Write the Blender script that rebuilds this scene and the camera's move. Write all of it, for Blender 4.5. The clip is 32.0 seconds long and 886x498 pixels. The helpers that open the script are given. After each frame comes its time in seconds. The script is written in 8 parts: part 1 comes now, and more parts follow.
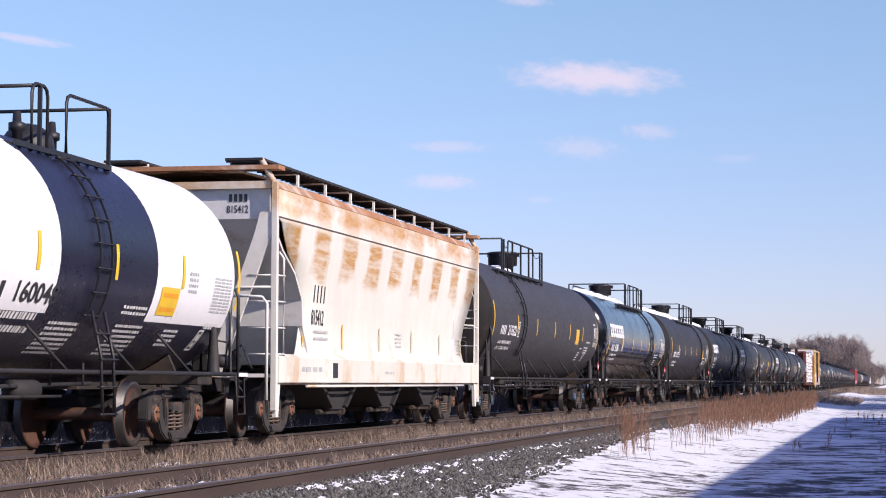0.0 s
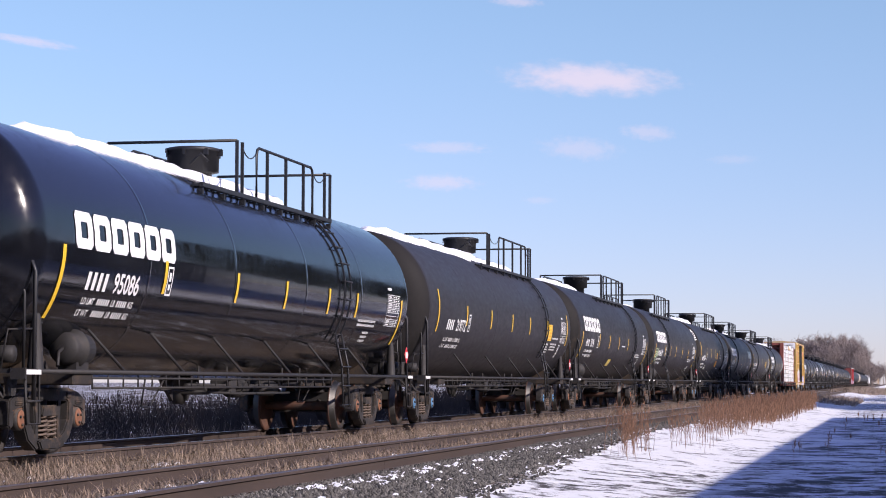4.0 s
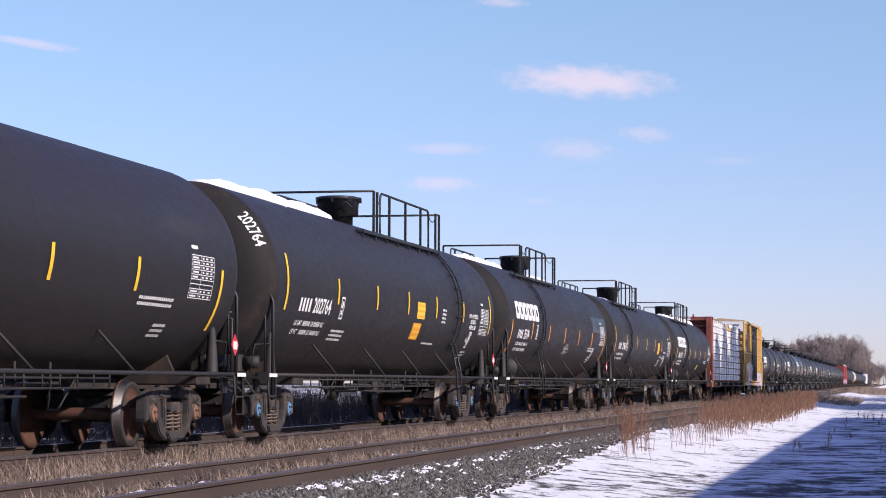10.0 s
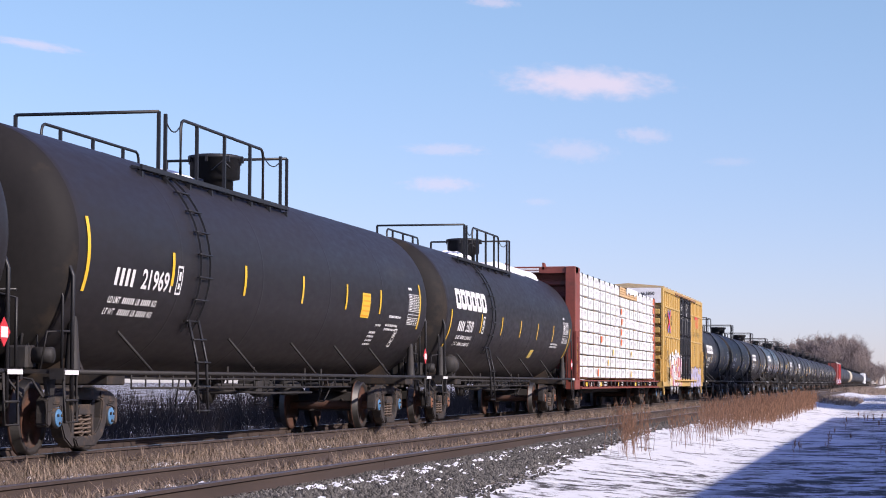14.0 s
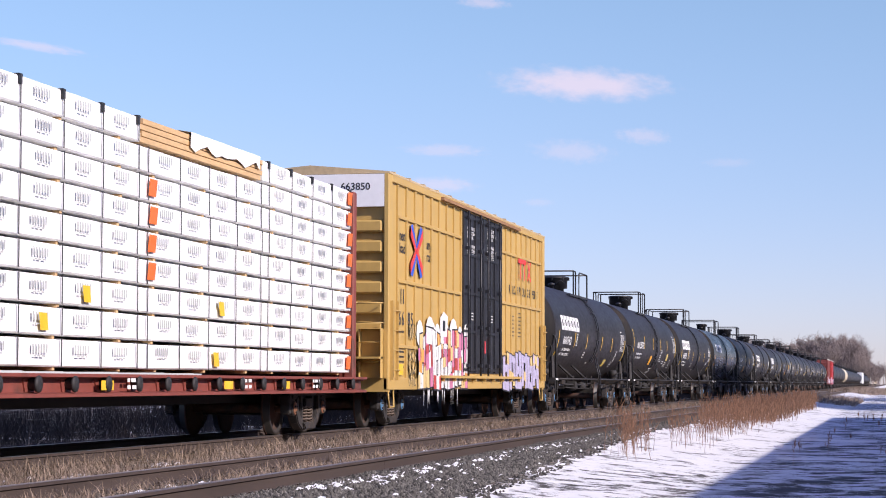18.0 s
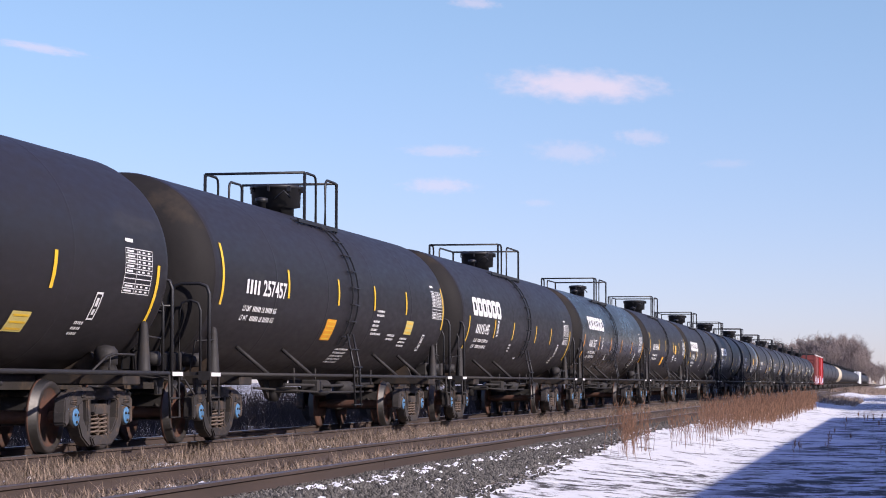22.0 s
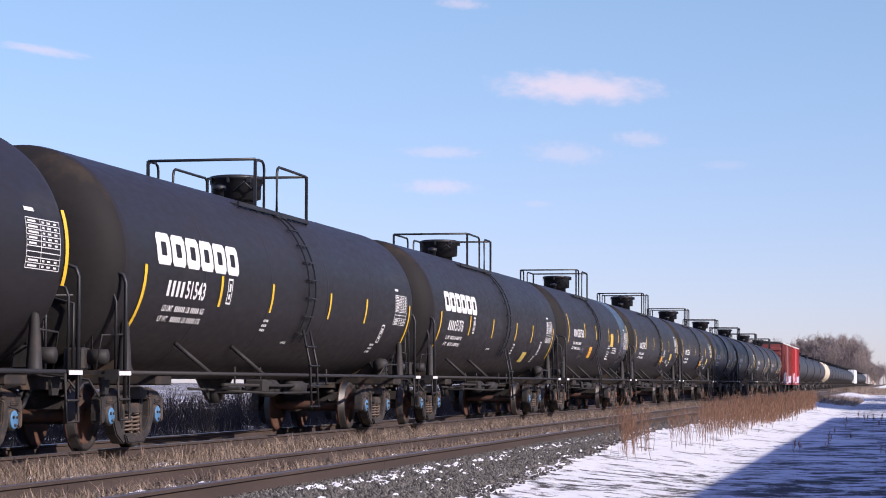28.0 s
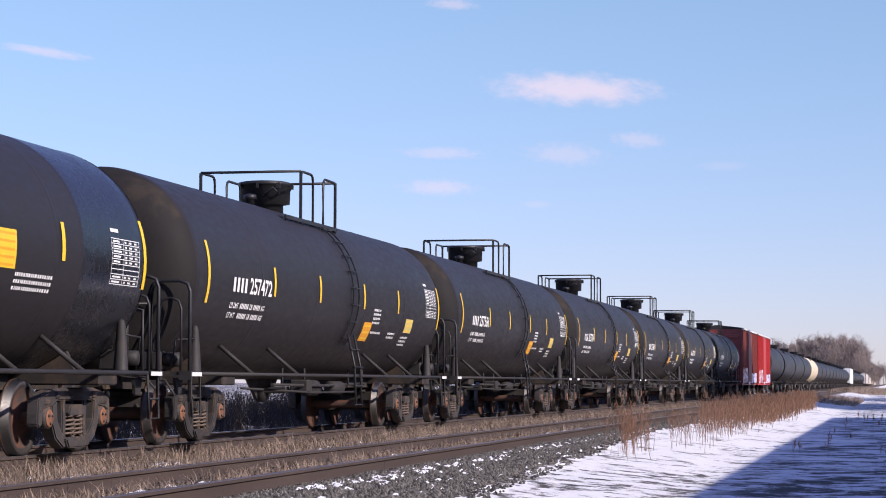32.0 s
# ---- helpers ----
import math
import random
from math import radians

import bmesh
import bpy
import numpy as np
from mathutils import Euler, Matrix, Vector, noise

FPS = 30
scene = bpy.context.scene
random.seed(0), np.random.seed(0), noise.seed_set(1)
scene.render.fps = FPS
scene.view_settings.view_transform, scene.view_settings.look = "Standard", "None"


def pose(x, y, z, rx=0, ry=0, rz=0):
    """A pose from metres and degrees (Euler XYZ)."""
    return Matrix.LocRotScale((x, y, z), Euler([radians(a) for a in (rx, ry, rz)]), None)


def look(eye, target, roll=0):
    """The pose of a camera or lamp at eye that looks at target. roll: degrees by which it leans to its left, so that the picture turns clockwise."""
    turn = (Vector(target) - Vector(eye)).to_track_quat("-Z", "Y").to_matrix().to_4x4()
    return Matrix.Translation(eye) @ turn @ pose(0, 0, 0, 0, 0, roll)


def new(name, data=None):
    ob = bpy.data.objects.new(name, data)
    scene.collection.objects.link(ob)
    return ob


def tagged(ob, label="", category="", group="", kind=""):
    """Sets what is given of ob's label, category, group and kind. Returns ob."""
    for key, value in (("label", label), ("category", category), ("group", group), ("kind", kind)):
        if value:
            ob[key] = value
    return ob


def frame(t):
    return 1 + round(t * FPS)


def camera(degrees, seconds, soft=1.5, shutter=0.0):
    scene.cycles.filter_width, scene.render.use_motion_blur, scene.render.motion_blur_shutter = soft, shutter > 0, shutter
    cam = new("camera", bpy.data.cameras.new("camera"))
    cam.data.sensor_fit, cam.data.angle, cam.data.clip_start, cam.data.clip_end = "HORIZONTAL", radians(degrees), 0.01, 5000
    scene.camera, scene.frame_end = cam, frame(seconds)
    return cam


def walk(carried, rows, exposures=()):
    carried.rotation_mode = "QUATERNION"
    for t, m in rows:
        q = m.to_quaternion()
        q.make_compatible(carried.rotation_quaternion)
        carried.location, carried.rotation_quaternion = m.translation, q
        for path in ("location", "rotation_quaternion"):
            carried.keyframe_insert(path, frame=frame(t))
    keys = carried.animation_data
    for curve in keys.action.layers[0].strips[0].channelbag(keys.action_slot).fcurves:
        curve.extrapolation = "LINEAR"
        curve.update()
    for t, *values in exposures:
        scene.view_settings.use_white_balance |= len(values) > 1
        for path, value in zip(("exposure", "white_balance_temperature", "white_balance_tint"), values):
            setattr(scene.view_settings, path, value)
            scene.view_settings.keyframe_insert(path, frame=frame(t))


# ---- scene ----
# ---------------------------------------------------------------- camera
cam = camera(23.75, 32.0, soft=1.0)
EYE = Vector((0.0, 0.0, 0.91))          # rail top is z = 0; the tracks run along y
YAW, PITCH, ROLL = radians(12.072), radians(3.62), 0.175
AIM = EYE + Vector((-math.sin(YAW) * math.cos(PITCH), math.cos(YAW) * math.cos(PITCH), math.sin(PITCH)))
STILL = look(EYE, AIM, ROLL)
walk(cam, [(0.0, STILL), (32.0, STILL)], exposures=[(0.0, 0.12, 6720.0, 24.0), (32.0, 0.12, 6720.0, 24.0)])

TRAIN_X, NEAR_X = -11.18, -6.83         # centre lines of the two tracks
SPEED = (12.4997, 0.0929, 0.1101)       # how the train's way grows with time


def way(t):
    """Metres that the train has rolled at t seconds, counted from 16 s."""
    u = (t - 16.0) / 16.0
    slow = 1.4 * (max(0.0, 3.7 - t) / 3.7) ** 1.5        # it still gathers speed at first
    return 16.0 * (SPEED[0] * u + SPEED[1] * u * u + SPEED[2] * u ** 3) + slow


# ---------------------------------------------------------------- world and sun
SUN_AZ, SUN_EL = radians(112.0), radians(29.0)   # from the tracks' direction, clockwise
to_sun = Vector((math.sin(SUN_AZ) * math.cos(SUN_EL), math.cos(SUN_AZ) * math.cos(SUN_EL), math.sin(SUN_EL)))
world = bpy.data.worlds.new("sky")
scene.world = world
world.use_nodes = True
wn = world.node_tree
sky = wn.nodes.new("ShaderNodeTexSky")
sky.sky_type = "NISHITA"
sky.sun_disc = False
sky.sun_elevation = SUN_EL
sky.sun_rotation = SUN_AZ
sky.altitude = 200.0
sky.air_density, sky.dust_density, sky.ozone_density = 0.7, 0.35, 2.5
cast = wn.nodes.new("ShaderNodeMix")          # the cold cast of a winter sky
cast.data_type, cast.blend_type = "RGBA", "MULTIPLY"
cast.inputs[0].default_value = 1.0
side = wn.nodes.new("ShaderNodeTexCoord")
rise = wn.nodes.new("ShaderNodeSeparateXYZ")
wn.links.new(side.outputs["Generated"], rise.inputs[0])
high = wn.nodes.new("ShaderNodeMapRange")
high.interpolation_type = "SMOOTHSTEP"
high.inputs[1].default_value, high.inputs[2].default_value = -0.02, 0.24
wn.links.new(rise.outputs[2], high.inputs[0])
tone = wn.nodes.new("ShaderNodeMix")          # lilac frost haze low down, clear cold blue above
tone.data_type = "RGBA"
tone.inputs[6].default_value = (0.81, 0.745, 0.86, 1)
tone.inputs[7].default_value = (1.10, 1.20, 1.09, 1)
wn.links.new(high.outputs[0], tone.inputs[0])
top = wn.nodes.new("ShaderNodeMapRange")
top.interpolation_type = "SMOOTHSTEP"
top.inputs[1].default_value, top.inputs[2].default_value = 0.185, 0.36
wn.links.new(rise.outputs[2], top.inputs[0])
deep = wn.nodes.new("ShaderNodeMix")          # deeper violet-blue towards the zenith
deep.data_type = "RGBA"
deep.inputs[7].default_value = (1.20, 1.11, 1.42, 1)
wn.links.new(top.outputs[0], deep.inputs[0])
wn.links.new(tone.outputs[2], deep.inputs[6])
wn.links.new(deep.outputs[2], cast.inputs[7])
wn.links.new(sky.outputs[0], cast.inputs[6])
wn.links.new(cast.outputs[2], wn.nodes["Background"].inputs[0])
wn.nodes["Background"].inputs[1].default_value = 0.145
sun_data = bpy.data.lights.new("sun", "SUN")
sun_data.energy, sun_data.angle, sun_data.color = 5.0, radians(0.53), (0.985, 0.955, 0.85)
sun = new("sun", sun_data)
sun.matrix_world = look((60, -20, 60), Vector((60, -20, 60)) - to_sun)


# ---------------------------------------------------------------- materials
def material(name, colour, rough=0.6, metal=0.0, vary=0.25, scale=3.0, fine=40.0, bump=0.0, spec=0.5, stain=None, amount=0.5,
             stain_scale=1.2, coat=0.0, stretch=(1, 1, 1), random_tone=0.0, island=0.0):
    """A surface with a base colour, tone that varies at two scales, optional stains of a second colour, and fine relief."""
    m = bpy.data.materials.new(name)
    m.use_nodes = True
    n, l = m.node_tree.nodes, m.node_tree.links
    b = n["Principled BSDF"]
    tex = n.new("ShaderNodeTexCoord")
    mp = n.new("ShaderNodeMapping")
    mp.inputs["Scale"].default_value = stretch
    l.new(tex.outputs["Object"], mp.inputs[0])
    big, small = n.new("ShaderNodeTexNoise"), n.new("ShaderNodeTexNoise")
    for t, s, d in ((big, scale, 5.0), (small, fine, 3.0)):
        l.new(mp.outputs[0], t.inputs["Vector"])
        t.inputs["Scale"].default_value, t.inputs["Detail"].default_value = s, d
    add = n.new("ShaderNodeMath")
    add.operation = "ADD"
    l.new(big.outputs[0], add.inputs[0])
    l.new(small.outputs[0], add.inputs[1])
    rng = n.new("ShaderNodeMapRange")
    rng.inputs[1].default_value, rng.inputs[2].default_value = 0.6, 1.4
    rng.inputs[3].default_value, rng.inputs[4].default_value = 1.0 - vary, 1.0 + vary
    l.new(add.outputs[0], rng.inputs[0])
    out = rng.outputs[0]
    if island:
        geo = n.new("ShaderNodeNewGeometry")
        r3 = n.new("ShaderNodeMapRange")
        r3.inputs[3].default_value, r3.inputs[4].default_value = 1.0 - island, 1.0 + island
        l.new(geo.outputs["Random Per Island"], r3.inputs[0])
        mul3 = n.new("ShaderNodeMath")
        mul3.operation = "MULTIPLY"
        l.new(out, mul3.inputs[0])
        l.new(r3.outputs[0], mul3.inputs[1])
        out = mul3.outputs[0]
    if random_tone:
        info = n.new("ShaderNodeObjectInfo")
        r2 = n.new("ShaderNodeMapRange")
        r2.inputs[3].default_value, r2.inputs[4].default_value = 1.0 - random_tone, 1.0 + random_tone
        l.new(info.outputs["Random"], r2.inputs[0])
        mul = n.new("ShaderNodeMath")
        mul.operation = "MULTIPLY"
        l.new(out, mul.inputs[0])
        l.new(r2.outputs[0], mul.inputs[1])
        out = mul.outputs[0]
    hue = n.new("ShaderNodeMix")
    hue.data_type, hue.blend_type = "RGBA", "MULTIPLY"
    hue.inputs[0].default_value = 1.0
    hue.inputs[6].default_value = (*colour, 1)
    l.new(out, hue.inputs[7])
    col = hue.outputs[2]
    if stain:
        sn = n.new("ShaderNodeTexNoise")
        sn.inputs["Scale"].default_value, sn.inputs["Detail"].default_value = stain_scale, 8.0
        sn.inputs["Roughness"].default_value = 0.65
        l.new(mp.outputs[0], sn.inputs["Vector"])
        sr = n.new("ShaderNodeMapRange")
        sr.inputs[1].default_value, sr.inputs[2].default_value = 0.66 - 0.3 * amount, 0.78 - 0.2 * amount
        l.new(sn.outputs[0], sr.inputs[0])
        mx = n.new("ShaderNodeMix")
        mx.data_type = "RGBA"
        l.new(sr.outputs[0], mx.inputs[0])
        l.new(col, mx.inputs[6])
        mx.inputs[7].default_value = (*stain, 1)
        col = mx.outputs[2]
    l.new(col, b.inputs["Base Color"])
    rr = n.new("ShaderNodeMapRange")
    rr.inputs[1].default_value, rr.inputs[2].default_value = 0.6, 1.4
    rr.inputs[3].default_value, rr.inputs[4].default_value = max(0.02, rough - 0.1), min(1.0, rough + 0.1)
    l.new(add.outputs[0], rr.inputs[0])
    l.new(rr.outputs[0], b.inputs["Roughness"])
    b.inputs["Metallic"].default_value = metal
    b.inputs["Specular IOR Level"].default_value = spec
    b.inputs["Coat Weight"].default_value = coat
    b.inputs["Coat Roughness"].default_value = 0.06
    if bump:
        bp = n.new("ShaderNodeBump")
        bp.inputs["Strength"].default_value = 0.6
        bp.inputs["Distance"].default_value = bump
        l.new(add.outputs[0], bp.inputs["Height"])
        l.new(bp.outputs[0], b.inputs["Normal"])
    return m


M_TANK = material("weathered_black_paint", (0.0205, 0.0183, 0.0200), 0.50, vary=0.14, scale=0.7, fine=9, spec=0.29, stain=(0.036, 0.032, 0.029), amount=0.2, stain_scale=0.9, stretch=(1, 0.35, 1))
M_GREYTANK = material("faded_grey_paint", (0.044, 0.042, 0.046), 0.55, vary=0.12, scale=0.7, fine=9, spec=0.3, stain=(0.058, 0.052, 0.048), amount=0.2, stain_scale=0.9, stretch=(1, 0.35, 1))
M_TANKB = material("sun_faded_black_paint", (0.027, 0.0255, 0.029), 0.52, vary=0.14, scale=0.7, fine=9, spec=0.28, stain=(0.042, 0.037, 0.033), amount=0.2, stain_scale=0.9, stretch=(1, 0.35, 1))
# brown dust on the heads, plus a darker base painting in their dim reflection
M_HEAD = material("dim_dusty_tank_head", (0.0185, 0.0168, 0.0165), 0.70, vary=0.25, scale=1.2, fine=12, spec=0.16, stain=(0.05, 0.038, 0.028), amount=0.35, stain_scale=0.8)
M_TICKO = material("orange_reflective_strip", (0.85, 0.36, 0.03), 0.4, vary=0.12, scale=5, fine=40)
M_GLOSS = material("glossy_black_paint", (0.006, 0.0065, 0.009), 0.13, vary=0.2, scale=0.8, fine=8, spec=0.50)
M_SEMI = material("semi_gloss_black_paint", (0.018, 0.0155, 0.0150), 0.30, vary=0.12, scale=0.8, fine=5, spec=0.17, coat=0.02, stain=(0.036, 0.030, 0.025), amount=0.45, stretch=(1, 0.4, 1))
M_NAVY = material("blue_black_band_paint", (0.014, 0.0145, 0.030), 0.32, vary=0.15, scale=1, fine=12, spec=0.4)
M_BAND = material("new_black_band_paint", (0.012, 0.013, 0.017), 0.28, vary=0.2, scale=1, fine=12, spec=0.5)
M_FRAME = material("dusty_black_steel", (0.022, 0.020, 0.020), 0.7, vary=0.35, scale=3, fine=30, bump=0.003, stain=(0.05, 0.038, 0.03), amount=0.3, stain_scale=3)
M_WEB = material("brown_dusted_steel", (0.022, 0.018, 0.016), 0.8, vary=0.3, scale=3, fine=25, stain=(0.075, 0.048, 0.03), amount=0.6, stain_scale=2)
M_RAILING = material("black_railing_steel", (0.016, 0.016, 0.018), 0.5, vary=0.2, scale=6, fine=40)
M_TRUCK = material("grimy_cast_steel", (0.033, 0.029, 0.028), 0.7, vary=0.35, scale=4, fine=30, bump=0.006, stain=(0.13, 0.085, 0.055), amount=0.38, stain_scale=3, random_tone=0.35)
M_SPRING = material("dusty_spring_steel", (0.13, 0.095, 0.075), 0.7, vary=0.3, scale=6, fine=40)
M_WHEEL = material("rusted_wheel_steel", (0.095, 0.042, 0.027), 0.75, vary=0.35, scale=3, fine=20, stain=(0.035, 0.03, 0.028), amount=0.6, stain_scale=2.5)
M_RIM = material("dark_wheel_rim", (0.035, 0.031, 0.030), 0.5, vary=0.3, scale=4, fine=30)
M_TREAD = material("polished_tread_steel", (0.08, 0.077, 0.075), 0.5, metal=1.0, vary=0.15)
M_CAP = material("blue_bearing_cap_paint", (0.07, 0.19, 0.35), 0.5, vary=0.3, scale=8, fine=40, stain=(0.08, 0.07, 0.06), amount=0.35, stain_scale=9)
M_CAPR = material("rusty_bearing_cap", (0.20, 0.085, 0.045), 0.7, vary=0.3, scale=8, fine=40)
M_YELLOW = material("yellow_reflective_strip", (0.80, 0.50, 0.03), 0.4, vary=0.12, scale=5, fine=40)
M_PALEY = material("pale_yellow_notice", (0.62, 0.50, 0.16), 0.5, vary=0.15, scale=4, fine=40)
M_SEAM = material("dark_seam_line", (0.10, 0.085, 0.07), 0.8, vary=0.2)
M_AMBER = material("amber_placard", (0.78, 0.33, 0.02), 0.5, vary=0.15, scale=4, fine=40)
M_WHITE = material("white_stencil_paint", (0.72, 0.72, 0.71), 0.55, vary=0.12, scale=6, fine=50)
M_INK = material("dark_stencil_ink", (0.03, 0.03, 0.035), 0.6, vary=0.2)
M_GREYINK = material("grey_print_ink", (0.42, 0.44, 0.43), 0.6, vary=0.2)
M_RED = material("red_placard", (0.62, 0.04, 0.05), 0.45, vary=0.15)
M_SNOW = material("packed_snow", (0.82, 0.83, 0.85), 0.75, vary=0.05, scale=2, fine=14, bump=0.03, spec=0.3)
M_RUST = material("rail_rust", (0.055, 0.038, 0.032), 0.8, vary=0.3, scale=1.5, fine=30, bump=0.002, stretch=(1, 0.3, 1))
M_RAILTOP = material("worn_rail_head", (0.30, 0.29, 0.30), 0.36, metal=0.9, vary=0.2, scale=2, fine=30, stretch=(1, 0.2, 1))
M_RAILDULL = material("dull_rail_head", (0.15, 0.125, 0.115), 0.45, metal=0.6, vary=0.3, scale=2, fine=30, stretch=(1, 0.2, 1))
M_TIE = material("weathered_tie_wood", (0.16, 0.12, 0.09), 0.85, vary=0.35, scale=4, fine=40, bump=0.006, stretch=(0.15, 1, 1), random_tone=0.25)
M_STONE = material("ballast_stone", (0.092, 0.086, 0.078), 0.85, vary=0.3, scale=6, fine=40, island=0.85)
M_WEED = material("dry_weed_stalk", (0.29, 0.155, 0.09), 0.85, vary=0.35, scale=3, fine=20, island=0.45)
# dead stalks darkened well below the weeds: the train's shadow put into colour
M_SHADEBRUSH = material("shade_dark_brush_stalk", (0.05, 0.036, 0.029), 0.9, vary=0.3, scale=3, fine=20, island=0.4)
M_STRAW = material("dry_grass_blade", (0.235, 0.176, 0.132), 0.85, vary=0.35, scale=3, fine=20, island=0.65)
M_BARK = material("bare_twig_bark", (0.215, 0.172, 0.155), 0.9, vary=0.3, scale=1, fine=8)
M_NEEDLE = material("dark_conifer_needles", (0.03, 0.045, 0.025), 0.8, vary=0.4, scale=1, fine=8)
M_CREAM = material("stained_cream_paint", (0.72, 0.70, 0.64), 0.55, vary=0.08, scale=1, fine=9, stain=(0.50, 0.24, 0.08), amount=0.18, stain_scale=0.7, stretch=(1, 0.6, 0.35))
M_WHITECAR = material("white_tank_paint", (0.82, 0.82, 0.82), 0.35, vary=0.05, scale=1, fine=9)
M_HOPRUST = material("rust_streaked_roof", (0.36, 0.17, 0.08), 0.8, vary=0.35, scale=1.2, fine=14, stain=(0.6, 0.52, 0.42), amount=0.5, stain_scale=1.4, bump=0.004)
M_DARKIN = material("dark_underframe", (0.025, 0.023, 0.023), 0.8, vary=0.3)
M_BOX = material("mustard_boxcar_paint", (0.50, 0.325, 0.10), 0.5, vary=0.10, scale=0.8, fine=10, stain=(0.42, 0.24, 0.07), amount=0.15, stain_scale=1.5, stretch=(1, 1, 0.3))
M_ROOFY = material("dusty_roof_paint", (0.50, 0.38, 0.22), 0.6, vary=0.2, scale=1.2, fine=12, stain=(0.30, 0.17, 0.08), amount=0.4, stain_scale=1.5)
M_GREYEND = material("dusty_grey_white_paint", (0.58, 0.57, 0.54), 0.6, vary=0.1, scale=1.2, fine=12, stain=(0.40, 0.30, 0.19), amount=0.2, stain_scale=1.2)
M_BOXRUST = material("rusty_edge_steel", (0.28, 0.15, 0.07), 0.8, vary=0.3, scale=3, fine=30)
M_DOOR = material("black_plug_door_paint", (0.018, 0.018, 0.022), 0.5, vary=0.3, scale=2, fine=20)
M_OXIDE = material("oxide_red_bulkhead_paint", (0.22, 0.055, 0.04), 0.6, vary=0.2, scale=1.5, fine=14, stain=(0.10, 0.04, 0.03), amount=0.35, stain_scale=1.6)
M_REDCAR = material("faded_red_boxcar_paint", (0.40, 0.028, 0.028), 0.55, vary=0.15, scale=1, fine=10)
M_BROWNCAR = material("boxcar_brown_paint", (0.22, 0.050, 0.042), 0.6, vary=0.2, scale=1, fine=10)
M_WRAP = material("white_lumber_wrap", (0.80, 0.80, 0.79), 0.45, vary=0.06, scale=2.5, fine=14, bump=0.012)
M_LUMBER = material("raw_sawn_lumber", (0.58, 0.38, 0.19), 0.7, vary=0.2, scale=2, fine=25, stretch=(1, 0.2, 1))
M_ORANGE = material("orange_mill_tag", (0.85, 0.16, 0.03), 0.5, vary=0.2)
M_STRAP = material("dark_steel_strap", (0.07, 0.07, 0.075), 0.5)


# ---------------------------------------------------------------- building helpers
def mesh_of(name, bm, mats, smooth=False):
    me = bpy.data.meshes.new(name)
    bm.normal_update()
    bm.to_mesh(me)
    bm.free()
    for m in mats if isinstance(mats, (list, tuple)) else [mats]:
        me.materials.append(m)
    if smooth:
        me.shade_smooth()
    return me


def put(name, me, parent=None, m=None, label=""):
    ob = new(name, me)
    if parent is not None:
        ob.parent = parent
    if m is not None:
        ob.matrix_basis = m
    if label:
        ob["label"] = label
    return ob


def part(name, bm, mat, parent, label="", smooth=False):
    ob = put(name, mesh_of(name, bm, mat, smooth), parent, None, label)
    if name in ("stencil_text", "graffiti", "owner_mark", "data_panel"):      # small print and spray, not to be picked apart
        ob["kind"] = "stuff"
    return ob


def box(bm, x0, x1, y0, y1, z0, z1, mi=0, bevel=0.0):
    vs = [bm.verts.new((x, y, z)) for x in (x0, x1) for y in (y0, y1) for z in (z0, z1)]
    fs = []
    for a in ((0, 1, 3, 2), (4, 6, 7, 5), (0, 4, 5, 1), (2, 3, 7, 6), (0, 2, 6, 4), (1, 5, 7, 3)):
        f = bm.faces.new([vs[i] for i in a])
        f.material_index = mi
        fs.append(f)
    if bevel:
        es = list({e for f in fs for e in f.edges})
        bmesh.ops.bevel(bm, geom=es, offset=bevel, segments=1, affect="EDGES")
    return vs


def tube(bm, pts, r, seg=8, mi=0, cap=True):
    """A round bar through the points."""
    pts = [Vector(p) for p in pts]
    rings = []
    for i, p in enumerate(pts):
        d = (pts[min(i + 1, len(pts) - 1)] - pts[max(i - 1, 0)]).normalized()
        a = d.cross(Vector((0, 0, 1)))
        if a.length < 1e-3:
            a = d.cross(Vector((1, 0, 0)))
        a.normalize()
        b = d.cross(a)
        rings.append([bm.verts.new(p + a * (r * math.cos(k * math.tau / seg)) + b * (r * math.sin(k * math.tau / seg))) for k in range(seg)])
    for u, v in zip(rings, rings[1:]):
        for k in range(seg):
            f = bm.faces.new((u[k], u[(k + 1) % seg], v[(k + 1) % seg], v[k]))
            f.material_index = mi
            f.smooth = True
    if cap:
        for rg, flip in ((rings[0], True), (rings[-1], False)):
            f = bm.faces.new(rg[::-1] if flip else rg)
            f.material_index = mi


def lathe(bm, prof, axis="y", seg=24, mi=0, centre=(0, 0, 0), smooth=True, mat_at=None):
    """A turned body: prof is a row of (along, radius)."""
    c = Vector(centre)
    rings = []
    for a, r in prof:
        ring = []
        for k in range(seg):
            t = k * math.tau / seg
            u, v = r * math.cos(t), r * math.sin(t)
            p = {"y": (u, a, v), "x": (a, u, v), "z": (u, v, a)}[axis]
            ring.append(bm.verts.new(c + Vector(p)))
        rings.append(ring)
    for i, (u, v) in enumerate(zip(rings, rings[1:])):
        for k in range(seg):
            f = bm.faces.new((u[k], u[(k + 1) % seg], v[(k + 1) % seg], v[k]))
            f.smooth = smooth
            f.material_index = mat_at(i, k) if mat_at else mi
    for rg in (rings[0], rings[-1]):
        f = bm.faces.new(rg)
        f.material_index = mi
    bmesh.ops.recalc_face_normals(bm, faces=bm.faces[:])


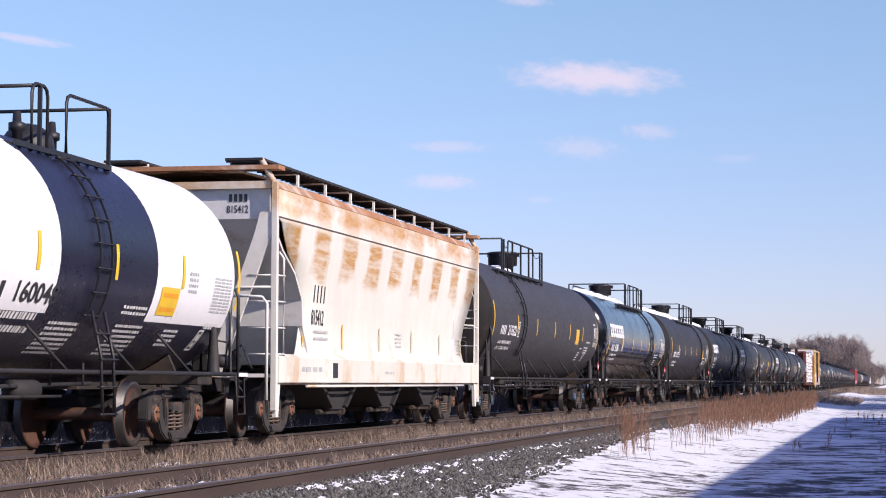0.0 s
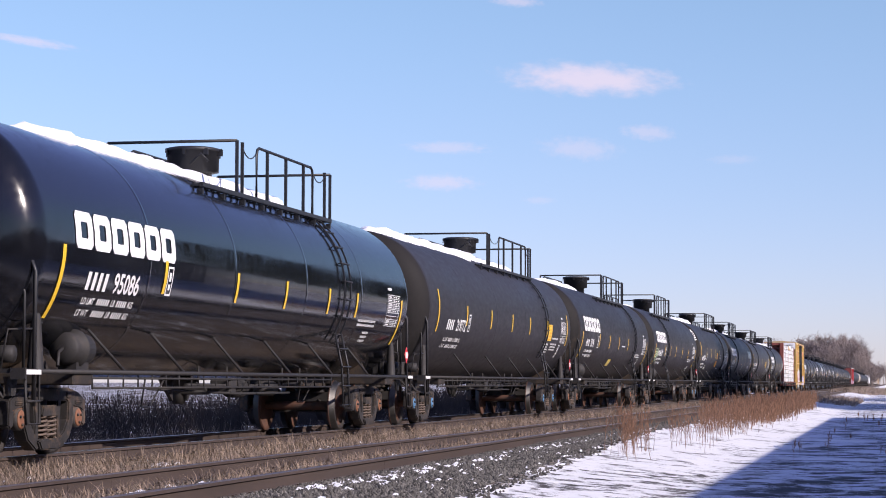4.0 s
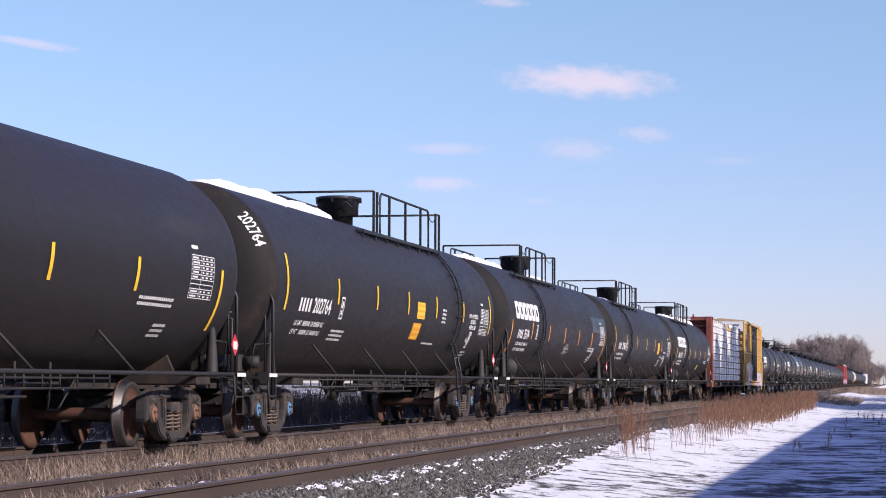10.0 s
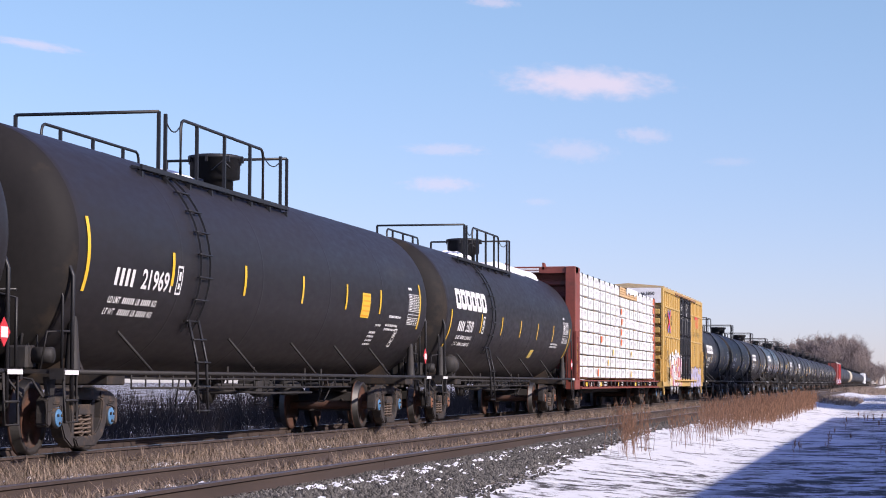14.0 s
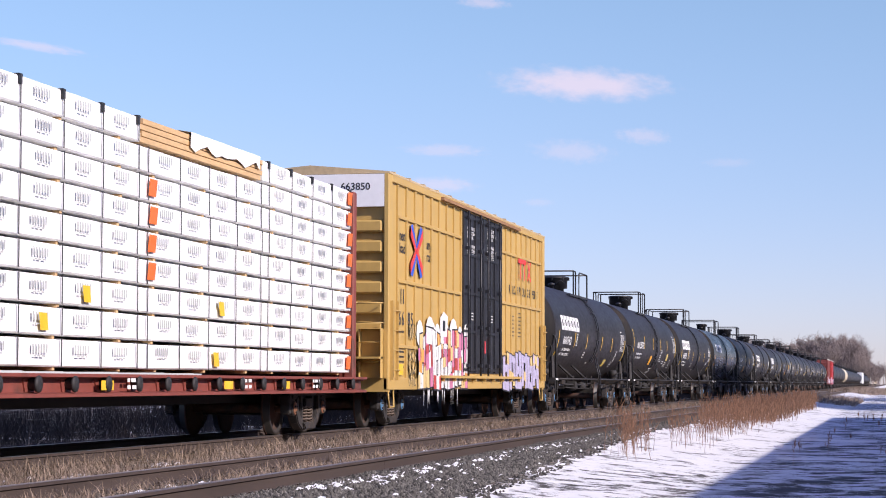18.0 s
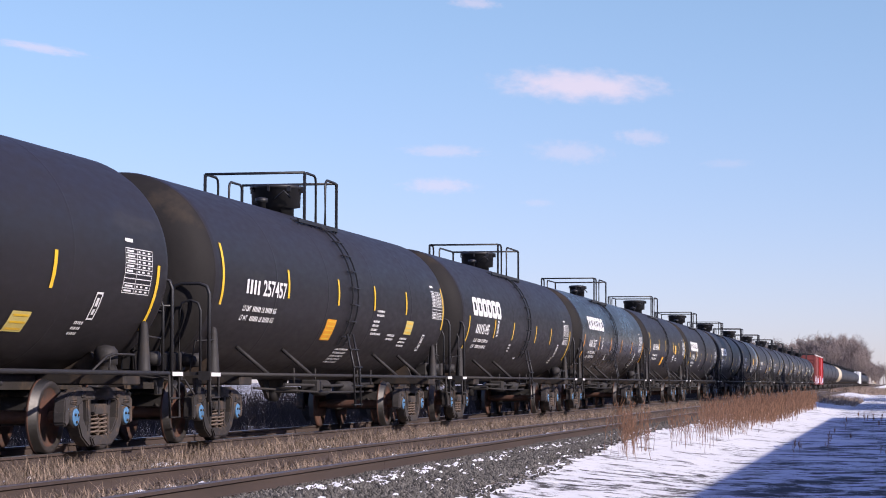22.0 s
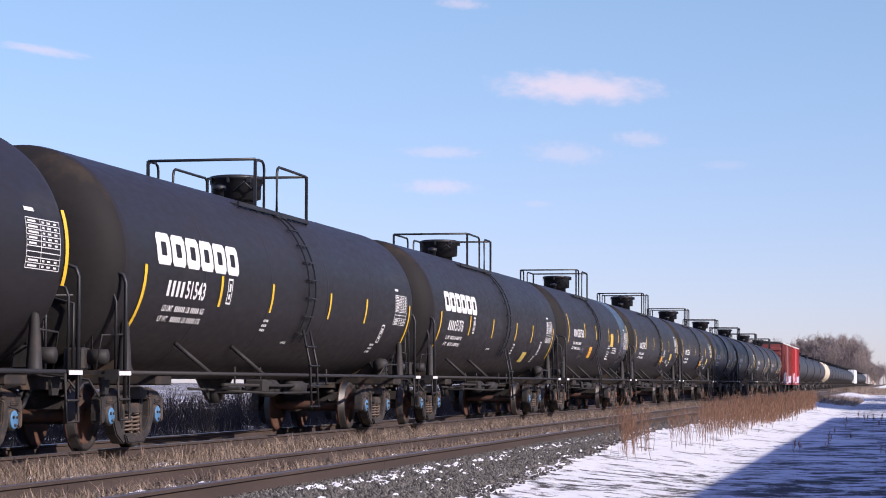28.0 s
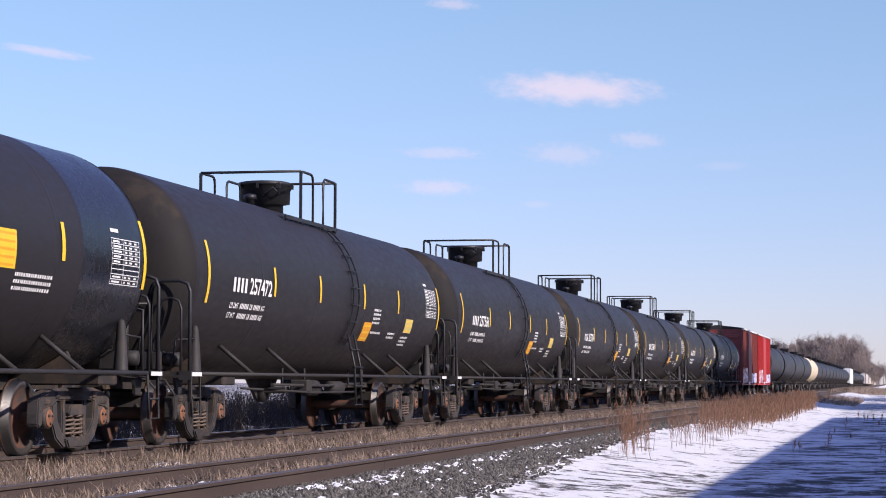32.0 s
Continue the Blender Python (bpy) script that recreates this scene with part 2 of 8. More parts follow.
def prism(bm, pts, x0, x1, mi=0):
    """A plate with the outline pts, given as (y, z), from x0 to x1."""
    a = [bm.verts.new((x0, y, z)) for y, z in pts]
    b = [bm.verts.new((x1, y, z)) for y, z in pts]
    n = len(pts)
    fs = [bm.faces.new(a[::-1]), bm.faces.new(b)]
    for i in range(n):
        fs.append(bm.faces.new((a[i], a[(i + 1) % n], b[(i + 1) % n], b[i])))
    for f in fs:
        f.material_index = mi
    bmesh.ops.recalc_face_normals(bm, faces=fs)


def profile_y(bm, pts, y0, y1, mi=0):
    """A bar with the outline pts, given as (x, z), from y0 to y1."""
    a = [bm.verts.new((x, y0, z)) for x, z in pts]
    b = [bm.verts.new((x, y1, z)) for x, z in pts]
    n = len(pts)
    fs = [bm.faces.new(a), bm.faces.new(b[::-1])]
    for i in range(n):
        fs.append(bm.faces.new((a[i], b[i], b[(i + 1) % n], a[(i + 1) % n])))
    for f in fs:
        f.material_index = mi
    bmesh.ops.recalc_face_normals(bm, faces=fs)


MESHES = {}


def made(key, build):
    """A mesh that is built once and shared."""
    if key not in MESHES:
        MESHES[key] = build()
    return MESHES[key]
# ---------------------------------------------------------------- ground
def ground_z(x, y):
    """Height of the ground: a low bank under the two tracks, a lane on one side, a field on the other."""
    pts = ((-60, -1.0), (-22, -0.95), (-15.5, -0.85), (-13.4, -0.24), (-12.6, -0.19), (-10.4, -0.19), (-9.9, -0.21), (-8.1, -0.21), (-7.6, -0.165), (-5.9, -0.165), (-5.2, -0.20), (-4.4, -0.29), (-2.6, -0.48), (60, -0.52))
    if x <= pts[0][0]:
        z = pts[0][1]
    elif x >= pts[-1][0]:
        z = pts[-1][1]
    else:
        for (a, za), (b, zb) in zip(pts, pts[1:]):
            if a <= x <= b:
                z = za + (zb - za) * (x - a) / (b - a)
                break
    if x > -4.6:
        z += 0.035 * noise.noise((x * 0.5, y * 0.22, 3.0)) * min(1, (x + 4.6) / 1.5)
    elif x < -13.4:
        z += 0.06 * noise.noise((x * 0.4, y * 0.2, 7.0))
    else:
        z += 0.02 * noise.noise((x * 1.3, y * 0.9, 1.0))
    return z


def ground_material():
    m = bpy.data.materials.new("snowy_trackside_ground")
    m.use_nodes = True
    n, l = m.node_tree.nodes, m.node_tree.links
    b = n["Principled BSDF"]
    b.inputs["Roughness"].default_value = 0.85
    tex = n.new("ShaderNodeTexCoord")
    sep = n.new("ShaderNodeSeparateXYZ")
    l.new(tex.outputs["Object"], sep.inputs[0])

    def noise_at(scale, detail=6.0, stretch=(1, 1, 1), rough=0.6):
        mp = n.new("ShaderNodeMapping")
        mp.inputs["Scale"].default_value = stretch
        l.new(tex.outputs["Object"], mp.inputs[0])
        t = n.new("ShaderNodeTexNoise")
        t.inputs["Scale"].default_value, t.inputs["Detail"].default_value, t.inputs["Roughness"].default_value = scale, detail, rough
        l.new(mp.outputs[0], t.inputs["Vector"])
        return t.outputs[0]

    def rng(v, a, b_, c=0.0, d=1.0):
        r = n.new("ShaderNodeMapRange")
        for i, q in enumerate((a, b_, c, d)):
            r.inputs[i + 1].default_value = q
        l.new(v, r.inputs[0])
        return r.outputs[0]

    def math2(op, a, b_):
        q = n.new("ShaderNodeMath")
        q.operation = op
        for i, v in enumerate((a, b_)):
            if isinstance(v, float):
                q.inputs[i].default_value = v
            else:
                l.new(v, q.inputs[i])
        return q.outputs[0]

    def mix(f, a, b_):
        q = n.new("ShaderNodeMix")
        q.data_type = "RGBA"
        l.new(f, q.inputs[0])
        for i, v in ((6, a), (7, b_)):
            if isinstance(v, tuple):
                q.inputs[i].default_value = (*v, 1)
            else:
                l.new(v, q.inputs[i])
        return q.outputs[2]

    wob = math2("SUBTRACT", noise_at(0.7, 5.0), 0.5)
    xw = math2("ADD", sep.outputs[0], math2("MULTIPLY", wob, 1.6))
    fine = noise_at(14.0, 4.0)
    soil = mix(rng(fine, 0.35, 0.65), (0.085, 0.062, 0.048), (0.17, 0.135, 0.105))
    soil = mix(rng(noise_at(1.6), 0.62, 0.68), soil, (0.78, 0.80, 0.86))              # snow caught between the rails
    gravel = mix(rng(noise_at(30.0, 3.0), 0.4, 0.6), (0.035, 0.032, 0.03), (0.085, 0.075, 0.066))
    snow = mix(rng(noise_at(2.0), 0.3, 0.7), (0.74, 0.75, 0.765), (0.84, 0.84, 0.845))
    ice = mix(rng(noise_at(1.7, 11.0, (0.55, 0.45, 1.0), 0.72), 0.425, 0.51), (0.04, 0.04, 0.045), (0.74, 0.76, 0.82))    # rutted, driven-over ice of the lane, its dark tone painting in more shade
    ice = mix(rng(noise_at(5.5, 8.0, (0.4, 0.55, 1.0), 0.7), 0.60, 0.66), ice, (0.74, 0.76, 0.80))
    # starts along the shed's shadow edge, so the colour deepens that shade
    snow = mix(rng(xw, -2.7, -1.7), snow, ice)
    near = rng(sep.outputs[1], 44.0, 28.0, 0.0, 0.03)
    worn = rng(sep.outputs[0], -2.6, -1.2, 0.0, 0.03)
    wide = math2("MULTIPLY", math2("SUBTRACT", noise_at(0.45, 4.0), 0.5), 0.35)
    bare_n = math2("ADD", math2("ADD", wide, math2("ADD", noise_at(3.4, 11.0, (0.55, 0.55, 1.0), 0.76), near)), worn)
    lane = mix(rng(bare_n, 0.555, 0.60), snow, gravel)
    field = mix(rng(noise_at(0.35, 8.0), 0.50, 0.62), (0.07, 0.052, 0.038), (0.78, 0.81, 0.88))
    field = mix(rng(math2("ADD", sep.outputs[0], noise_at(1.5, 6.0)), -15.6, -15.0), field, (0.74, 0.76, 0.80))      # snow drifted along the foot of the bank
    c = mix(rng(math2("ADD", xw, rng(sep.outputs[1], 21.0, 46.0, 0.0, 1.15)), -4.5, -4.25), soil, lane)
    c = mix(rng(xw, -12.9, -12.6), field, c)
    l.new(c, b.inputs["Base Color"])
    bp = n.new("ShaderNodeBump")
    bp.inputs["Strength"].default_value, bp.inputs["Distance"].default_value = 0.7, 0.05
    l.new(noise_at(5.0, 8.0), bp.inputs["Height"])
    l.new(bp.outputs[0], b.inputs["Normal"])
    return m


def ladder_of(a, b, step, grow):
    out, v = [a], a
    while v < b:
        v += step
        step *= grow
        out.append(min(v, b))
    return out


def build_ground():
    bm = bmesh.new()
    xs = sorted(set([-2500, -900, -300, -120] + [-60 + 2 * k for k in range(19)] + [round(-22 + 0.35 * k, 2) for k in range(75)] + [4.5 + 2 * k for k in range(15)] + [60, 150, 500, 2500]))
    ys = [-2500, -600, -150, -60, -30, -10] + ladder_of(0, 2800, 0.4, 1.012)
    rows = [[bm.verts.new((x, y, ground_z(x, y))) for x in xs] for y in ys]
    for u, v in zip(rows, rows[1:]):
        for i in range(len(xs) - 1):
            bm.faces.new((u[i], u[i + 1], v[i + 1], v[i])).smooth = True
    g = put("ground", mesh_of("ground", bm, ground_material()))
    tagged(g, "snowy trackside ground with bare gravel and dead grass", "ground", kind="structure")


build_ground()


# ---------------------------------------------------------------- tracks
def b_rail(y0, y1, top):
    bm = bmesh.new()
    pts = [(-0.07, -0.172), (0.07, -0.172), (0.07, -0.16), (0.012, -0.14), (0.012, -0.045), (0.037, -0.035), (0.037, -0.006), (0.028, 0.0),
           (-0.028, 0.0), (-0.037, -0.006), (-0.037, -0.035), (-0.012, -0.045), (-0.012, -0.14), (-0.07, -0.16)]
    profile_y(bm, pts, y0, y1)
    for f in bm.faces:
        if f.normal.z > 0.3 and f.calc_center_median().z > -0.02:
            f.material_index = 1
    return mesh_of("rail", bm, [M_RUST, top])


def b_tie():
    bm = bmesh.new()
    box(bm, -1.3, 1.3, -0.115, 0.115, -0.34, -0.172, bevel=0.012)
    return mesh_of("tie", bm, M_TIE)


def b_tie_plate():
    bm = bmesh.new()
    box(bm, -0.19, 0.19, -0.09, 0.09, -0.174, -0.158)
    for x in (-0.09, 0.09):
        for y in (-0.05, 0.05):
            box(bm, x - 0.012, x + 0.012, y - 0.012, y + 0.012, -0.16, -0.135)
    return mesh_of("tie_plate", bm, M_RUST)


def build_track(x, top, words):
    track = tagged(new("railway_track"), words, "railway track", kind="structure")
    track.location = (x, 0, 0)
    for s in (-0.752, 0.752):
        for k, (a, b) in enumerate(((-300.0, 25.0), (25.0, 64.0), (64.0, 220.0), (220.0, 2700.0))):
            put("rail", b_rail(a, b - 0.006, top), track, pose(s, 0, 0), "rusty steel rail")
    tie, plate = b_tie(), b_tie_plate()
    rnd = random.Random(int(-x * 10))
    for k in range(150):
        y = 11.0 + 0.52 * k
        put("tie", tie, track, pose(rnd.uniform(-0.04, 0.04), y, rnd.uniform(-0.02, 0.004), 0, 0, rnd.uniform(-1, 1)))
        if k < 70:
            for s in (-0.752, 0.752):
                put("tie_plate", plate, track, pose(s, y, 0))


build_track(TRAIN_X, M_RAILTOP, "steel rails on wooden ties under the train")
build_track(NEAR_X, M_RAILDULL, "empty rusty siding track on wooden ties among dry grass")
# ---------------------------------------------------------------- running gear, shared by all the cars
WHEEL_R = 0.457
WHEELS = []                              # every wheelset, to be turned in motions()
CARS = []                                # every car and the y of its middle at 16 s


def b_wheelset():
    bm = bmesh.new()
    for s in (-1, 1):
        prof = [(s * 0.68, 0.10), (s * 0.68, 0.40), (s * 0.665, 0.485), (s * 0.70, 0.485), (s * 0.705, 0.462), (s * 0.80, 0.452), (s * 0.805, 0.40),
                (s * 0.775, 0.37), (s * 0.745, 0.22), (s * 0.79, 0.14), (s * 0.79, 0.09)]
        lathe(bm, prof, "x", 28, mat_at=lambda i, k: 1 if i in (3, 4) else 2 if i in (5, 6) else 0)
    lathe(bm, [(-1.08, 0.07), (-0.8, 0.08), (-0.3, 0.085), (0.3, 0.085), (0.8, 0.08), (1.08, 0.07)], "x", 12)
    return mesh_of("wheelset", bm, [M_WHEEL, M_TREAD, M_RIM])


def b_sideframe():
    """A heavy casting: flat-topped chord that droops over the bearings, two windows, a spring pocket with its seat."""
    bm = bmesh.new()
    x0, x1 = 0.955, 1.115
    prism(bm, [(-1.19, 0.50), (-1.17, 0.69), (-0.98, 0.77), (-0.62, 0.83), (0.62, 0.83), (0.98, 0.77), (1.17, 0.69), (1.19, 0.50), (1.03, 0.56), (0.74, 0.60), (0.56, 0.67), (-0.56, 0.67), (-0.74, 0.60), (-1.03, 0.56)], x0, x1)
    for s in (-1, 1):
        prism(bm, [(s * 1.19, 0.54), (s * 1.19, 0.38), (s * 1.13, 0.34), (s * 1.05, 0.38), (s * 1.03, 0.58)], x0, x1)
        prism(bm, [(s * 0.77, 0.62), (s * 0.76, 0.38), (s * 0.64, 0.20), (s * 0.38, 0.07), (s * 0.27, 0.12), (s * 0.30, 0.22), (s * 0.46, 0.30), (s * 0.59, 0.44), (s * 0.61, 0.68)], x0, x1 + 0.01)
        prism(bm, [(s * 0.42, 0.70), (s * 0.385, 0.40), (s * 0.41, 0.20), (s * 0.29, 0.18), (s * 0.275, 0.40), (s * 0.30, 0.70)], x0 - 0.02, x1 - 0.012)
        box(bm, x1 - 0.01, x1 + 0.025, s * 0.60 - 0.06, s * 0.60 + 0.06, 0.70, 0.78, bevel=0.01)
        box(bm, x1 - 0.01, x1 + 0.018, s * 0.92 - 0.10, s * 0.92 + 0.10, 0.62, 0.68, bevel=0.01)
    prism(bm, [(-0.40, 0.19), (-0.31, 0.08), (0.31, 0.08), (0.40, 0.19), (0.30, 0.215), (-0.30, 0.215)], x0 - 0.05, x1 + 0.05)
    prism(bm, [(-0.27, 0.50), (-0.24, 0.48), (0.24, 0.48), (0.27, 0.50), (0.22, 0.62), (-0.22, 0.62)], x0 + 0.0, x1 + 0.03)
    bmesh.ops.bevel(bm, geom=[e for e in bm.edges if e.is_manifold and e.calc_length() > 0.07 and e.calc_face_angle(0) > 0.7], offset=0.018, segments=2, affect="EDGES")
    return mesh_of("sideframe", bm, M_TRUCK)


def b_springs():
    bm = bmesh.new()
    for y, x in ((-0.14, 1.055), (0.14, 1.055), (0.0, 0.99)):
        pts = []
        for k in range(5 * 10 + 1):
            a = k * math.tau / 10
            pts.append((x + 0.075 * math.cos(a), y + 0.115 * math.sin(a), 0.215 + 0.265 * k / 50))
        tube(bm, pts, 0.016, 5)
    return mesh_of("spring", bm, M_SPRING)


def b_cap():
    """A flat bearing end cap with three bolt heads, and the adapter behind it."""
    bm = bmesh.new()
    lathe(bm, [(1.132, 0.110), (1.140, 0.112), (1.148, 0.10), (1.150, 0.02)], "x", 20, centre=(0, 0, WHEEL_R))
    lathe(bm, [(1.04, 0.13), (1.125, 0.13), (1.134, 0.105)], "x", 18, 1, centre=(0, 0, WHEEL_R))
    for k in range(3):
        a = k * math.tau / 3 + 0.5
        lathe(bm, [(1.150, 0.020), (1.168, 0.018), (1.169, 0.004)], "x", 6, 1, centre=(0, 0.062 * math.cos(a), WHEEL_R + 0.062 * math.sin(a)))
    box(bm, 0.98, 1.10, -0.15, 0.15, 0.52, 0.60, 1, bevel=0.015)
    return bm


def b_bolster():
    bm = bmesh.new()
    box(bm, -1.02, 1.02, -0.2, 0.2, 0.50, 0.72, bevel=0.03)
    lathe(bm, [(0.70, 0.36), (0.80, 0.34)], "z", 16)
    for s in (-1, 1):      # brake beams and hangers
        box(bm, -0.8, 0.8, s * 0.40 - 0.05, s * 0.40 + 0.05, 0.33, 0.42)
        tube(bm, [(0.35, s * 0.40, 0.4), (0.1, s * 0.1, 0.62)], 0.03, 6)
    return mesh_of("bolster", bm, M_TRUCK)


def b_far_truck():
    bm = bmesh.new()
    for s in (-1, 1):
        prism(bm, [(-1.16, 0.36), (-1.16, 0.6), (-0.55, 0.80), (0.55, 0.80), (1.16, 0.6), (1.16, 0.36), (0.8, 0.4), (0.36, 0.12), (-0.36, 0.12), (-0.8, 0.4)], s * 0.96, s * 1.14)
    box(bm, -0.98, 0.98, -0.2, 0.2, 0.5, 0.75)
    return mesh_of("truck_frame", bm, M_TRUCK)


def add_truck(car, y, caps="blue", near=True):
    truck = put("truck", made("bolster", b_bolster) if near else made("far_truck", b_far_truck), car, pose(0, y, 0))
    if near:
        for s in (0, 180):
            turn = pose(0, 0, 0, 0, 0, s)
            put("sideframe", made("sideframe", b_sideframe), truck, turn)
            put("spring", made("springs", b_springs), truck, turn, "dusty coil springs")
            for a in (-0.889, 0.889):
                key = "cap_" + caps
                me = made(key, lambda: mesh_of("bearing_cap", b_cap(), [M_CAP if caps == "blue" else M_CAPR, M_TRUCK]))
                put("bearing_cap", me, truck, pose(0, 0, 0, 0, 0, s) @ pose(0, a, 0), "blue bearing end cap" if caps == "blue" else "rusty bearing end cap")
    for a in (-0.889, 0.889):
        w = put("wheelset", made("wheelset", b_wheelset), truck)
        w.matrix_parent_inverse = Matrix.Translation((0, a, WHEEL_R))
        WHEELS.append(w)
    return truck


def b_coupler():
    bm = bmesh.new()
    box(bm, -0.09, 0.09, -0.55, 0.35, 0.76, 0.94, bevel=0.02)
    prism(bm, [(-0.62, 0.70), (-0.62, 1.0), (-0.35, 1.0), (-0.35, 0.70)], -0.16, 0.13)
    tube(bm, [(0.25, 0.2, 0.85), (0.32, -0.2, 0.55), (0.18, -0.5, 0.42)], 0.03, 6)
    return mesh_of("coupler", bm, M_TRUCK)


# ---------------------------------------------------------------- writing and marks on curved or flat sides
def text_mesh(words, size, mat, bend=None, slant=0.0, spread=1.0):
    """Lettering in the built-in font, laid along y (reading towards +y) and facing +x; bend=(radius, z of axis, z of base line) wraps it round a tank."""
    c = bpy.data.curves.new("lettering", "FONT")
    c.body, c.size, c.space_character = words, size, spread
    c.resolution_u = 3
    c.offset = size * (0.022 if bend else 0.014)
    ob = bpy.data.objects.new("lettering", c)
    me = bpy.data.meshes.new_from_object(ob)
    bpy.data.objects.remove(ob)
    for v in me.vertices:
        x, y = v.co.x, v.co.y
        v.co = on_side(x, y, bend)
    me.materials.clear()
    me.materials.append(mat)
    me.update()
    return me


def on_side(along, up, bend, lift=0.009):
    if bend is None:
        return Vector((0, along, up))
    r, zc, zb = bend
    a = math.asin(max(-1, min(1, (zb - zc) / r))) + up / r
    return Vector(((r + lift) * math.cos(a), along, zc + (r + lift) * math.sin(a)))


def patch(bm, y0, y1, z0, z1, bend, mi=0, lift=0.009, skew=0.0, thick=0.004):
    """A thin painted or stuck-on patch on a tank's side, between two heights measured along the curve from bend's base."""
    n = max(1, int(abs(z1 - z0) / 0.12))
    for k in range(n):
        a, b = z0 + (z1 - z0) * k / n, z0 + (z1 - z0) * (k + 1) / n
        sa, sb = skew * (a - z0), skew * (b - z0)
        f = bm.faces.new([bm.verts.new(on_side(y, u, bend, lift)) for y, u in ((y0 + sa, a), (y1 + sa, a), (y1 + sb, b), (y0 + sb, b))])
        f.material_index = mi


def text_bars(bm, y, z, w, rows, gap, h, bend, mi=0, words=3, rnd=None):
    """Rows of plain bars in place of writing too small to read."""
    rnd = rnd or random.Random(5)
    for k in range(rows):
        p = y
        ws = [rnd.uniform(0.6, 1.4) for _ in range(words)]
        t = sum(ws)
        for q in ws:
            q = q / t * w
            patch(bm, p, p + q * 0.66, z - k * gap, z - k * gap + h, bend, mi)
            p += q


R_TANK, Z_TANK = 1.60, 2.55
SIDE = (R_TANK, Z_TANK, Z_TANK)          # base line at mid height


def arc(z):
    """Distance along the tank's curve from mid height to the height z."""
    return R_TANK * math.asin(max(-1, min(1, (z - Z_TANK) / R_TANK)))


def b_logo_block():
    """One chunky slotted white block; six stand where a lessor's name is painted."""
    bm = bmesh.new()
    w, h, s = 0.555, 0.46, 0.04
    z0 = arc(2.44)
    ring = [(0.0, 0.06), (0.06, 0.0), (w - 0.06, 0.0), (w, 0.06), (w, h - 0.06), (w - 0.06, h), (0.06, h), (0.0, h - 0.06)]
    slot = [(0.17, 0.15), (0.19, 0.13), (w - 0.19, 0.13), (w - 0.17, 0.15), (w - 0.17, h - 0.15), (w - 0.19, h - 0.13), (0.19, h - 0.13), (0.17, h - 0.15)]
    spot = lambda p: bm.verts.new(on_side(p[0] + s * p[1], z0 + p[1], SIDE))
    mid = [((p[0] + q[0]) / 2, (p[1] + q[1]) / 2) for p, q in zip(ring, slot)]
    for u, v in ((ring, mid), (mid, slot)):
        for k in range(8):
            j = (k + 1) % 8
            m1, m2 = ((u[k][0] + u[j][0]) / 2, (u[k][1] + u[j][1]) / 2), ((v[k][0] + v[j][0]) / 2, (v[k][1] + v[j][1]) / 2)
            bm.faces.new([spot(p) for p in (u[k], m1, m2, v[k])])
            bm.faces.new([spot(p) for p in (m1, u[j], v[j], m2)])
    bmesh.ops.remove_doubles(bm, verts=bm.verts[:], dist=0.0004)
    bmesh.ops.recalc_face_normals(bm, faces=bm.faces[:])
    return mesh_of("lessor_mark", bm, M_WHITE)


def b_mark_block(size=0.24):
    """One plain upright block, in place of a letter of an owner's mark."""
    bm = bmesh.new()
    patch(bm, 0, size * 0.44, 0, size * 0.95, (R_TANK, Z_TANK, 2.06), skew=0.08)
    return mesh_of("owner_mark", bm, M_WHITE)


def b_grid_panel():
    """Thin white ruled rows with small white print on the dark paint, and a short heading above."""
    bm = bmesh.new()
    rnd = random.Random(12)
    z1, z0 = arc(2.68), arc(2.08)
    rows = 9
    step = (z1 - z0) / rows
    for k in range(rows + 1):
        patch(bm, 0, 1.0, z0 + step * k, z0 + step * k + 0.011, SIDE)
    for a in (0, 0.42, 0.989):
        patch(bm, a, a + 0.011, z0, z1, SIDE, lift=0.0085)
    for k in range(rows):
        if k in (2, 3):
            continue
        z = z0 + step * (k + 0.38)
        for a, b in ((0.06, rnd.uniform(0.28, 0.38)), (0.47, 0.54), (0.62, rnd.uniform(0.70, 0.74)), (0.82, 0.91)):
            patch(bm, a, b, z, z + step * 0.36, SIDE)
    patch(bm, 0.02, 0.30, z1 + 0.09, z1 + 0.14, SIDE)
    return mesh_of("data_panel", bm, M_WHITE)


def b_load_text():
    """Bars where the load figures stand."""
    bm = bmesh.new()
    for z in (1.90, 1.755):
        for y, n in ((0.52, 6), (1.20, 5)):
            for k in range(n):
                patch(bm, y + 0.072 * k, y + 0.072 * k + 0.045, arc(z), arc(z) + 0.085, SIDE)
    return mesh_of("load_limit_text", bm, M_WHITE)


def load_words(z, words):
    """The readable words of a load line, each at its distance."""
    out = []
    for y, w in words:
        me = made(("word", w, z), lambda: text_mesh(w, 0.125, M_WHITE, (R_TANK, Z_TANK, z)))
        out.append((y, me))
    return out


def b_small_text(rows, w):
    bm = bmesh.new()
    text_bars(bm, 0, arc(2.15), w, rows, 0.085, 0.045, SIDE, 0, int(w / 0.06), random.Random(rows))
    return mesh_of("stencil_text", bm, M_WHITE)


def b_notice(w, h, bars):
    bm = bmesh.new()
    patch(bm, 0, w, -h / 2, h / 2, (R_TANK, Z_TANK, 2.0), skew=-0.05)
    for k in range(bars):
        z = -h / 2 + h * (k + 0.3) / bars
        patch(bm, w * 0.1, w * 0.9, z, z + h / bars * 0.3, (R_TANK, Z_TANK, 2.0), 1, lift=0.012, skew=-0.05)
    return bm


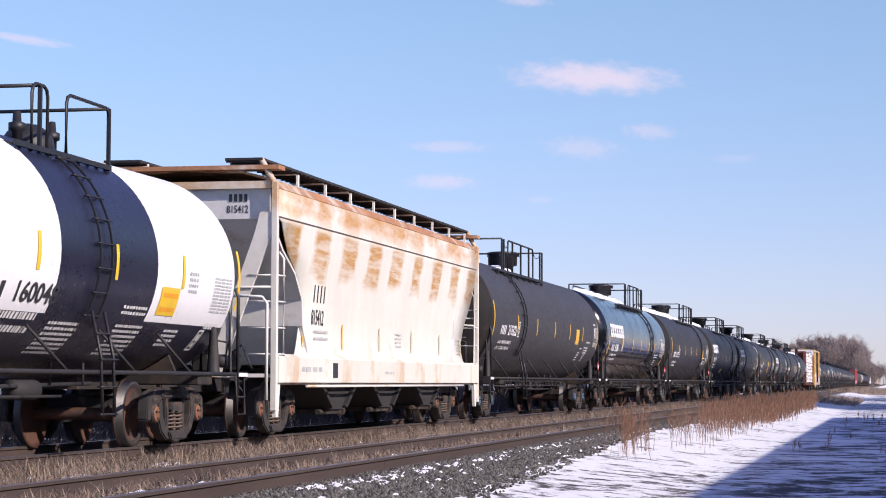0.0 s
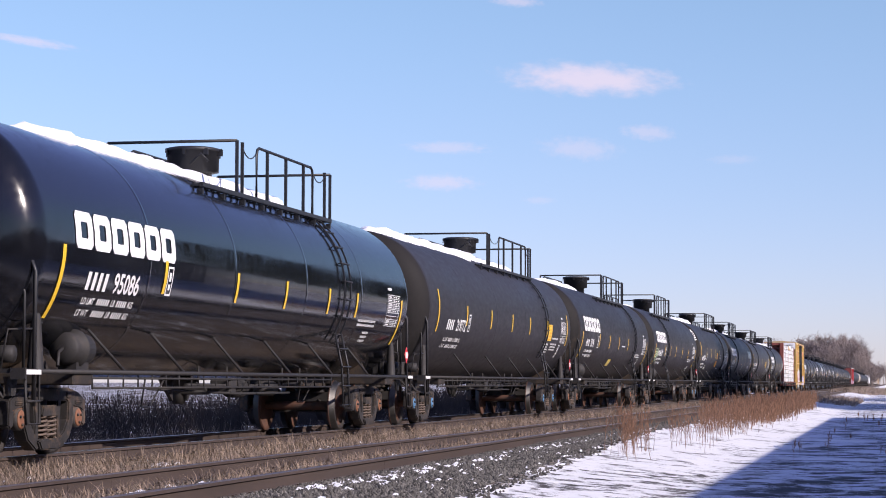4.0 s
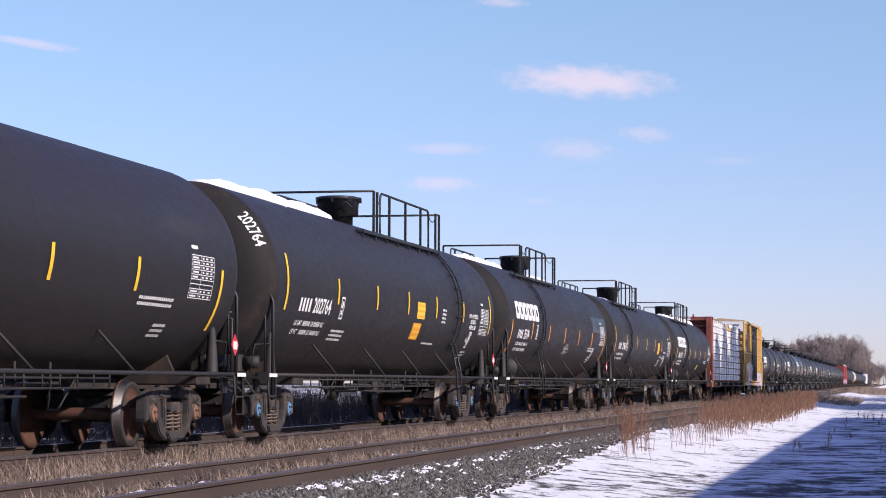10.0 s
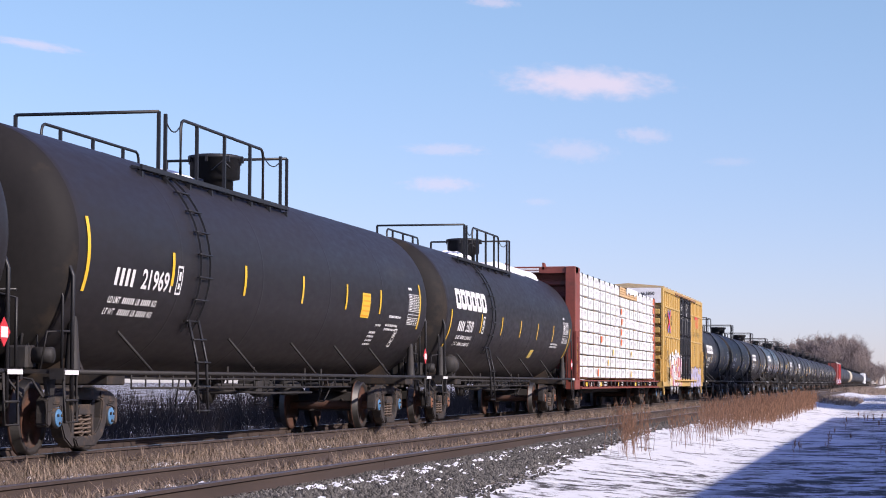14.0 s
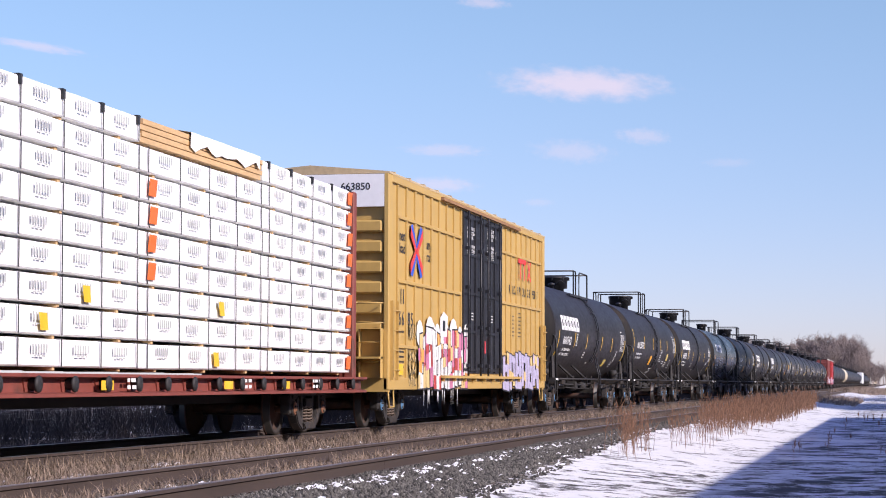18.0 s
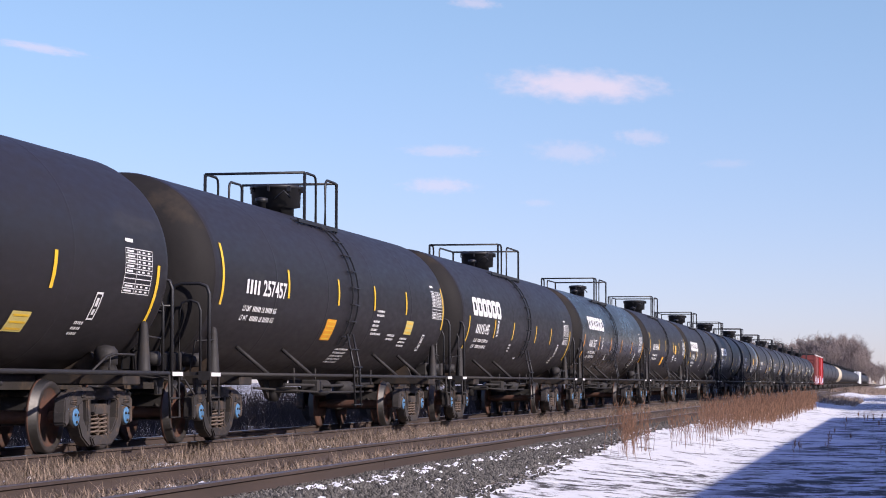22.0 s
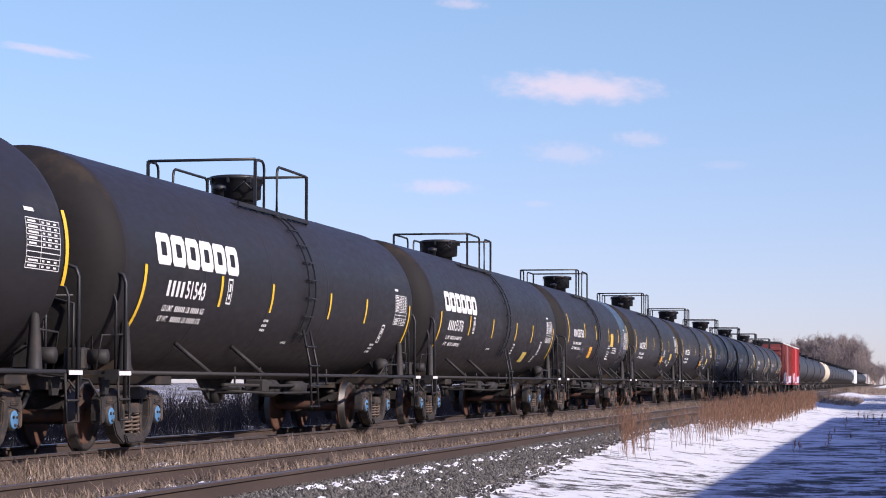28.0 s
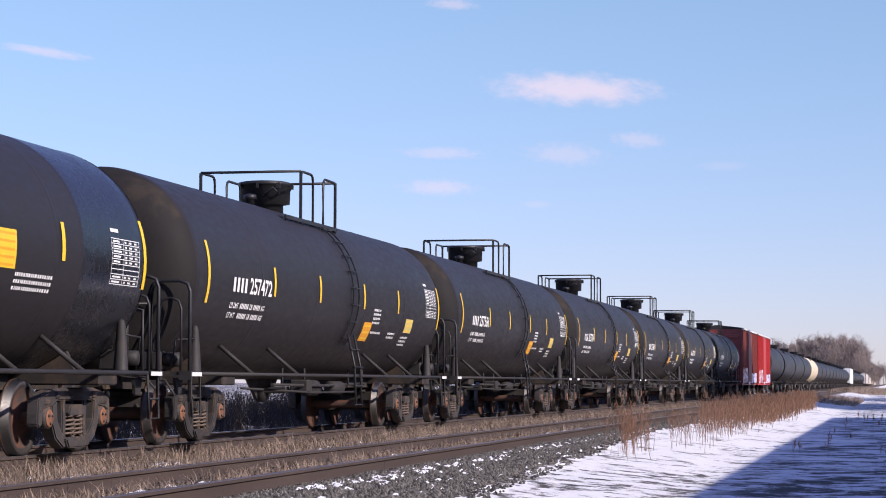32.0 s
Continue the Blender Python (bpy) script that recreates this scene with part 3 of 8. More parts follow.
def b_square_c():
    bm = bmesh.new()
    for a in ((0, 0.22, 0, 0.03), (0, 0.22, 0.37, 0.40), (0, 0.03, 0.03, 0.37), (0.19, 0.22, 0.03, 0.37), (0.07, 0.15, 0.2, 0.32), (0.07, 0.15, 0.08, 0.16)):
        patch(bm, *a, (R_TANK, Z_TANK, 2.06))
    return mesh_of("framed_stencil", bm, M_WHITE)


# ---------------------------------------------------------------- tank cars
def b_tank(L, mats, bands=(), head=0.55, a=1.13, r=R_TANK):
    """The shell: dished heads, straight barrel with slight course seams."""
    bm = bmesh.new()
    h = L / 2 - a
    prof = []
    n = 9
    for k in range(n + 1):
        t = math.pi / 2 * k / n
        prof.append((-h - head * math.cos(t), max(0.02, r * math.sin(t) ** 0.62)))
    prof += [(-h + 0.05, r), (-h + 0.4, r)]
    for b0, b1 in bands:
        prof += [(b0 - 0.09, r), (b0 - 0.03, r), (b0, r + 0.006), (b0 + 0.06, r + 0.006), (b1 - 0.06, r + 0.006), (b1, r + 0.006), (b1 + 0.03, r), (b1 + 0.09, r)]
    prof += [(h - 0.4, r), (h - 0.05, r)]
    for c in (-h * 0.62, -h * 0.22, h * 0.2, h * 0.6):      # weld seams between the plates
        if not any(b0 - 0.1 < c < b1 + 0.1 for b0, b1 in bands):
            prof += [(c - 0.06, r), (c - 0.022, r), (c - 0.01, r + 0.003), (c + 0.01, r + 0.003), (c + 0.022, r), (c + 0.06, r)]
    prof[n + 1:] = sorted(prof[n + 1:])
    prof += [(-p, q) for p, q in prof[:n + 1]][::-1]
    ys = [p for p, _ in prof]

    def mat_at(i, k):
        m = (ys[i] + ys[i + 1]) / 2
        if abs(m) > h + 0.12:
            return 2
        return 1 if any(b0 <= m <= b1 for b0, b1 in bands) else 0
    lathe(bm, prof, "y", 72, centre=(0, 0, Z_TANK), mat_at=mat_at)
    me = mesh_of("tank_shell", bm, mats)
    return me


def head_text(words, size, L, a0=45, ring=1.40):
    """Lettering bent round the shoulder of the front head."""
    me = text_mesh(words, size, M_WHITE, None)
    h = L / 2 - 1.13
    for v in me.vertices:
        u, up_ = v.co.y, v.co.z
        a, q = math.radians(a0) - u / ring, ring + up_
        t = math.asin(min(0.9999, (q / R_TANK) ** (1 / 0.62)))
        v.co = Vector((q * math.cos(a), -h - 0.55 * math.cos(t) - 0.014, Z_TANK + q * math.sin(a)))
    me.update()
    return me


def b_manway(r, h, top):
    bm = bmesh.new()
    foot = top - 0.48
    lathe(bm, [(foot - 0.20, r * 0.72), (foot + 0.08, r * 0.72), (foot + 0.10, r - 0.01), (top - 0.06, r), (top - 0.05, r + 0.03), (top, r + 0.03), (top + 0.02, r - 0.05), (top + 0.03, 0.05)], "z", 28)
    for a in range(8):
        t = a * math.tau / 8
        box(bm, (r + 0.0) * math.cos(t) - 0.02, (r + 0.05) * math.cos(t) + 0.02, (r + 0.02) * math.sin(t) - 0.03, (r + 0.02) * math.sin(t) + 0.03, top - 0.12, top - 0.02)
    tube(bm, [(r * 0.98, 0.1 - r * 0.2, top - 0.10), (r * 1.06, 0.05, top - 0.02), (r * 0.9, r * 0.45, top - 0.03)], 0.03, 6)
    tube(bm, [(0.1, -r - 0.02, top - 0.28), (0.3, -r - 0.05, top - 0.12), (0.4, -r + 0.02, top - 0.24)], 0.02, 6)
    return mesh_of("manway_housing", bm, M_RAILING)


def b_valves():
    bm = bmesh.new()
    lathe(bm, [(3.95, 0.08), (4.12, 0.08), (4.13, 0.12), (4.2, 0.11), (4.22, 0.03)], "z", 14, centre=(0.1, -0.95, 0))
    return mesh_of("relief_valve", bm, M_RAILING)


def b_grating(n):
    """One side of the walkway: an outer angle bar, long bearing bars, cross bars and brackets down to the tank."""
    bm = bmesh.new()
    box(bm, 1.07, 1.11, -n / 2, n / 2, 3.655, 3.72)
    box(bm, 0.62, 0.67, -n / 2, n / 2, 3.66, 3.72)
    for x in (0.74, 0.84, 0.94):
        box(bm, x, x + 0.035, -n / 2, n / 2, 3.68, 3.715)
    k = int(n / 0.3)
    for i in range(k + 1):
        y = -n / 2 + n * i / k
        box(bm, 0.67, 1.06, y - 0.018, y + 0.018, 3.66, 3.69)
    k = max(3, int(n / 0.95))
    for i in range(k + 1):
        y = -n / 2 + 0.05 + (n - 0.1) * i / k
        prism(bm, [(y - 0.03, 3.63), (y + 0.03, 3.63), (y + 0.03, 3.38), (y - 0.03, 3.38)], 1.02, 1.10)
        box(bm, 1.10, 1.20, y - 0.05, y + 0.05, 3.36, 3.40)
    return mesh_of("walkway", bm, M_RAILING)


def rail_loop(bm, x, y0, y1, z0, z1, posts, r=0.024, drop=None):
    """A hand rail with bent corners and its posts, along y."""
    c = 0.12
    tube(bm, [(x, y0, z0), (x, y0, z1 - c), (x, y0 + c * 0.3, z1 - c * 0.3), (x, y0 + c, z1), (x, y1 - c, z1), (x, y1 - c * 0.3, z1 - c * 0.3), (x, y1, z1 - c), (x, y1, z0)], r, 6)
    for k in range(posts):
        y = y0 + (y1 - y0) * (k + 1) / (posts + 1)
        tube(bm, [(x, y, z0), (x, y, z1)], r * 0.85, 6)


def b_post(z0=3.64, z1=4.52):
    bm = bmesh.new()
    box(bm, -0.023, 0.023, -0.023, 0.023, z0, z1)
    return mesh_of("railing_post", bm, M_RAILING)


def b_bar(n, axis):
    bm = bmesh.new()
    if axis == "y":
        tube(bm, [(0, -n / 2, 0), (0, n / 2, 0)], 0.026, 6)
    else:
        tube(bm, [(-n / 2, 0, 0), (n / 2, 0, 0)], 0.026, 6)
    return mesh_of("railing_bar", bm, M_RAILING)


def b_hoop(n, z1=4.52):
    """A bent loop of hand rail, standing across or along the walkway."""
    bm = bmesh.new()
    rail_loop(bm, 0, -n / 2, n / 2, 3.64, z1, 0)
    return mesh_of("railing_loop", bm, M_RAILING)


def b_rung(n=0.40):
    bm = bmesh.new()
    tube(bm, [(0, -n / 2 - 0.09, 0), (0, n / 2 + 0.09, 0)], 0.014, 6)
    for s in (-1, 1):
        tube(bm, [(0, s * n / 2, 0), (-0.07, s * n / 2, 0)], 0.011, 5)
    return mesh_of("rung", bm, M_RAILING)


def b_stile():
    """A flat ladder side bar that follows the tank's curve from the walkway down to its belly."""
    bm = bmesh.new()
    ring = []
    for k in range(19):
        a = math.radians(57 - 92 * k / 18)
        ring.append([bm.verts.new(((R_TANK + q) * math.cos(a), y, Z_TANK + (R_TANK + q) * math.sin(a))) for q, y in ((0.035, -0.011), (0.065, -0.011), (0.065, 0.011), (0.035, 0.011))])
    for u, v in zip(ring, ring[1:]):
        for k in range(4):
            bm.faces.new((u[k], u[(k + 1) % 4], v[(k + 1) % 4], v[k]))
    bm.faces.new(ring[0])
    bm.faces.new(ring[-1][::-1])
    bmesh.ops.recalc_face_normals(bm, faces=bm.faces[:])
    return mesh_of("ladder_stile", bm, M_RAILING)


def b_low_stile():
    """The straight lower end of the ladder, hung outside the sill pipe."""
    bm = bmesh.new()
    tube(bm, [(1.47, 0, 1.78), (1.60, 0, 1.20), (1.63, 0, 0.46)], 0.020, 6)
    return mesh_of("ladder_stile", bm, M_RAILING)


def add_ladder(car, y, K):
    for dy in (-0.2, 0.2):
        put("ladder_stile", made("stile", b_stile), car, K @ pose(0, y + dy, 0))
        put("ladder_stile", made("low_stile", b_low_stile), car, pose(0, y + dy * 1.05, 0))
    rung = made("rung", b_rung)
    for k in range(8):
        a = math.radians(50 - 11.2 * k)
        put("rung", rung, car, K @ pose((R_TANK + 0.06) * math.cos(a), y, Z_TANK + (R_TANK + 0.06) * math.sin(a)))
    for z in (1.50, 1.18, 0.84, 0.50):
        put("rung", rung, car, pose(1.63 - max(0.0, z - 1.2) * 0.22, y, z))


def b_end(kind):
    """The saddle webs and stub sill at one end (built for the front, -y)."""
    bm = bmesh.new()
    box(bm, -0.34, 0.34, 0.45, 4.3, 0.80, 1.08)                         # stub sill
    box(bm, -1.55, 1.55, 2.15, 2.75, 0.86, 1.02, bevel=0.02)            # body bolster
    # the saddle plate across, cut to the tank's curve
    pts = [(-1.12, 1.0)]
    for k in range(13):
        a = math.radians(232 + (308 - 232) * k / 12)
        pts.append(((R_TANK + 0.0) * math.cos(a), Z_TANK + (R_TANK + 0.0) * math.sin(a)))
    pts.append((1.12, 1.0))
    va = [bm.verts.new((x, 2.40, z)) for x, z in pts]
    vb = [bm.verts.new((x, 2.48, z)) for x, z in pts]
    for i in range(len(pts) - 1):
        bm.faces.new((va[i], va[i + 1], vb[i + 1], vb[i]))
    for i in range(1, 7):
        j = len(pts) - 1 - i
        for v in (va, vb):
            bm.faces.new((v[i - 1], v[i], v[j], v[j + 1])) if i < 7 and j > i else None
    return mesh_of("saddle", bm, M_WEB)


def b_gusset():
    """The upright end bracket beside the tank's head."""
    bm = bmesh.new()
    lathe(bm, [(1.0, 0.115), (1.03, 0.10), (1.62, 0.06), (1.70, 0.045), (1.72, 0.01)], "z", 14, centre=(1.34, 1.48, 0))
    box(bm, 1.05, 1.50, 1.33, 1.63, 1.0, 1.03)
    return mesh_of("end_bracket", bm, M_FRAME)


def b_step_platform():
    bm = bmesh.new()
    box(bm, -1.58, 1.58, 0.62, 1.02, 1.0, 1.05)
    for s in (-1, 1):
        box(bm, s * 1.50 - 0.09, s * 1.50 + 0.09, 0.60, 0.66, 0.93, 1.06)
    return mesh_of("end_platform", bm, M_FRAME)


def b_plate():
    bm = bmesh.new()
    box(bm, 1.595, 1.603, 0.62, 1.04, 0.985, 1.04)
    return mesh_of("reflective_plate", bm, M_WHITE)


def b_corner_rail():
    """The looped hand rail at a car's corner, standing across the end, and the lower one inside it."""
    bm = bmesh.new()
    for x0, x1, z, r in ((1.55, 0.98, 2.32, 0.026), (1.42, 1.10, 2.08, 0.018)):
        tube(bm, [(x0, 0.95, 0.62 if r > 0.02 else 1.02), (x0, 0.95, z - 0.15), (x0 - 0.04, 0.95, z - 0.04), (x0 - 0.15, 0.95, z), (x1 + 0.15, 0.95, z), (x1 + 0.04, 0.95, z - 0.04), (x1, 0.95, z - 0.15), (x1, 0.95, 1.02)], r, 6)
    tube(bm, [(0.98, 0.60, 1.02), (0.98, 0.60, 1.9), (0.6, 0.60, 2.0), (-0.98, 0.60, 2.0)], 0.02, 6)
    return mesh_of("corner_handrail", bm, M_RAILING)


def b_sill_step():
    bm = bmesh.new()
    tube(bm, [(1.56, 0.68, 1.0), (1.58, 0.68, 0.42), (1.58, 1.06, 0.42), (1.56, 1.06, 1.0)], 0.02, 5)
    tube(bm, [(1.58, 0.68, 0.68), (1.58, 1.06, 0.68)], 0.016, 5)
    return mesh_of("sill_step", bm, M_FRAME)


def b_brake_gear():
    bm = bmesh.new()
    lathe(bm, [(-0.50, 0.02), (-0.46, 0.15), (0.1, 0.15), (0.2, 0.10), (0.5, 0.05)], "y", 16, centre=(0.62, 0, 0.80))
    lathe(bm, [(-0.4, 0.02), (-0.36, 0.13), (0.3, 0.13), (0.36, 0.02)], "y", 14, centre=(0.7, 1.3, 0.80))
    tube(bm, [(0.8, -3.2, 0.86), (0.8, 0, 0.84), (0.7, 3.5, 0.88)], 0.03, 6)
    tube(bm, [(0.5, -4.0, 0.80), (0.9, -1.0, 0.72), (0.9, 2.0, 0.72)], 0.022, 6)
    for y in (-2.6, -1.2, 1.9, 3.0):
        tube(bm, [(0.8, y, 0.86), (0.8, y, 1.15)], 0.018, 5)
    box(bm, 0.55, 0.9, -1.3, -1.0, 0.72, 0.95, bevel=0.03)
    return mesh_of("brake_gear", bm, M_DARKIN)


def b_brake_cylinder():
    bm = bmesh.new()
    lathe(bm, [(-0.36, 0.05), (-0.34, 0.17), (-0.30, 0.20), (-0.12, 0.21), (-0.11, 0.25), (-0.06, 0.25), (-0.05, 0.21), (0.26, 0.20), (0.33, 0.14), (0.36, 0.05)], "y", 20)
    box(bm, -0.12, 0.12, -0.2, 0.2, -0.30, -0.16)
    tube(bm, [(0.0, -0.36, 0.0), (0.05, -0.6, -0.05), (0.1, -0.75, -0.22)], 0.022, 6)
    return mesh_of("brake_cylinder", bm, M_FRAME)


def b_air_reservoir():
    """A small upright air reservoir on the end walkway, with the bent grab rail round it."""
    bm = bmesh.new()
    lathe(bm, [(1.03, 0.14), (1.06, 0.155), (1.12, 0.13), (1.13, 0.155), (1.30, 0.155), (1.36, 0.11), (1.38, 0.02)], "z", 16, centre=(1.22, 0, 0))
    tube(bm, [(1.44, -1.05, 1.03), (1.44, -0.55, 1.22), (1.44, -0.30, 1.26), (1.44, 0.45, 1.26), (1.44, 0.52, 1.03)], 0.016, 6)
    tube(bm, [(1.44, -0.45, 1.03), (1.44, -0.40, 1.25)], 0.012, 5)
    return mesh_of("air_reservoir", bm, M_FRAME)


def b_outlet():
    bm = bmesh.new()
    lathe(bm, [(0.55, 0.10), (0.70, 0.14), (0.98, 0.2), (1.0, 0.3)], "z", 16)
    box(bm, -0.12, 0.5, -0.12, 0.12, 0.70, 0.82, bevel=0.02)
    for s in (-1, 1):
        prism(bm, [(s * 0.35, 0.95), (s * 0.9, 0.95), (s * 0.35, 0.6)], -0.03, 0.03)
    return mesh_of("bottom_outlet", bm, M_FRAME)


def b_under_rail(n):
    """The low guard rail with uprights slung below the sill pipe."""
    bm = bmesh.new()
    for z in (0.82, 0.95):
        tube(bm, [(0.9, -n / 2, z), (0.9, n / 2, z)], 0.018, 6)
    k = int(n / 0.55)
    for i in range(k + 1):
        y = -n / 2 + n * i / k
        tube(bm, [(0.9, y, 0.82), (0.9, y, 1.03)], 0.013, 5)
    for i in range(3):
        y = -n / 3 + n * i / 3
        tube(bm, [(0.9, y, 0.95), (0.75, y + 0.25, 0.55), (0.75, y + 0.6, 0.55), (0.9, y + 0.8, 0.95)], 0.014, 5)
    return mesh_of("guard_rail", bm, M_FRAME)


def b_pipe(n):
    bm = bmesh.new()
    tube(bm, [(1.56, -n / 2, 1.02), (1.56, n / 2, 1.02)], 0.03, 8)
    return mesh_of("sill_pipe", bm, M_FRAME)


def b_strut(gas):
    """A brace from the barrel down to the sill pipe: thin and long on pressure cars, short and stout on the others."""
    bm = bmesh.new()
    a, r, z = (math.radians(-38), R_TANK, Z_TANK) if gas else (math.radians(-42), R_TANK * 0.955, 2.478)
    p = Vector((r * math.cos(a), -0.30 if gas else -0.16, z + r * math.sin(a)))
    tube(bm, [p, (1.56, 0.25 if gas else 0.16, 1.03)], 0.02 if gas else 0.034, 6)
    return mesh_of("sill_strut", bm, M_FRAME)


def b_end_gear():
    """Release rods, a valve body and small brackets that crowd the end sill beside the coupler."""
    bm = bmesh.new()
    tube(bm, [(0.15, 0.25, 0.98), (0.75, 0.36, 1.00), (1.30, 0.34, 0.93), (1.46, 0.30, 0.72)], 0.016, 6)
    box(bm, 0.82, 1.10, 0.66, 0.96, 1.05, 1.34, bevel=0.03)
    lathe(bm, [(0.98, 0.02), (1.0, 0.10), (1.24, 0.10), (1.26, 0.02)], "x", 12, centre=(0.1, 0.86, 1.22))
    tube(bm, [(0.95, 0.8, 1.34), (0.95, 0.9, 1.62), (1.1, 1.05, 1.70)], 0.022, 6)
    tube(bm, [(1.25, 0.7, 1.05), (1.32, 0.72, 1.5), (1.36, 1.4, 1.52)], 0.014, 5)
    prism(bm, [(0.66, 0.96), (0.98, 0.96), (0.92, 0.74), (0.74, 0.74)], 1.30, 1.34)
    return mesh_of("end_gear", bm, M_FRAME)


def b_hose():
    bm = bmesh.new()
    tube(bm, [(0.36, 0.62, 0.74), (0.38, 0.45, 0.60), (0.32, 0.22, 0.40), (0.20, -0.02, 0.33)], 0.032, 7)
    return mesh_of("train_line_hose", bm, M_RAILING)


def b_placard():
    bm = bmesh.new()
    prism(bm, [(0, -0.165), (0.165, 0), (0, 0.165), (-0.165, 0)], 0, 0.012, 0)
    prism(bm, [(-0.09, -0.06), (0.09, -0.06), (0.09, 0.06), (-0.09, 0.06)], 0.012, 0.016, 1)
    return mesh_of("hazard_placard", bm, [M_RED, M_WHITE])


def b_snow(n, w, seed):
    """Snow lying along the top of a tank, with a ragged edge."""
    bm = bmesh.new()
    noise.seed_set(seed)
    k, c = int(n / 0.16), 10
    rows = []
    for i in range(k + 1):
        y = -n / 2 + n * i / k
        e = min(1, (n / 2 - abs(y)) / 0.7)
        half = w * (0.75 + 0.5 * noise.noise((y * 0.9, seed, 0)) + 0.2 * noise.noise((y * 3.1, seed, 4))) * (0.5 + 0.5 * e)
        row = []
        for j in range(c + 1):
            u = j / c * 2 - 1
            a = math.pi / 2 - (u * half + 0.10) / R_TANK
            t = (0.03 + 0.11 * (1 - u ** 4)) * min(1.0, w / 0.5) * (0.35 + 0.65 * e) * (1 + 0.5 * noise.noise((y * 1.7, u * 2, seed)))
            if j in (0, c) or i in (0, k):
                t = -0.02
            row.append(bm.verts.new(((R_TANK + t) * math.cos(a), y, Z_TANK + (R_TANK + t) * math.sin(a))))
        rows.append(row)
    for u, v in zip(rows, rows[1:]):
        for j in range(c):
            f = bm.faces.new((u[j], u[j + 1], v[j + 1], v[j]))
            f.smooth = True
    bmesh.ops.recalc_face_normals(bm, faces=bm.faces[:])
    return mesh_of("snow_cover", bm, M_SNOW)


def b_tick(th0, th1):
    """A strip between two angles on the tank's side."""
    bm = bmesh.new()
    patch(bm, -0.05, 0.05, R_TANK * th0, R_TANK * th1, SIDE, lift=0.012)
    return bm


def wide_text(words, size, mat, width):
    """Lettering on the tank, drawn in or out to a width."""
    me = text_mesh(words, size, mat, (R_TANK, Z_TANK, 2.06))
    ys = [v.co.y for v in me.vertices]
    lo, q = min(ys), width / (max(ys) - min(ys))
    for v in me.vertices:
        v.co.y = (v.co.y - lo) * q
    me.update()
    return me


def b_chain(n):
    bm = bmesh.new()
    tube(bm, [(0, -n / 2 + n * k / 8, -0.14 * (1 - (k / 4 - 1) ** 2)) for k in range(9)], 0.010, 5)
    return mesh_of("chain", bm, M_RAILING)


# heights of the strips: long ones at the ends, short ones between
STRIPS = {"lpg": (2.01, 2.92, 2.21, 2.66), "mark": (1.66, 2.53, 2.09, 2.53), "oil": (2.05, 2.95, 2.27, 2.73), "prox": (1.60, 2.46, 2.01, 2.46)}
NOTICES = {"yellow": (M_YELLOW, M_AMBER, "yellow notice panel"), "amber": (M_AMBER, M_YELLOW, "amber notice panel"), "pale": (M_PALEY, M_YELLOW, "pale yellow notice panel")}


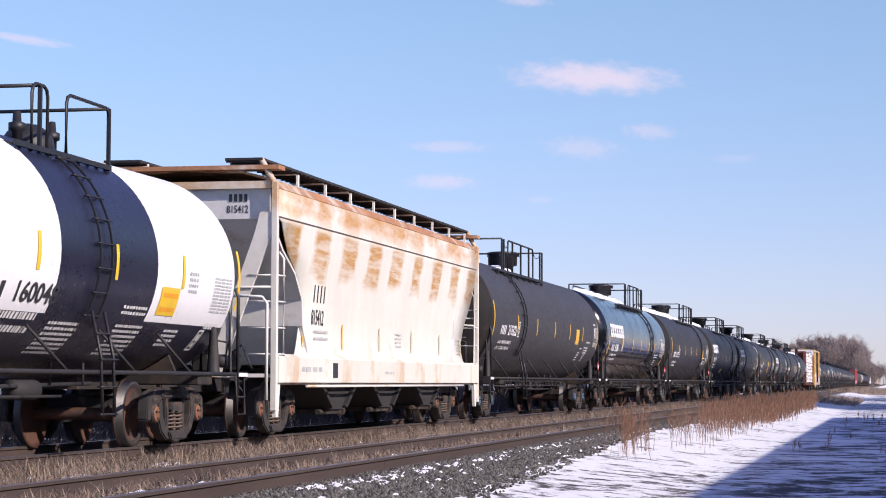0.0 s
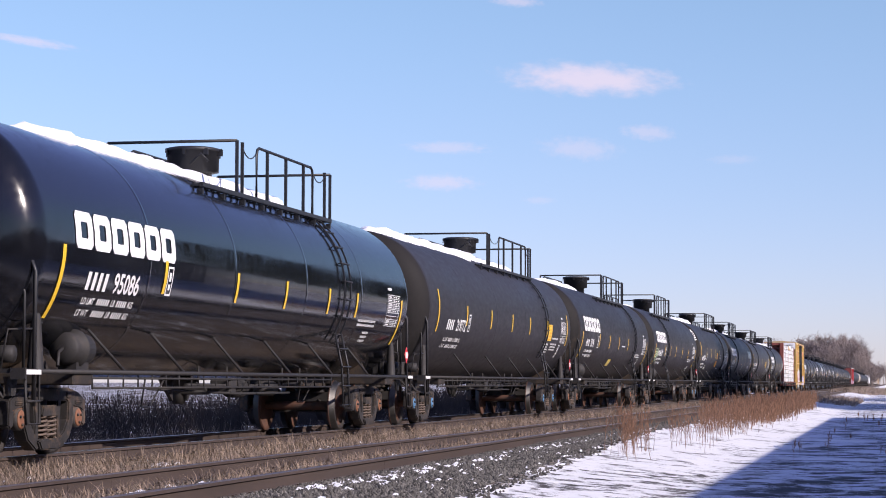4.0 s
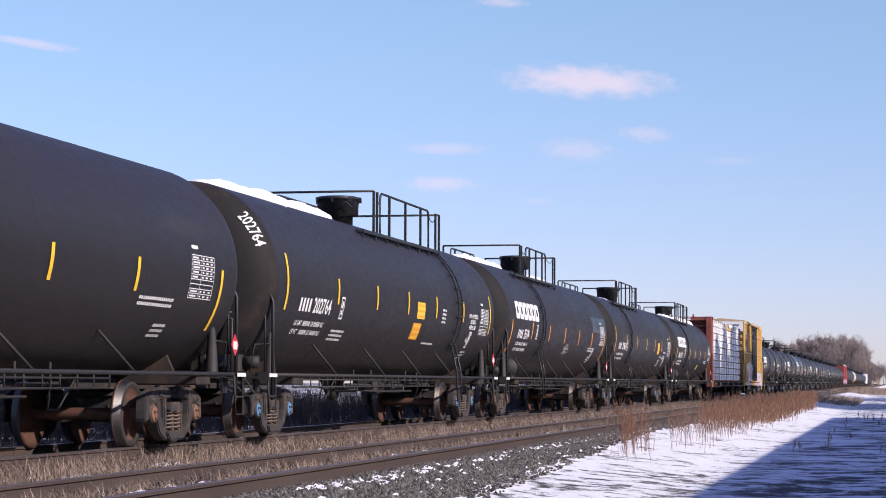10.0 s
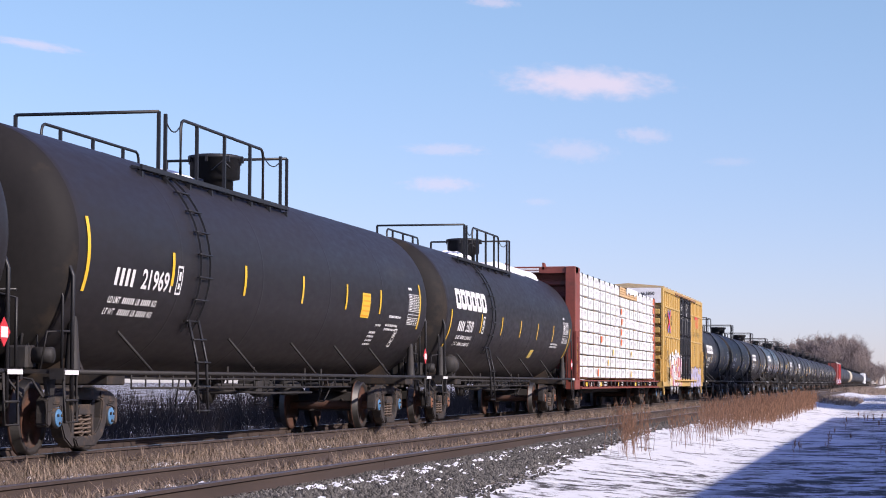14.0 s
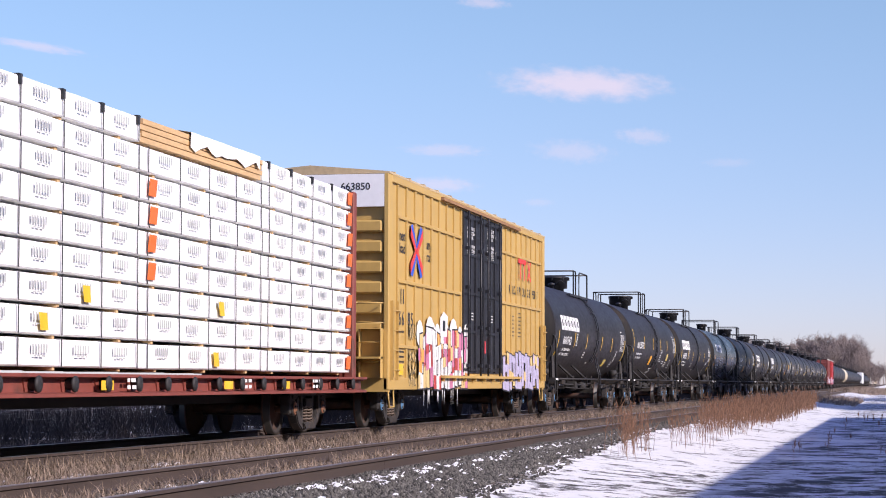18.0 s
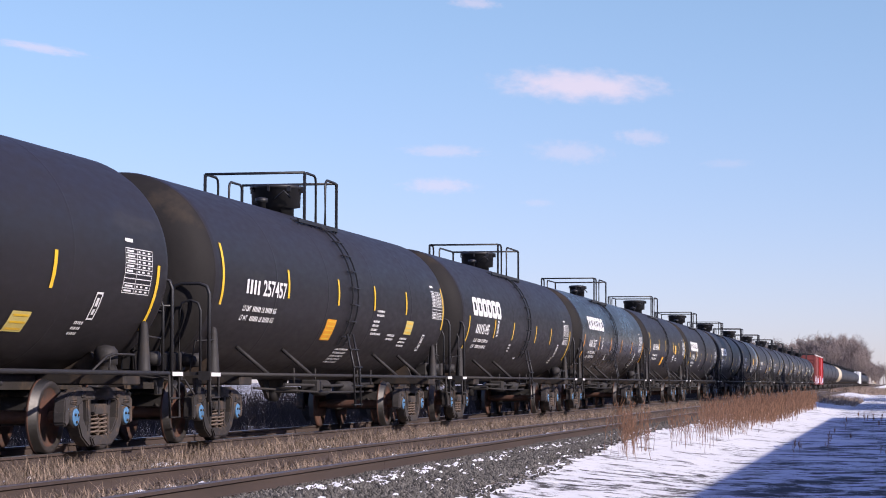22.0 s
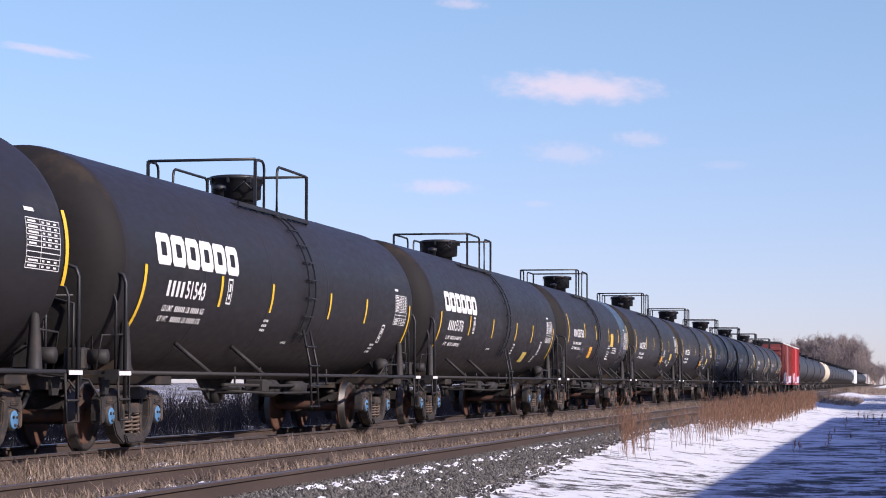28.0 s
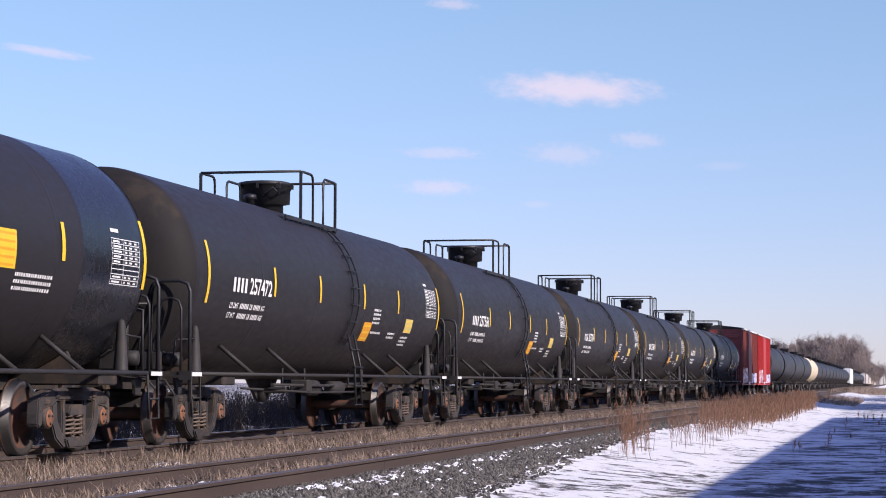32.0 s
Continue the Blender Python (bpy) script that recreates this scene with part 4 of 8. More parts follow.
def tank_car(j0, j1, kind="oil", digits="", label="", ticks=(), number=None, frames=(), load=None, panel=None, logo=None, notices=(), texts=(), deck=(7.6, 10.2),
             rails=(7.8, 8.55, 9.2, 10.0), man=(9.2, 0.46, 4.52), ladder=9.1, paint=None, snow=(), caps="blue", near=True, bands=(), raise_=0.0, strip=None, struts=(), gate=False,
             head_number=False, lines=()):
    """A tank car between two joints; every distance is counted from its front joint.
    kind: lpg and mark are pressure cars, oil and prox general-service cars. number: (owner's mark, first digit, last digit, height)."""
    L = j1 - j0
    mid = (j0 + j1) / 2
    paint = paint or M_TANK
    car = tagged(new("tank_car"), label, "railway car", "tank cars of the train")
    car.matrix_basis = pose(TRAIN_X, mid, 0)
    CARS.append((car, mid))
    Y = lambda d: d - L / 2
    gas = kind in ("lpg", "mark")
    lean = 1.0 if gas else 0.955               # the general-service barrels are a little slimmer
    zc, rc = Z_TANK * lean + (1 - lean) * 0.95, R_TANK * lean
    K = Matrix.Translation((0, 0, zc)) @ Matrix.Diagonal((lean, 1, lean, 1)) @ Matrix.Translation((0, 0, -Z_TANK))
    angle = lambda z: math.asin((z - zc) / rc)

    def on_tank(d, z, base):
        """Where a mark drawn with its foot at the height base comes to stand with its foot at z."""
        turn = angle(z) - math.asin((base - Z_TANK) / R_TANK)
        return K @ Matrix.Translation((0, Y(d), Z_TANK)) @ Matrix.Rotation(-turn, 4, "Y") @ Matrix.Translation((0, 0, -Z_TANK))
    put("tank_shell", made(("tank", round(L, 2), paint.name, bands), lambda: b_tank(L, [paint, M_BAND, paint if paint.name in ("glossy_black_paint", "tan_cream_paint") else M_HEAD], bands)), car, K)
    if near:
        z0, z1, z2, z3 = STRIPS[kind]
        for a in ticks:
            lo, hi = (z0, z1) if a in (ticks[0], ticks[-1]) else (z2, z3)
            th = (round(angle(lo + raise_), 4), round(angle(hi + raise_), 4))
            col = strip or M_YELLOW
            put("reflector_strip", made(("tick", th, col.name), lambda: mesh_of("reflector_strip", b_tick(*th), col)), car, K @ pose(0, Y(a), 0), "yellow reflective strip")
        if logo:
            for k in range(6):
                put("lessor_mark", made("logo", b_logo_block), car, on_tank(logo[0] + 0.607 * k, logo[1], 2.44), "white slotted block")
        if number:
            own, d0, d1, z = number
            put("fleet_number", wide_text(digits, 0.36, M_WHITE, d1 - d0), car, on_tank(d0, z, 2.06), "white painted fleet number " + digits)
            for k in range(4):
                put("owner_mark", made("mark_block", b_mark_block), car, on_tank(own + 0.19 * k, z, 2.06))
        for d, z in frames:
            put("framed_stencil", made("square_c", b_square_c), car, on_tank(d, z, 2.06))
        if load:
            put("load_limit_text", made("load_text", b_load_text), car, on_tank(load[0], load[1], 1.90))["kind"] = "stuff"
            for z, words in ((1.90, ((0.0, "LD LMT"), (1.0, "LB"), (1.60, "KG"))), (1.755, ((0.0, "LT WT"), (1.0, "LB"), (1.60, "KG")))):
                for y, me in load_words(z, words):
                    put("load_limit_text", me, car, on_tank(load[0] + y, load[1], 1.90))["kind"] = "stuff"
        if panel:
            spot = on_tank(panel[0], panel[1], 2.08)
            put("data_panel", made("grid_panel", b_grid_panel), car, spot, "white printed data rows in a frame")["kind"] = "stuff"
        for d, z, rows, w in texts:
            put("stencil_text", made(("st", rows, w), lambda: b_small_text(rows, w)), car, on_tank(d, z, 2.15))["kind"] = "stuff"
        for d, z, w, h, col in notices:
            m0, m1, words = NOTICES[col]
            put("notice_panel", made((col, w, h), lambda: mesh_of("notice_panel", b_notice(w, h, 5 if h > 0.4 else 3), [m0, m1])), car, on_tank(d, z, 2.0), words)
        for d, z, size, words in lines:
            put("lettering", made(("line", words, size), lambda: text_mesh(words, size, M_WHITE, (R_TANK, Z_TANK, 2.06))), car, on_tank(d, z, 2.06), "white painted words " + words)["kind"] = "stuff"
        if head_number:
            put("end_number", head_text(digits, 0.20, L), car, K, "white fleet number " + digits + " on the tank's head")
    # manway, walkway and railings on top
    g0, g1 = deck
    n, yw = round(g1 - g0, 2), Y((g0 + g1) / 2)
    x, up, zt = (1.08, 0.17, 4.71) if gas else (0.93, 0.07, 4.64 if kind == "oil" else 4.57)
    put("manway_housing", made(("manway", man[1], man[2]), lambda: b_manway(man[1], 0.3, man[2])), car, pose(0, Y(man[0]), 0))
    for s in (0, 180):
        put("walkway", made(("grating", n), lambda: b_grating(n)), car, pose(0, yw, up, 0, 0, s) @ pose(x - 1.08, 0, 0))
    za, zb = round(zt - up, 2), zt
    post = made(("post", za), lambda: b_post(3.64, za))
    width = round(2 * x, 2)
    across = made(("bar", width, "x"), lambda: b_bar(width, "x"))
    if near:
        put("relief_valve", made("valves", b_valves), car, pose(0, Y(man[0]) - 0.3, 0))
        if gas:
            front, h0, h1, rear = rails
            for y in (front, rear):
                put("railing_bar", across, car, pose(0, Y(y), zb))
                for sx in (-x, x):
                    put("railing_post", post, car, pose(sx, Y(y), up))
            hoop_n = round(h1 - h0, 2)
            hoop = made(("hoop", hoop_n, za), lambda: b_hoop(hoop_n, za))
            for sx in (-x, x):
                put("railing_loop", hoop, car, pose(sx, Y((h0 + h1) / 2), up))
                for k in range(3):
                    put("railing_post", post, car, pose(sx, Y(h0 + hoop_n * (k + 0.55) / 3.1), up))
            put("railing_post", post, car, pose(x, Y(front) + 0.28, up))
            put("railing_post", post, car, pose(x, Y(rear) - 0.38, up))
            for a, b in ((front + 0.28, h0), (h1, rear - 0.38)):
                put("chain", made(("chain", round(b - a, 2)), lambda: b_chain(b - a)), car, pose(x, Y((a + b) / 2), zb - 0.08), "slack safety chain")
        else:
            a0, a1, b0, b1 = rails
            for y in (a0, b1):
                put("railing_bar", across, car, pose(0, Y(y), zb))
            for a, b in ((a0, a1), (b0, b1)):
                w = round(b - a, 2)
                for sx in (-x, x):
                    put("railing_loop", made(("hoop", w, za), lambda: b_hoop(w, za)), car, pose(sx, Y((a + b) / 2), up))
            for y in (a0, b1):
                for sx in (-x, x):
                    put("railing_post", post, car, pose(sx, Y(y), up))
        add_ladder(car, Y(ladder), K)
    else:
        for sx in (-x, x):
            put("railing_bar", made(("bar", n, "y"), lambda: b_bar(n, "y")), car, pose(sx, yw, zb))
            for y in (g0, g1):
                put("railing_post", post, car, pose(sx, Y(y), up))
    # ends
    mirror = Matrix.Diagonal((1, -1, 1, 1))
    for m in (Matrix.Identity(4), mirror):
        e = m @ pose(0, -L / 2, 0)
        put("saddle", made("saddle", lambda: b_end(0)), car, e, "dust-brown saddle and stub sill")
        put("coupler", made("coupler", b_coupler), car, e @ pose(0, 0.55, 0))
        put("end_platform", made("end_platform", b_step_platform), car, e)
        if near:
            put("corner_handrail", made("corner", b_corner_rail), car, e @ pose(0, -0.3 if kind == "oil" else 0, 0))
            put("end_bracket", made("gusset", b_gusset), car, e)
            put("sill_step", made("sill_step", b_sill_step), car, e)
            put("reflective_plate", made("plate", b_plate), car, e, "white reflective plate")
            put("end_gear", made("end_gear", b_end_gear), car, e, "dark brake and release gear on the end sill")
            put("train_line_hose", made("hose", b_hose), car, e)
    if near:
        put("corner_handrail", made("corner", b_corner_rail), car, pose(0, -L / 2, 0) @ Matrix.Diagonal((-1, 1, 1, 1)))
        put("brake_gear", made("brake_gear", b_brake_gear), car, pose(0, 1.2, 0))
        put("bottom_outlet", made("outlet", b_outlet), car)
        if kind == "prox":
            put("air_reservoir", made("air_reservoir", b_air_reservoir), car, pose(0, Y(L - 2.55), 0), "dark dusty air reservoir with a bent grab rail")
        if kind == "mark":
            put("brake_cylinder", made("brake_cylinder", b_brake_cylinder), car, pose(1.22, Y(2.95), 1.31), "dark grey brake cylinder")
        for s in (0, 180):
            w = L - 2.2
            put("sill_pipe", made(("pipe", round(w, 1)), lambda: b_pipe(w)), car, pose(0, 0, 0, 0, 0, s))
        for d in struts:
            put("sill_strut", made(("strut", gas), lambda: b_strut(gas)), car, pose(0, Y(d), 0))
        if gate:
            w = round(L * 0.56, 0)
            put("guard_rail", made(("guard", w), lambda: b_under_rail(w)), car)
        if gas:
            put("hazard_placard", made("placard", b_placard), car, pose(1.57, Y(L - 1.1), 1.45), "red and white hazard placard")
    else:
        w = L - 2.2
        put("sill_pipe", made(("pipe", round(w, 1)), lambda: b_pipe(w)), car)
    for sn, sw, sy in snow:
        put("snow_cover", made(("snow", sn, sw), lambda: b_snow(sn, sw, int(sn * 7))), car, K @ pose(0, Y(sy), 0), "snow lying along the top")
    for y in (-L / 2 + 2.45, L / 2 - 2.45):
        add_truck(car, y, caps, near)
    return car


# ---------------------------------------------------------------- flat-sided cars: helpers
def flat(bm, y0, y1, z0, z1, x, mi=0, skew=0.0):
    f = bm.faces.new([bm.verts.new(v) for v in ((x, y0, z0), (x, y1, z0), (x, y1 + skew, z1), (x, y0 + skew, z1))])
    f.material_index = mi


def poly(bm, pts, x, mi=0):
    f = bm.faces.new([bm.verts.new((x, y, z)) for y, z in pts])
    f.material_index = mi
    if f.normal.x < 0:
        f.normal_flip()


def flat_bars(bm, y, z, w, rows, gap, h, x, mi=0, words=3, seed=1):
    rnd = random.Random(seed)
    for k in range(rows):
        ws = [rnd.uniform(0.6, 1.4) for _ in range(words)]
        t, p = sum(ws), y
        for q in ws:
            q = q / t * w
            flat(bm, p, p + q * 0.7, z - k * gap, z - k * gap + h, x, mi)
            p += q


def flat_letters(bm, n, y, z, size, x, mi=0):
    """n plain upright bars in place of an owner's name."""
    for k in range(n):
        a = y + k * size * 0.72
        flat(bm, a, a + size * 0.2, z, z + size, x, mi)


def lettering(words, size, mat, car, x, y, z, label, name="lettering", spread=1.0):
    ob = put(name, text_mesh(words, size, mat, None, spread=spread), car, pose(x, y, z), label)
    ob["kind"] = "stuff"
    return ob


def car_root(name, j0, j1, label, group=""):
    car = tagged(new(name), label, "railway car", group)
    mid = (j0 + j1) / 2
    car.matrix_basis = pose(TRAIN_X, mid, 0)
    CARS.append((car, mid))
    return car, j1 - j0


def side_ladder(car, x, y, z0, z1, mat, n, width=0.42, name="ladder_rung"):
    for k in range(n):
        z = z0 + (z1 - z0) * (k + 0.5) / n
        bm = bmesh.new()
        tube(bm, [(x - 0.06, y - width / 2, z), (x, y - width / 2, z), (x, y + width / 2, z), (x - 0.06, y + width / 2, z)], 0.013, 6)
        part(name, bm, mat, car)
    for s in (-1, 1):
        bm = bmesh.new()
        box(bm, x - 0.09, x - 0.03, y + s * (width / 2 + 0.02) - 0.02, y + s * (width / 2 + 0.02) + 0.02, z0, z1)
        part("ladder_stile", bm, mat, car)


# ---------------------------------------------------------------- white and black tank car
def white_tank_car(j0, j1):
    car, L = car_root("tank_car", j0, j1, "white tank car with black belly and centre band", "tank cars of the train")
    E_ = L / 2                                 # the marks are counted from the rear joint
    zc, rc = 2.478, R_TANK * 0.955
    K = Matrix.Translation((0, 0, zc)) @ Matrix.Diagonal((0.955, 1, 0.955, 1)) @ Matrix.Translation((0, 0, -Z_TANK))
    angle = lambda z: math.asin((z - zc) / rc)

    def on_tank(d, z, base):
        turn = angle(z) - math.asin((base - Z_TANK) / R_TANK)
        return K @ Matrix.Translation((0, E_ - d, Z_TANK)) @ Matrix.Rotation(-turn, 4, "Y") @ Matrix.Translation((0, 0, -Z_TANK))
    bm = bmesh.new()
    h, r, head = L / 2 - 1.13, R_TANK, 0.6
    prof = [(-h - head * math.cos(math.pi / 2 * k / 9), max(0.02, r * math.sin(math.pi / 2 * k / 9) ** 0.62)) for k in range(10)]
    b0, b1 = E_ - 7.8, E_ - 4.42
    prof += [(c, r) for c in (-b1, -b0, b0, b1)]
    prof += [(-p, q) for p, q in prof[:10]][::-1]
    ys = [p for p, _ in prof]
    seg = 72

    def mat_at(i, k):
        m = (ys[i] + ys[i + 1]) / 2
        low = math.sin((k + 0.5) * math.tau / seg) < -0.47
        return 1 if b0 < m < b1 or low else 0
    lathe(bm, prof, "y", seg, centre=(0, 0, Z_TANK), mat_at=mat_at)
    part("tank_shell", bm, [M_WHITECAR, M_NAVY], car).matrix_basis = K
    for d, lo, hi in ((8.46, 2.2, 2.65), (5.95, 2.2, 2.65), (3.37, 2.2, 2.66), (0.86, 1.98, 2.87)):
        th = (round(angle(lo), 4), round(angle(hi), 4))
        put("reflector_strip", made(("tick", th, M_YELLOW.name), lambda: mesh_of("reflector_strip", b_tick(*th), M_YELLOW)), car, K @ pose(0, E_ - d, 0), "yellow reflective strip")
    put("fleet_number", wide_text("160048", 0.36, M_INK, 1.22), car, on_tank(8.88, 1.83, 2.06), "black painted fleet number 160048")
    for k in range(4):
        bm = bmesh.new()
        patch(bm, 0, 0.11, 0, 0.23, (R_TANK, Z_TANK, 2.06))
        part("owner_mark", bm, M_INK, car).matrix_basis = on_tank(9.95 + 0.2 * k - 0.6, 1.83, 2.06)
    put("notice_panel", mesh_of("notice_panel", b_notice(0.72, 0.42, 2), [M_YELLOW, M_AMBER]), car, on_tank(4.15, 2.0, 2.0), "yellow notice panel")
    bm = bmesh.new()
    z1, z0 = arc(2.50), arc(1.95)
    for k in range(11):
        z = z0 + (z1 - z0) * k / 11
        for a, b in ((0.0, 0.26), (0.30, 0.46), (0.50, 0.62), (0.65, 0.78)):
            patch(bm, a, b, z, z + (z1 - z0) / 11 * 0.5, SIDE)
    part("data_panel", bm, M_GREYINK, car, "grey printed data rows").matrix_basis = on_tank(1.98, 1.92, 1.95)
    for d, z, rows, w, mat in ((3.1, 2.40, 4, 0.4, M_GREYINK), (5.4, 1.86, 2, 0.9, M_WHITE), (7.55, 1.60, 7, 1.0, M_WHITE), (5.35, 1.62, 7, 1.0, M_WHITE), (3.45, 1.60, 4, 0.6, M_WHITE), (9.3, 1.63, 1, 1.3, M_WHITE), (9.2, 1.48, 1, 1.2, M_WHITE), (1.9, 1.68, 1, 0.6, M_WHITE)):
        bm = bmesh.new()
        text_bars(bm, 0, arc(2.15), w, rows, 0.085, 0.045 if rows > 1 else 0.10, SIDE, 0, max(4, int(w / 0.09)), random.Random(rows))
        part("stencil_text", bm, mat, car).matrix_basis = on_tank(d, z, 2.15)
    put("framed_stencil", made("square_c", b_square_c), car, on_tank(2.0, 1.37, 2.06))
    add_ladder(car, E_ - 6.45, K)
    x, up = 0.93, 0.07
    g = round(7.9 - 4.75, 2)
    for sx in (0, 180):
        put("walkway", made(("grating", g), lambda: b_grating(g)), car, pose(0, E_ - 6.3, up, 0, 0, sx) @ pose(x - 1.08, 0, 0))
    for a, b in ((7.35, 6.86), (6.25, 4.77)):
        w = round(a - b, 2)
        for sx in (-x, x):
            put("railing_loop", made(("hoop", w, 4.48), lambda: b_hoop(w, 4.48)), car, pose(sx, E_ - (a + b) / 2, up))
    for y in (7.1, 4.77):
        put("railing_bar", made(("bar", 1.86, "x"), lambda: b_bar(1.86, "x")), car, pose(0, E_ - y, 4.55))
        for sx in (-x, x):
            put("railing_post", made(("post", 4.48), lambda: b_post(3.64, 4.48)), car, pose(sx, E_ - y, up))
    bm = bmesh.new()
    lathe(bm, [(3.88, 0.34), (3.98, 0.36), (4.10, 0.34), (4.20, 0.27), (4.29, 0.15), (4.31, 0.03)], "z", 24)
    part("dome_cover", bm, M_RAILING, car).matrix_basis = pose(0, E_ - 5.3, 0.0)
    for y in (6.0, 4.85):
        bm = bmesh.new()
        lathe(bm, [(3.9, 0.07), (4.12, 0.07), (4.14, 0.11), (4.23, 0.11), (4.25, 0.06), (4.38, 0.05), (4.39, 0.02)], "z", 12)
        part("valve", bm, M_RAILING, car).matrix_basis = pose(0.15, E_ - y, 0)
    mirror = Matrix.Diagonal((1, -1, 1, 1))
    for m in (Matrix.Identity(4), mirror):
        e = m @ pose(0, -L / 2, 0)
        put("saddle", made("saddle", lambda: b_end(0)), car, e)
        put("coupler", made("coupler", b_coupler), car, e @ pose(0, 0.55, 0))
        put("end_platform", made("end_platform", b_step_platform), car, e)
        put("corner_handrail", made("corner", b_corner_rail), car, e)
        put("end_bracket", made("gusset", b_gusset), car, e)
        put("sill_step", made("sill_step", b_sill_step), car, e)
        put("end_gear", made("end_gear", b_end_gear), car, e)
        put("reflective_plate", made("plate", b_plate), car, e, "white reflective plate")
    put("sill_pipe", made(("pipe", round(L - 2.2, 1)), lambda: b_pipe(L - 2.2)), car)
    for d in (3.4, 5.6, 7.9, 10.3):
        put("sill_strut", made(("strut", True), lambda: b_strut(True)), car, pose(0, E_ - d, 0))
    put("brake_gear", made("brake_gear", b_brake_gear), car, pose(0, 1.0, 0))
    for y in (-L / 2 + 2.45, L / 2 - 2.45):
        add_truck(car, y, "rust")


# ---------------------------------------------------------------- covered hopper
def hopper_material():
    """Cream paint; rust has run down in blotches below the roof seam and along the eaves."""
    m = material("rust_streaked_cream_paint", (0.70, 0.68, 0.60), 0.55, vary=0.07, scale=1.0, fine=9)
    n, l = m.node_tree.nodes, m.node_tree.links
    b = n["Principled BSDF"]
    src = b.inputs["Base Color"].links[0].from_socket
    tex = n.new("ShaderNodeTexCoord")
    sep = n.new("ShaderNodeSeparateXYZ")
    l.new(tex.outputs["Object"], sep.inputs[0])

    def mth(op, a, c):
        q = n.new("ShaderNodeMath")
        q.operation = op
        for i, v in enumerate((a, c)):
            if isinstance(v, (int, float)):
                q.inputs[i].default_value = v
            else:
                l.new(v, q.inputs[i])
        return q.outputs[0]

    def rng(v, a, c, d=0.0, e=1.0):
        r = n.new("ShaderNodeMapRange")
        for i, q in enumerate((a, c, d, e)):
            r.inputs[i + 1].default_value = q
        l.new(v, r.inputs[0])
        return r.outputs[0]

    def nz(scale, stretch, detail=7.0):
        mp = n.new("ShaderNodeMapping")
        mp.inputs["Scale"].default_value = stretch
        l.new(tex.outputs["Object"], mp.inputs[0])
        t = n.new("ShaderNodeTexNoise")
        t.inputs["Scale"].default_value, t.inputs["Detail"].default_value, t.inputs["Roughness"].default_value = scale, detail, 0.65
        l.new(mp.outputs[0], t.inputs["Vector"])
        return t.outputs[0]
    zz, yy = sep.outputs[2], sep.outputs[1]
    sway = mth("MULTIPLY", mth("SUBTRACT", nz(0.9, (1, 1, 1), 3.0), 0.5), 0.9)
    ycol = mth("ADD", mth("ADD", yy, sway), mth("MULTIPLY", zz, -0.12))
    cols = rng(mth("SINE", mth("MULTIPLY", mth("ADD", ycol, 0.55), math.tau / 1.88), 0.0), -0.35, 0.35)
    foot = mth("MULTIPLY", mth("SUBTRACT", nz(0.55, (1, 1, 0.2), 2.0), 0.5), 1.8)
    belt = mth("MULTIPLY", rng(mth("ADD", zz, mth("MULTIPLY", foot, 0.6)), 2.66, 2.92), rng(zz, 3.56, 3.44, 0.25, 1.0))
    streak = rng(nz(2.4, (1, 0.35, 3.2), 6.0), 0.40, 0.60)
    blot = mth("MULTIPLY", mth("MULTIPLY", cols, belt), mth("ADD", mth("MULTIPLY", streak, 0.65), 0.38))
    eave = mth("MULTIPLY", rng(zz, 3.50, 3.80), rng(nz(1.0, (1, 0.5, 1.4)), 0.36, 0.56))
    low = mth("MULTIPLY", mth("MULTIPLY", rng(zz, 1.75, 1.40), cols), rng(nz(1.3, (1, 1, 0.6)), 0.48, 0.62))
    f = mth("MINIMUM", mth("ADD", mth("ADD", blot, mth("MULTIPLY", eave, 0.8)), mth("MULTIPLY", low, 0.5)), 1.0)
    f = mth("MULTIPLY", f, rng(nz(9.0, (1, 0.4, 1.6), 4.0), 0.25, 0.6, 0.72, 1.0))
    dirt = rng(nz(0.7, (1, 1, 0.35), 6.0), 0.42, 0.75, 0.0, 0.35)
    dx = n.new("ShaderNodeMix")
    dx.data_type = "RGBA"
    l.new(dirt, dx.inputs[0])
    l.new(src, dx.inputs[6])
    dx.inputs[7].default_value = (0.50, 0.45, 0.36, 1)
    src = dx.outputs[2]
    mx = n.new("ShaderNodeMix")
    mx.data_type = "RGBA"
    l.new(f, mx.inputs[0])
    l.new(src, mx.inputs[6])
    mx.inputs[7].default_value = (0.47, 0.235, 0.055, 1)
    l.new(mx.outputs[2], b.inputs["Base Color"])
    return m


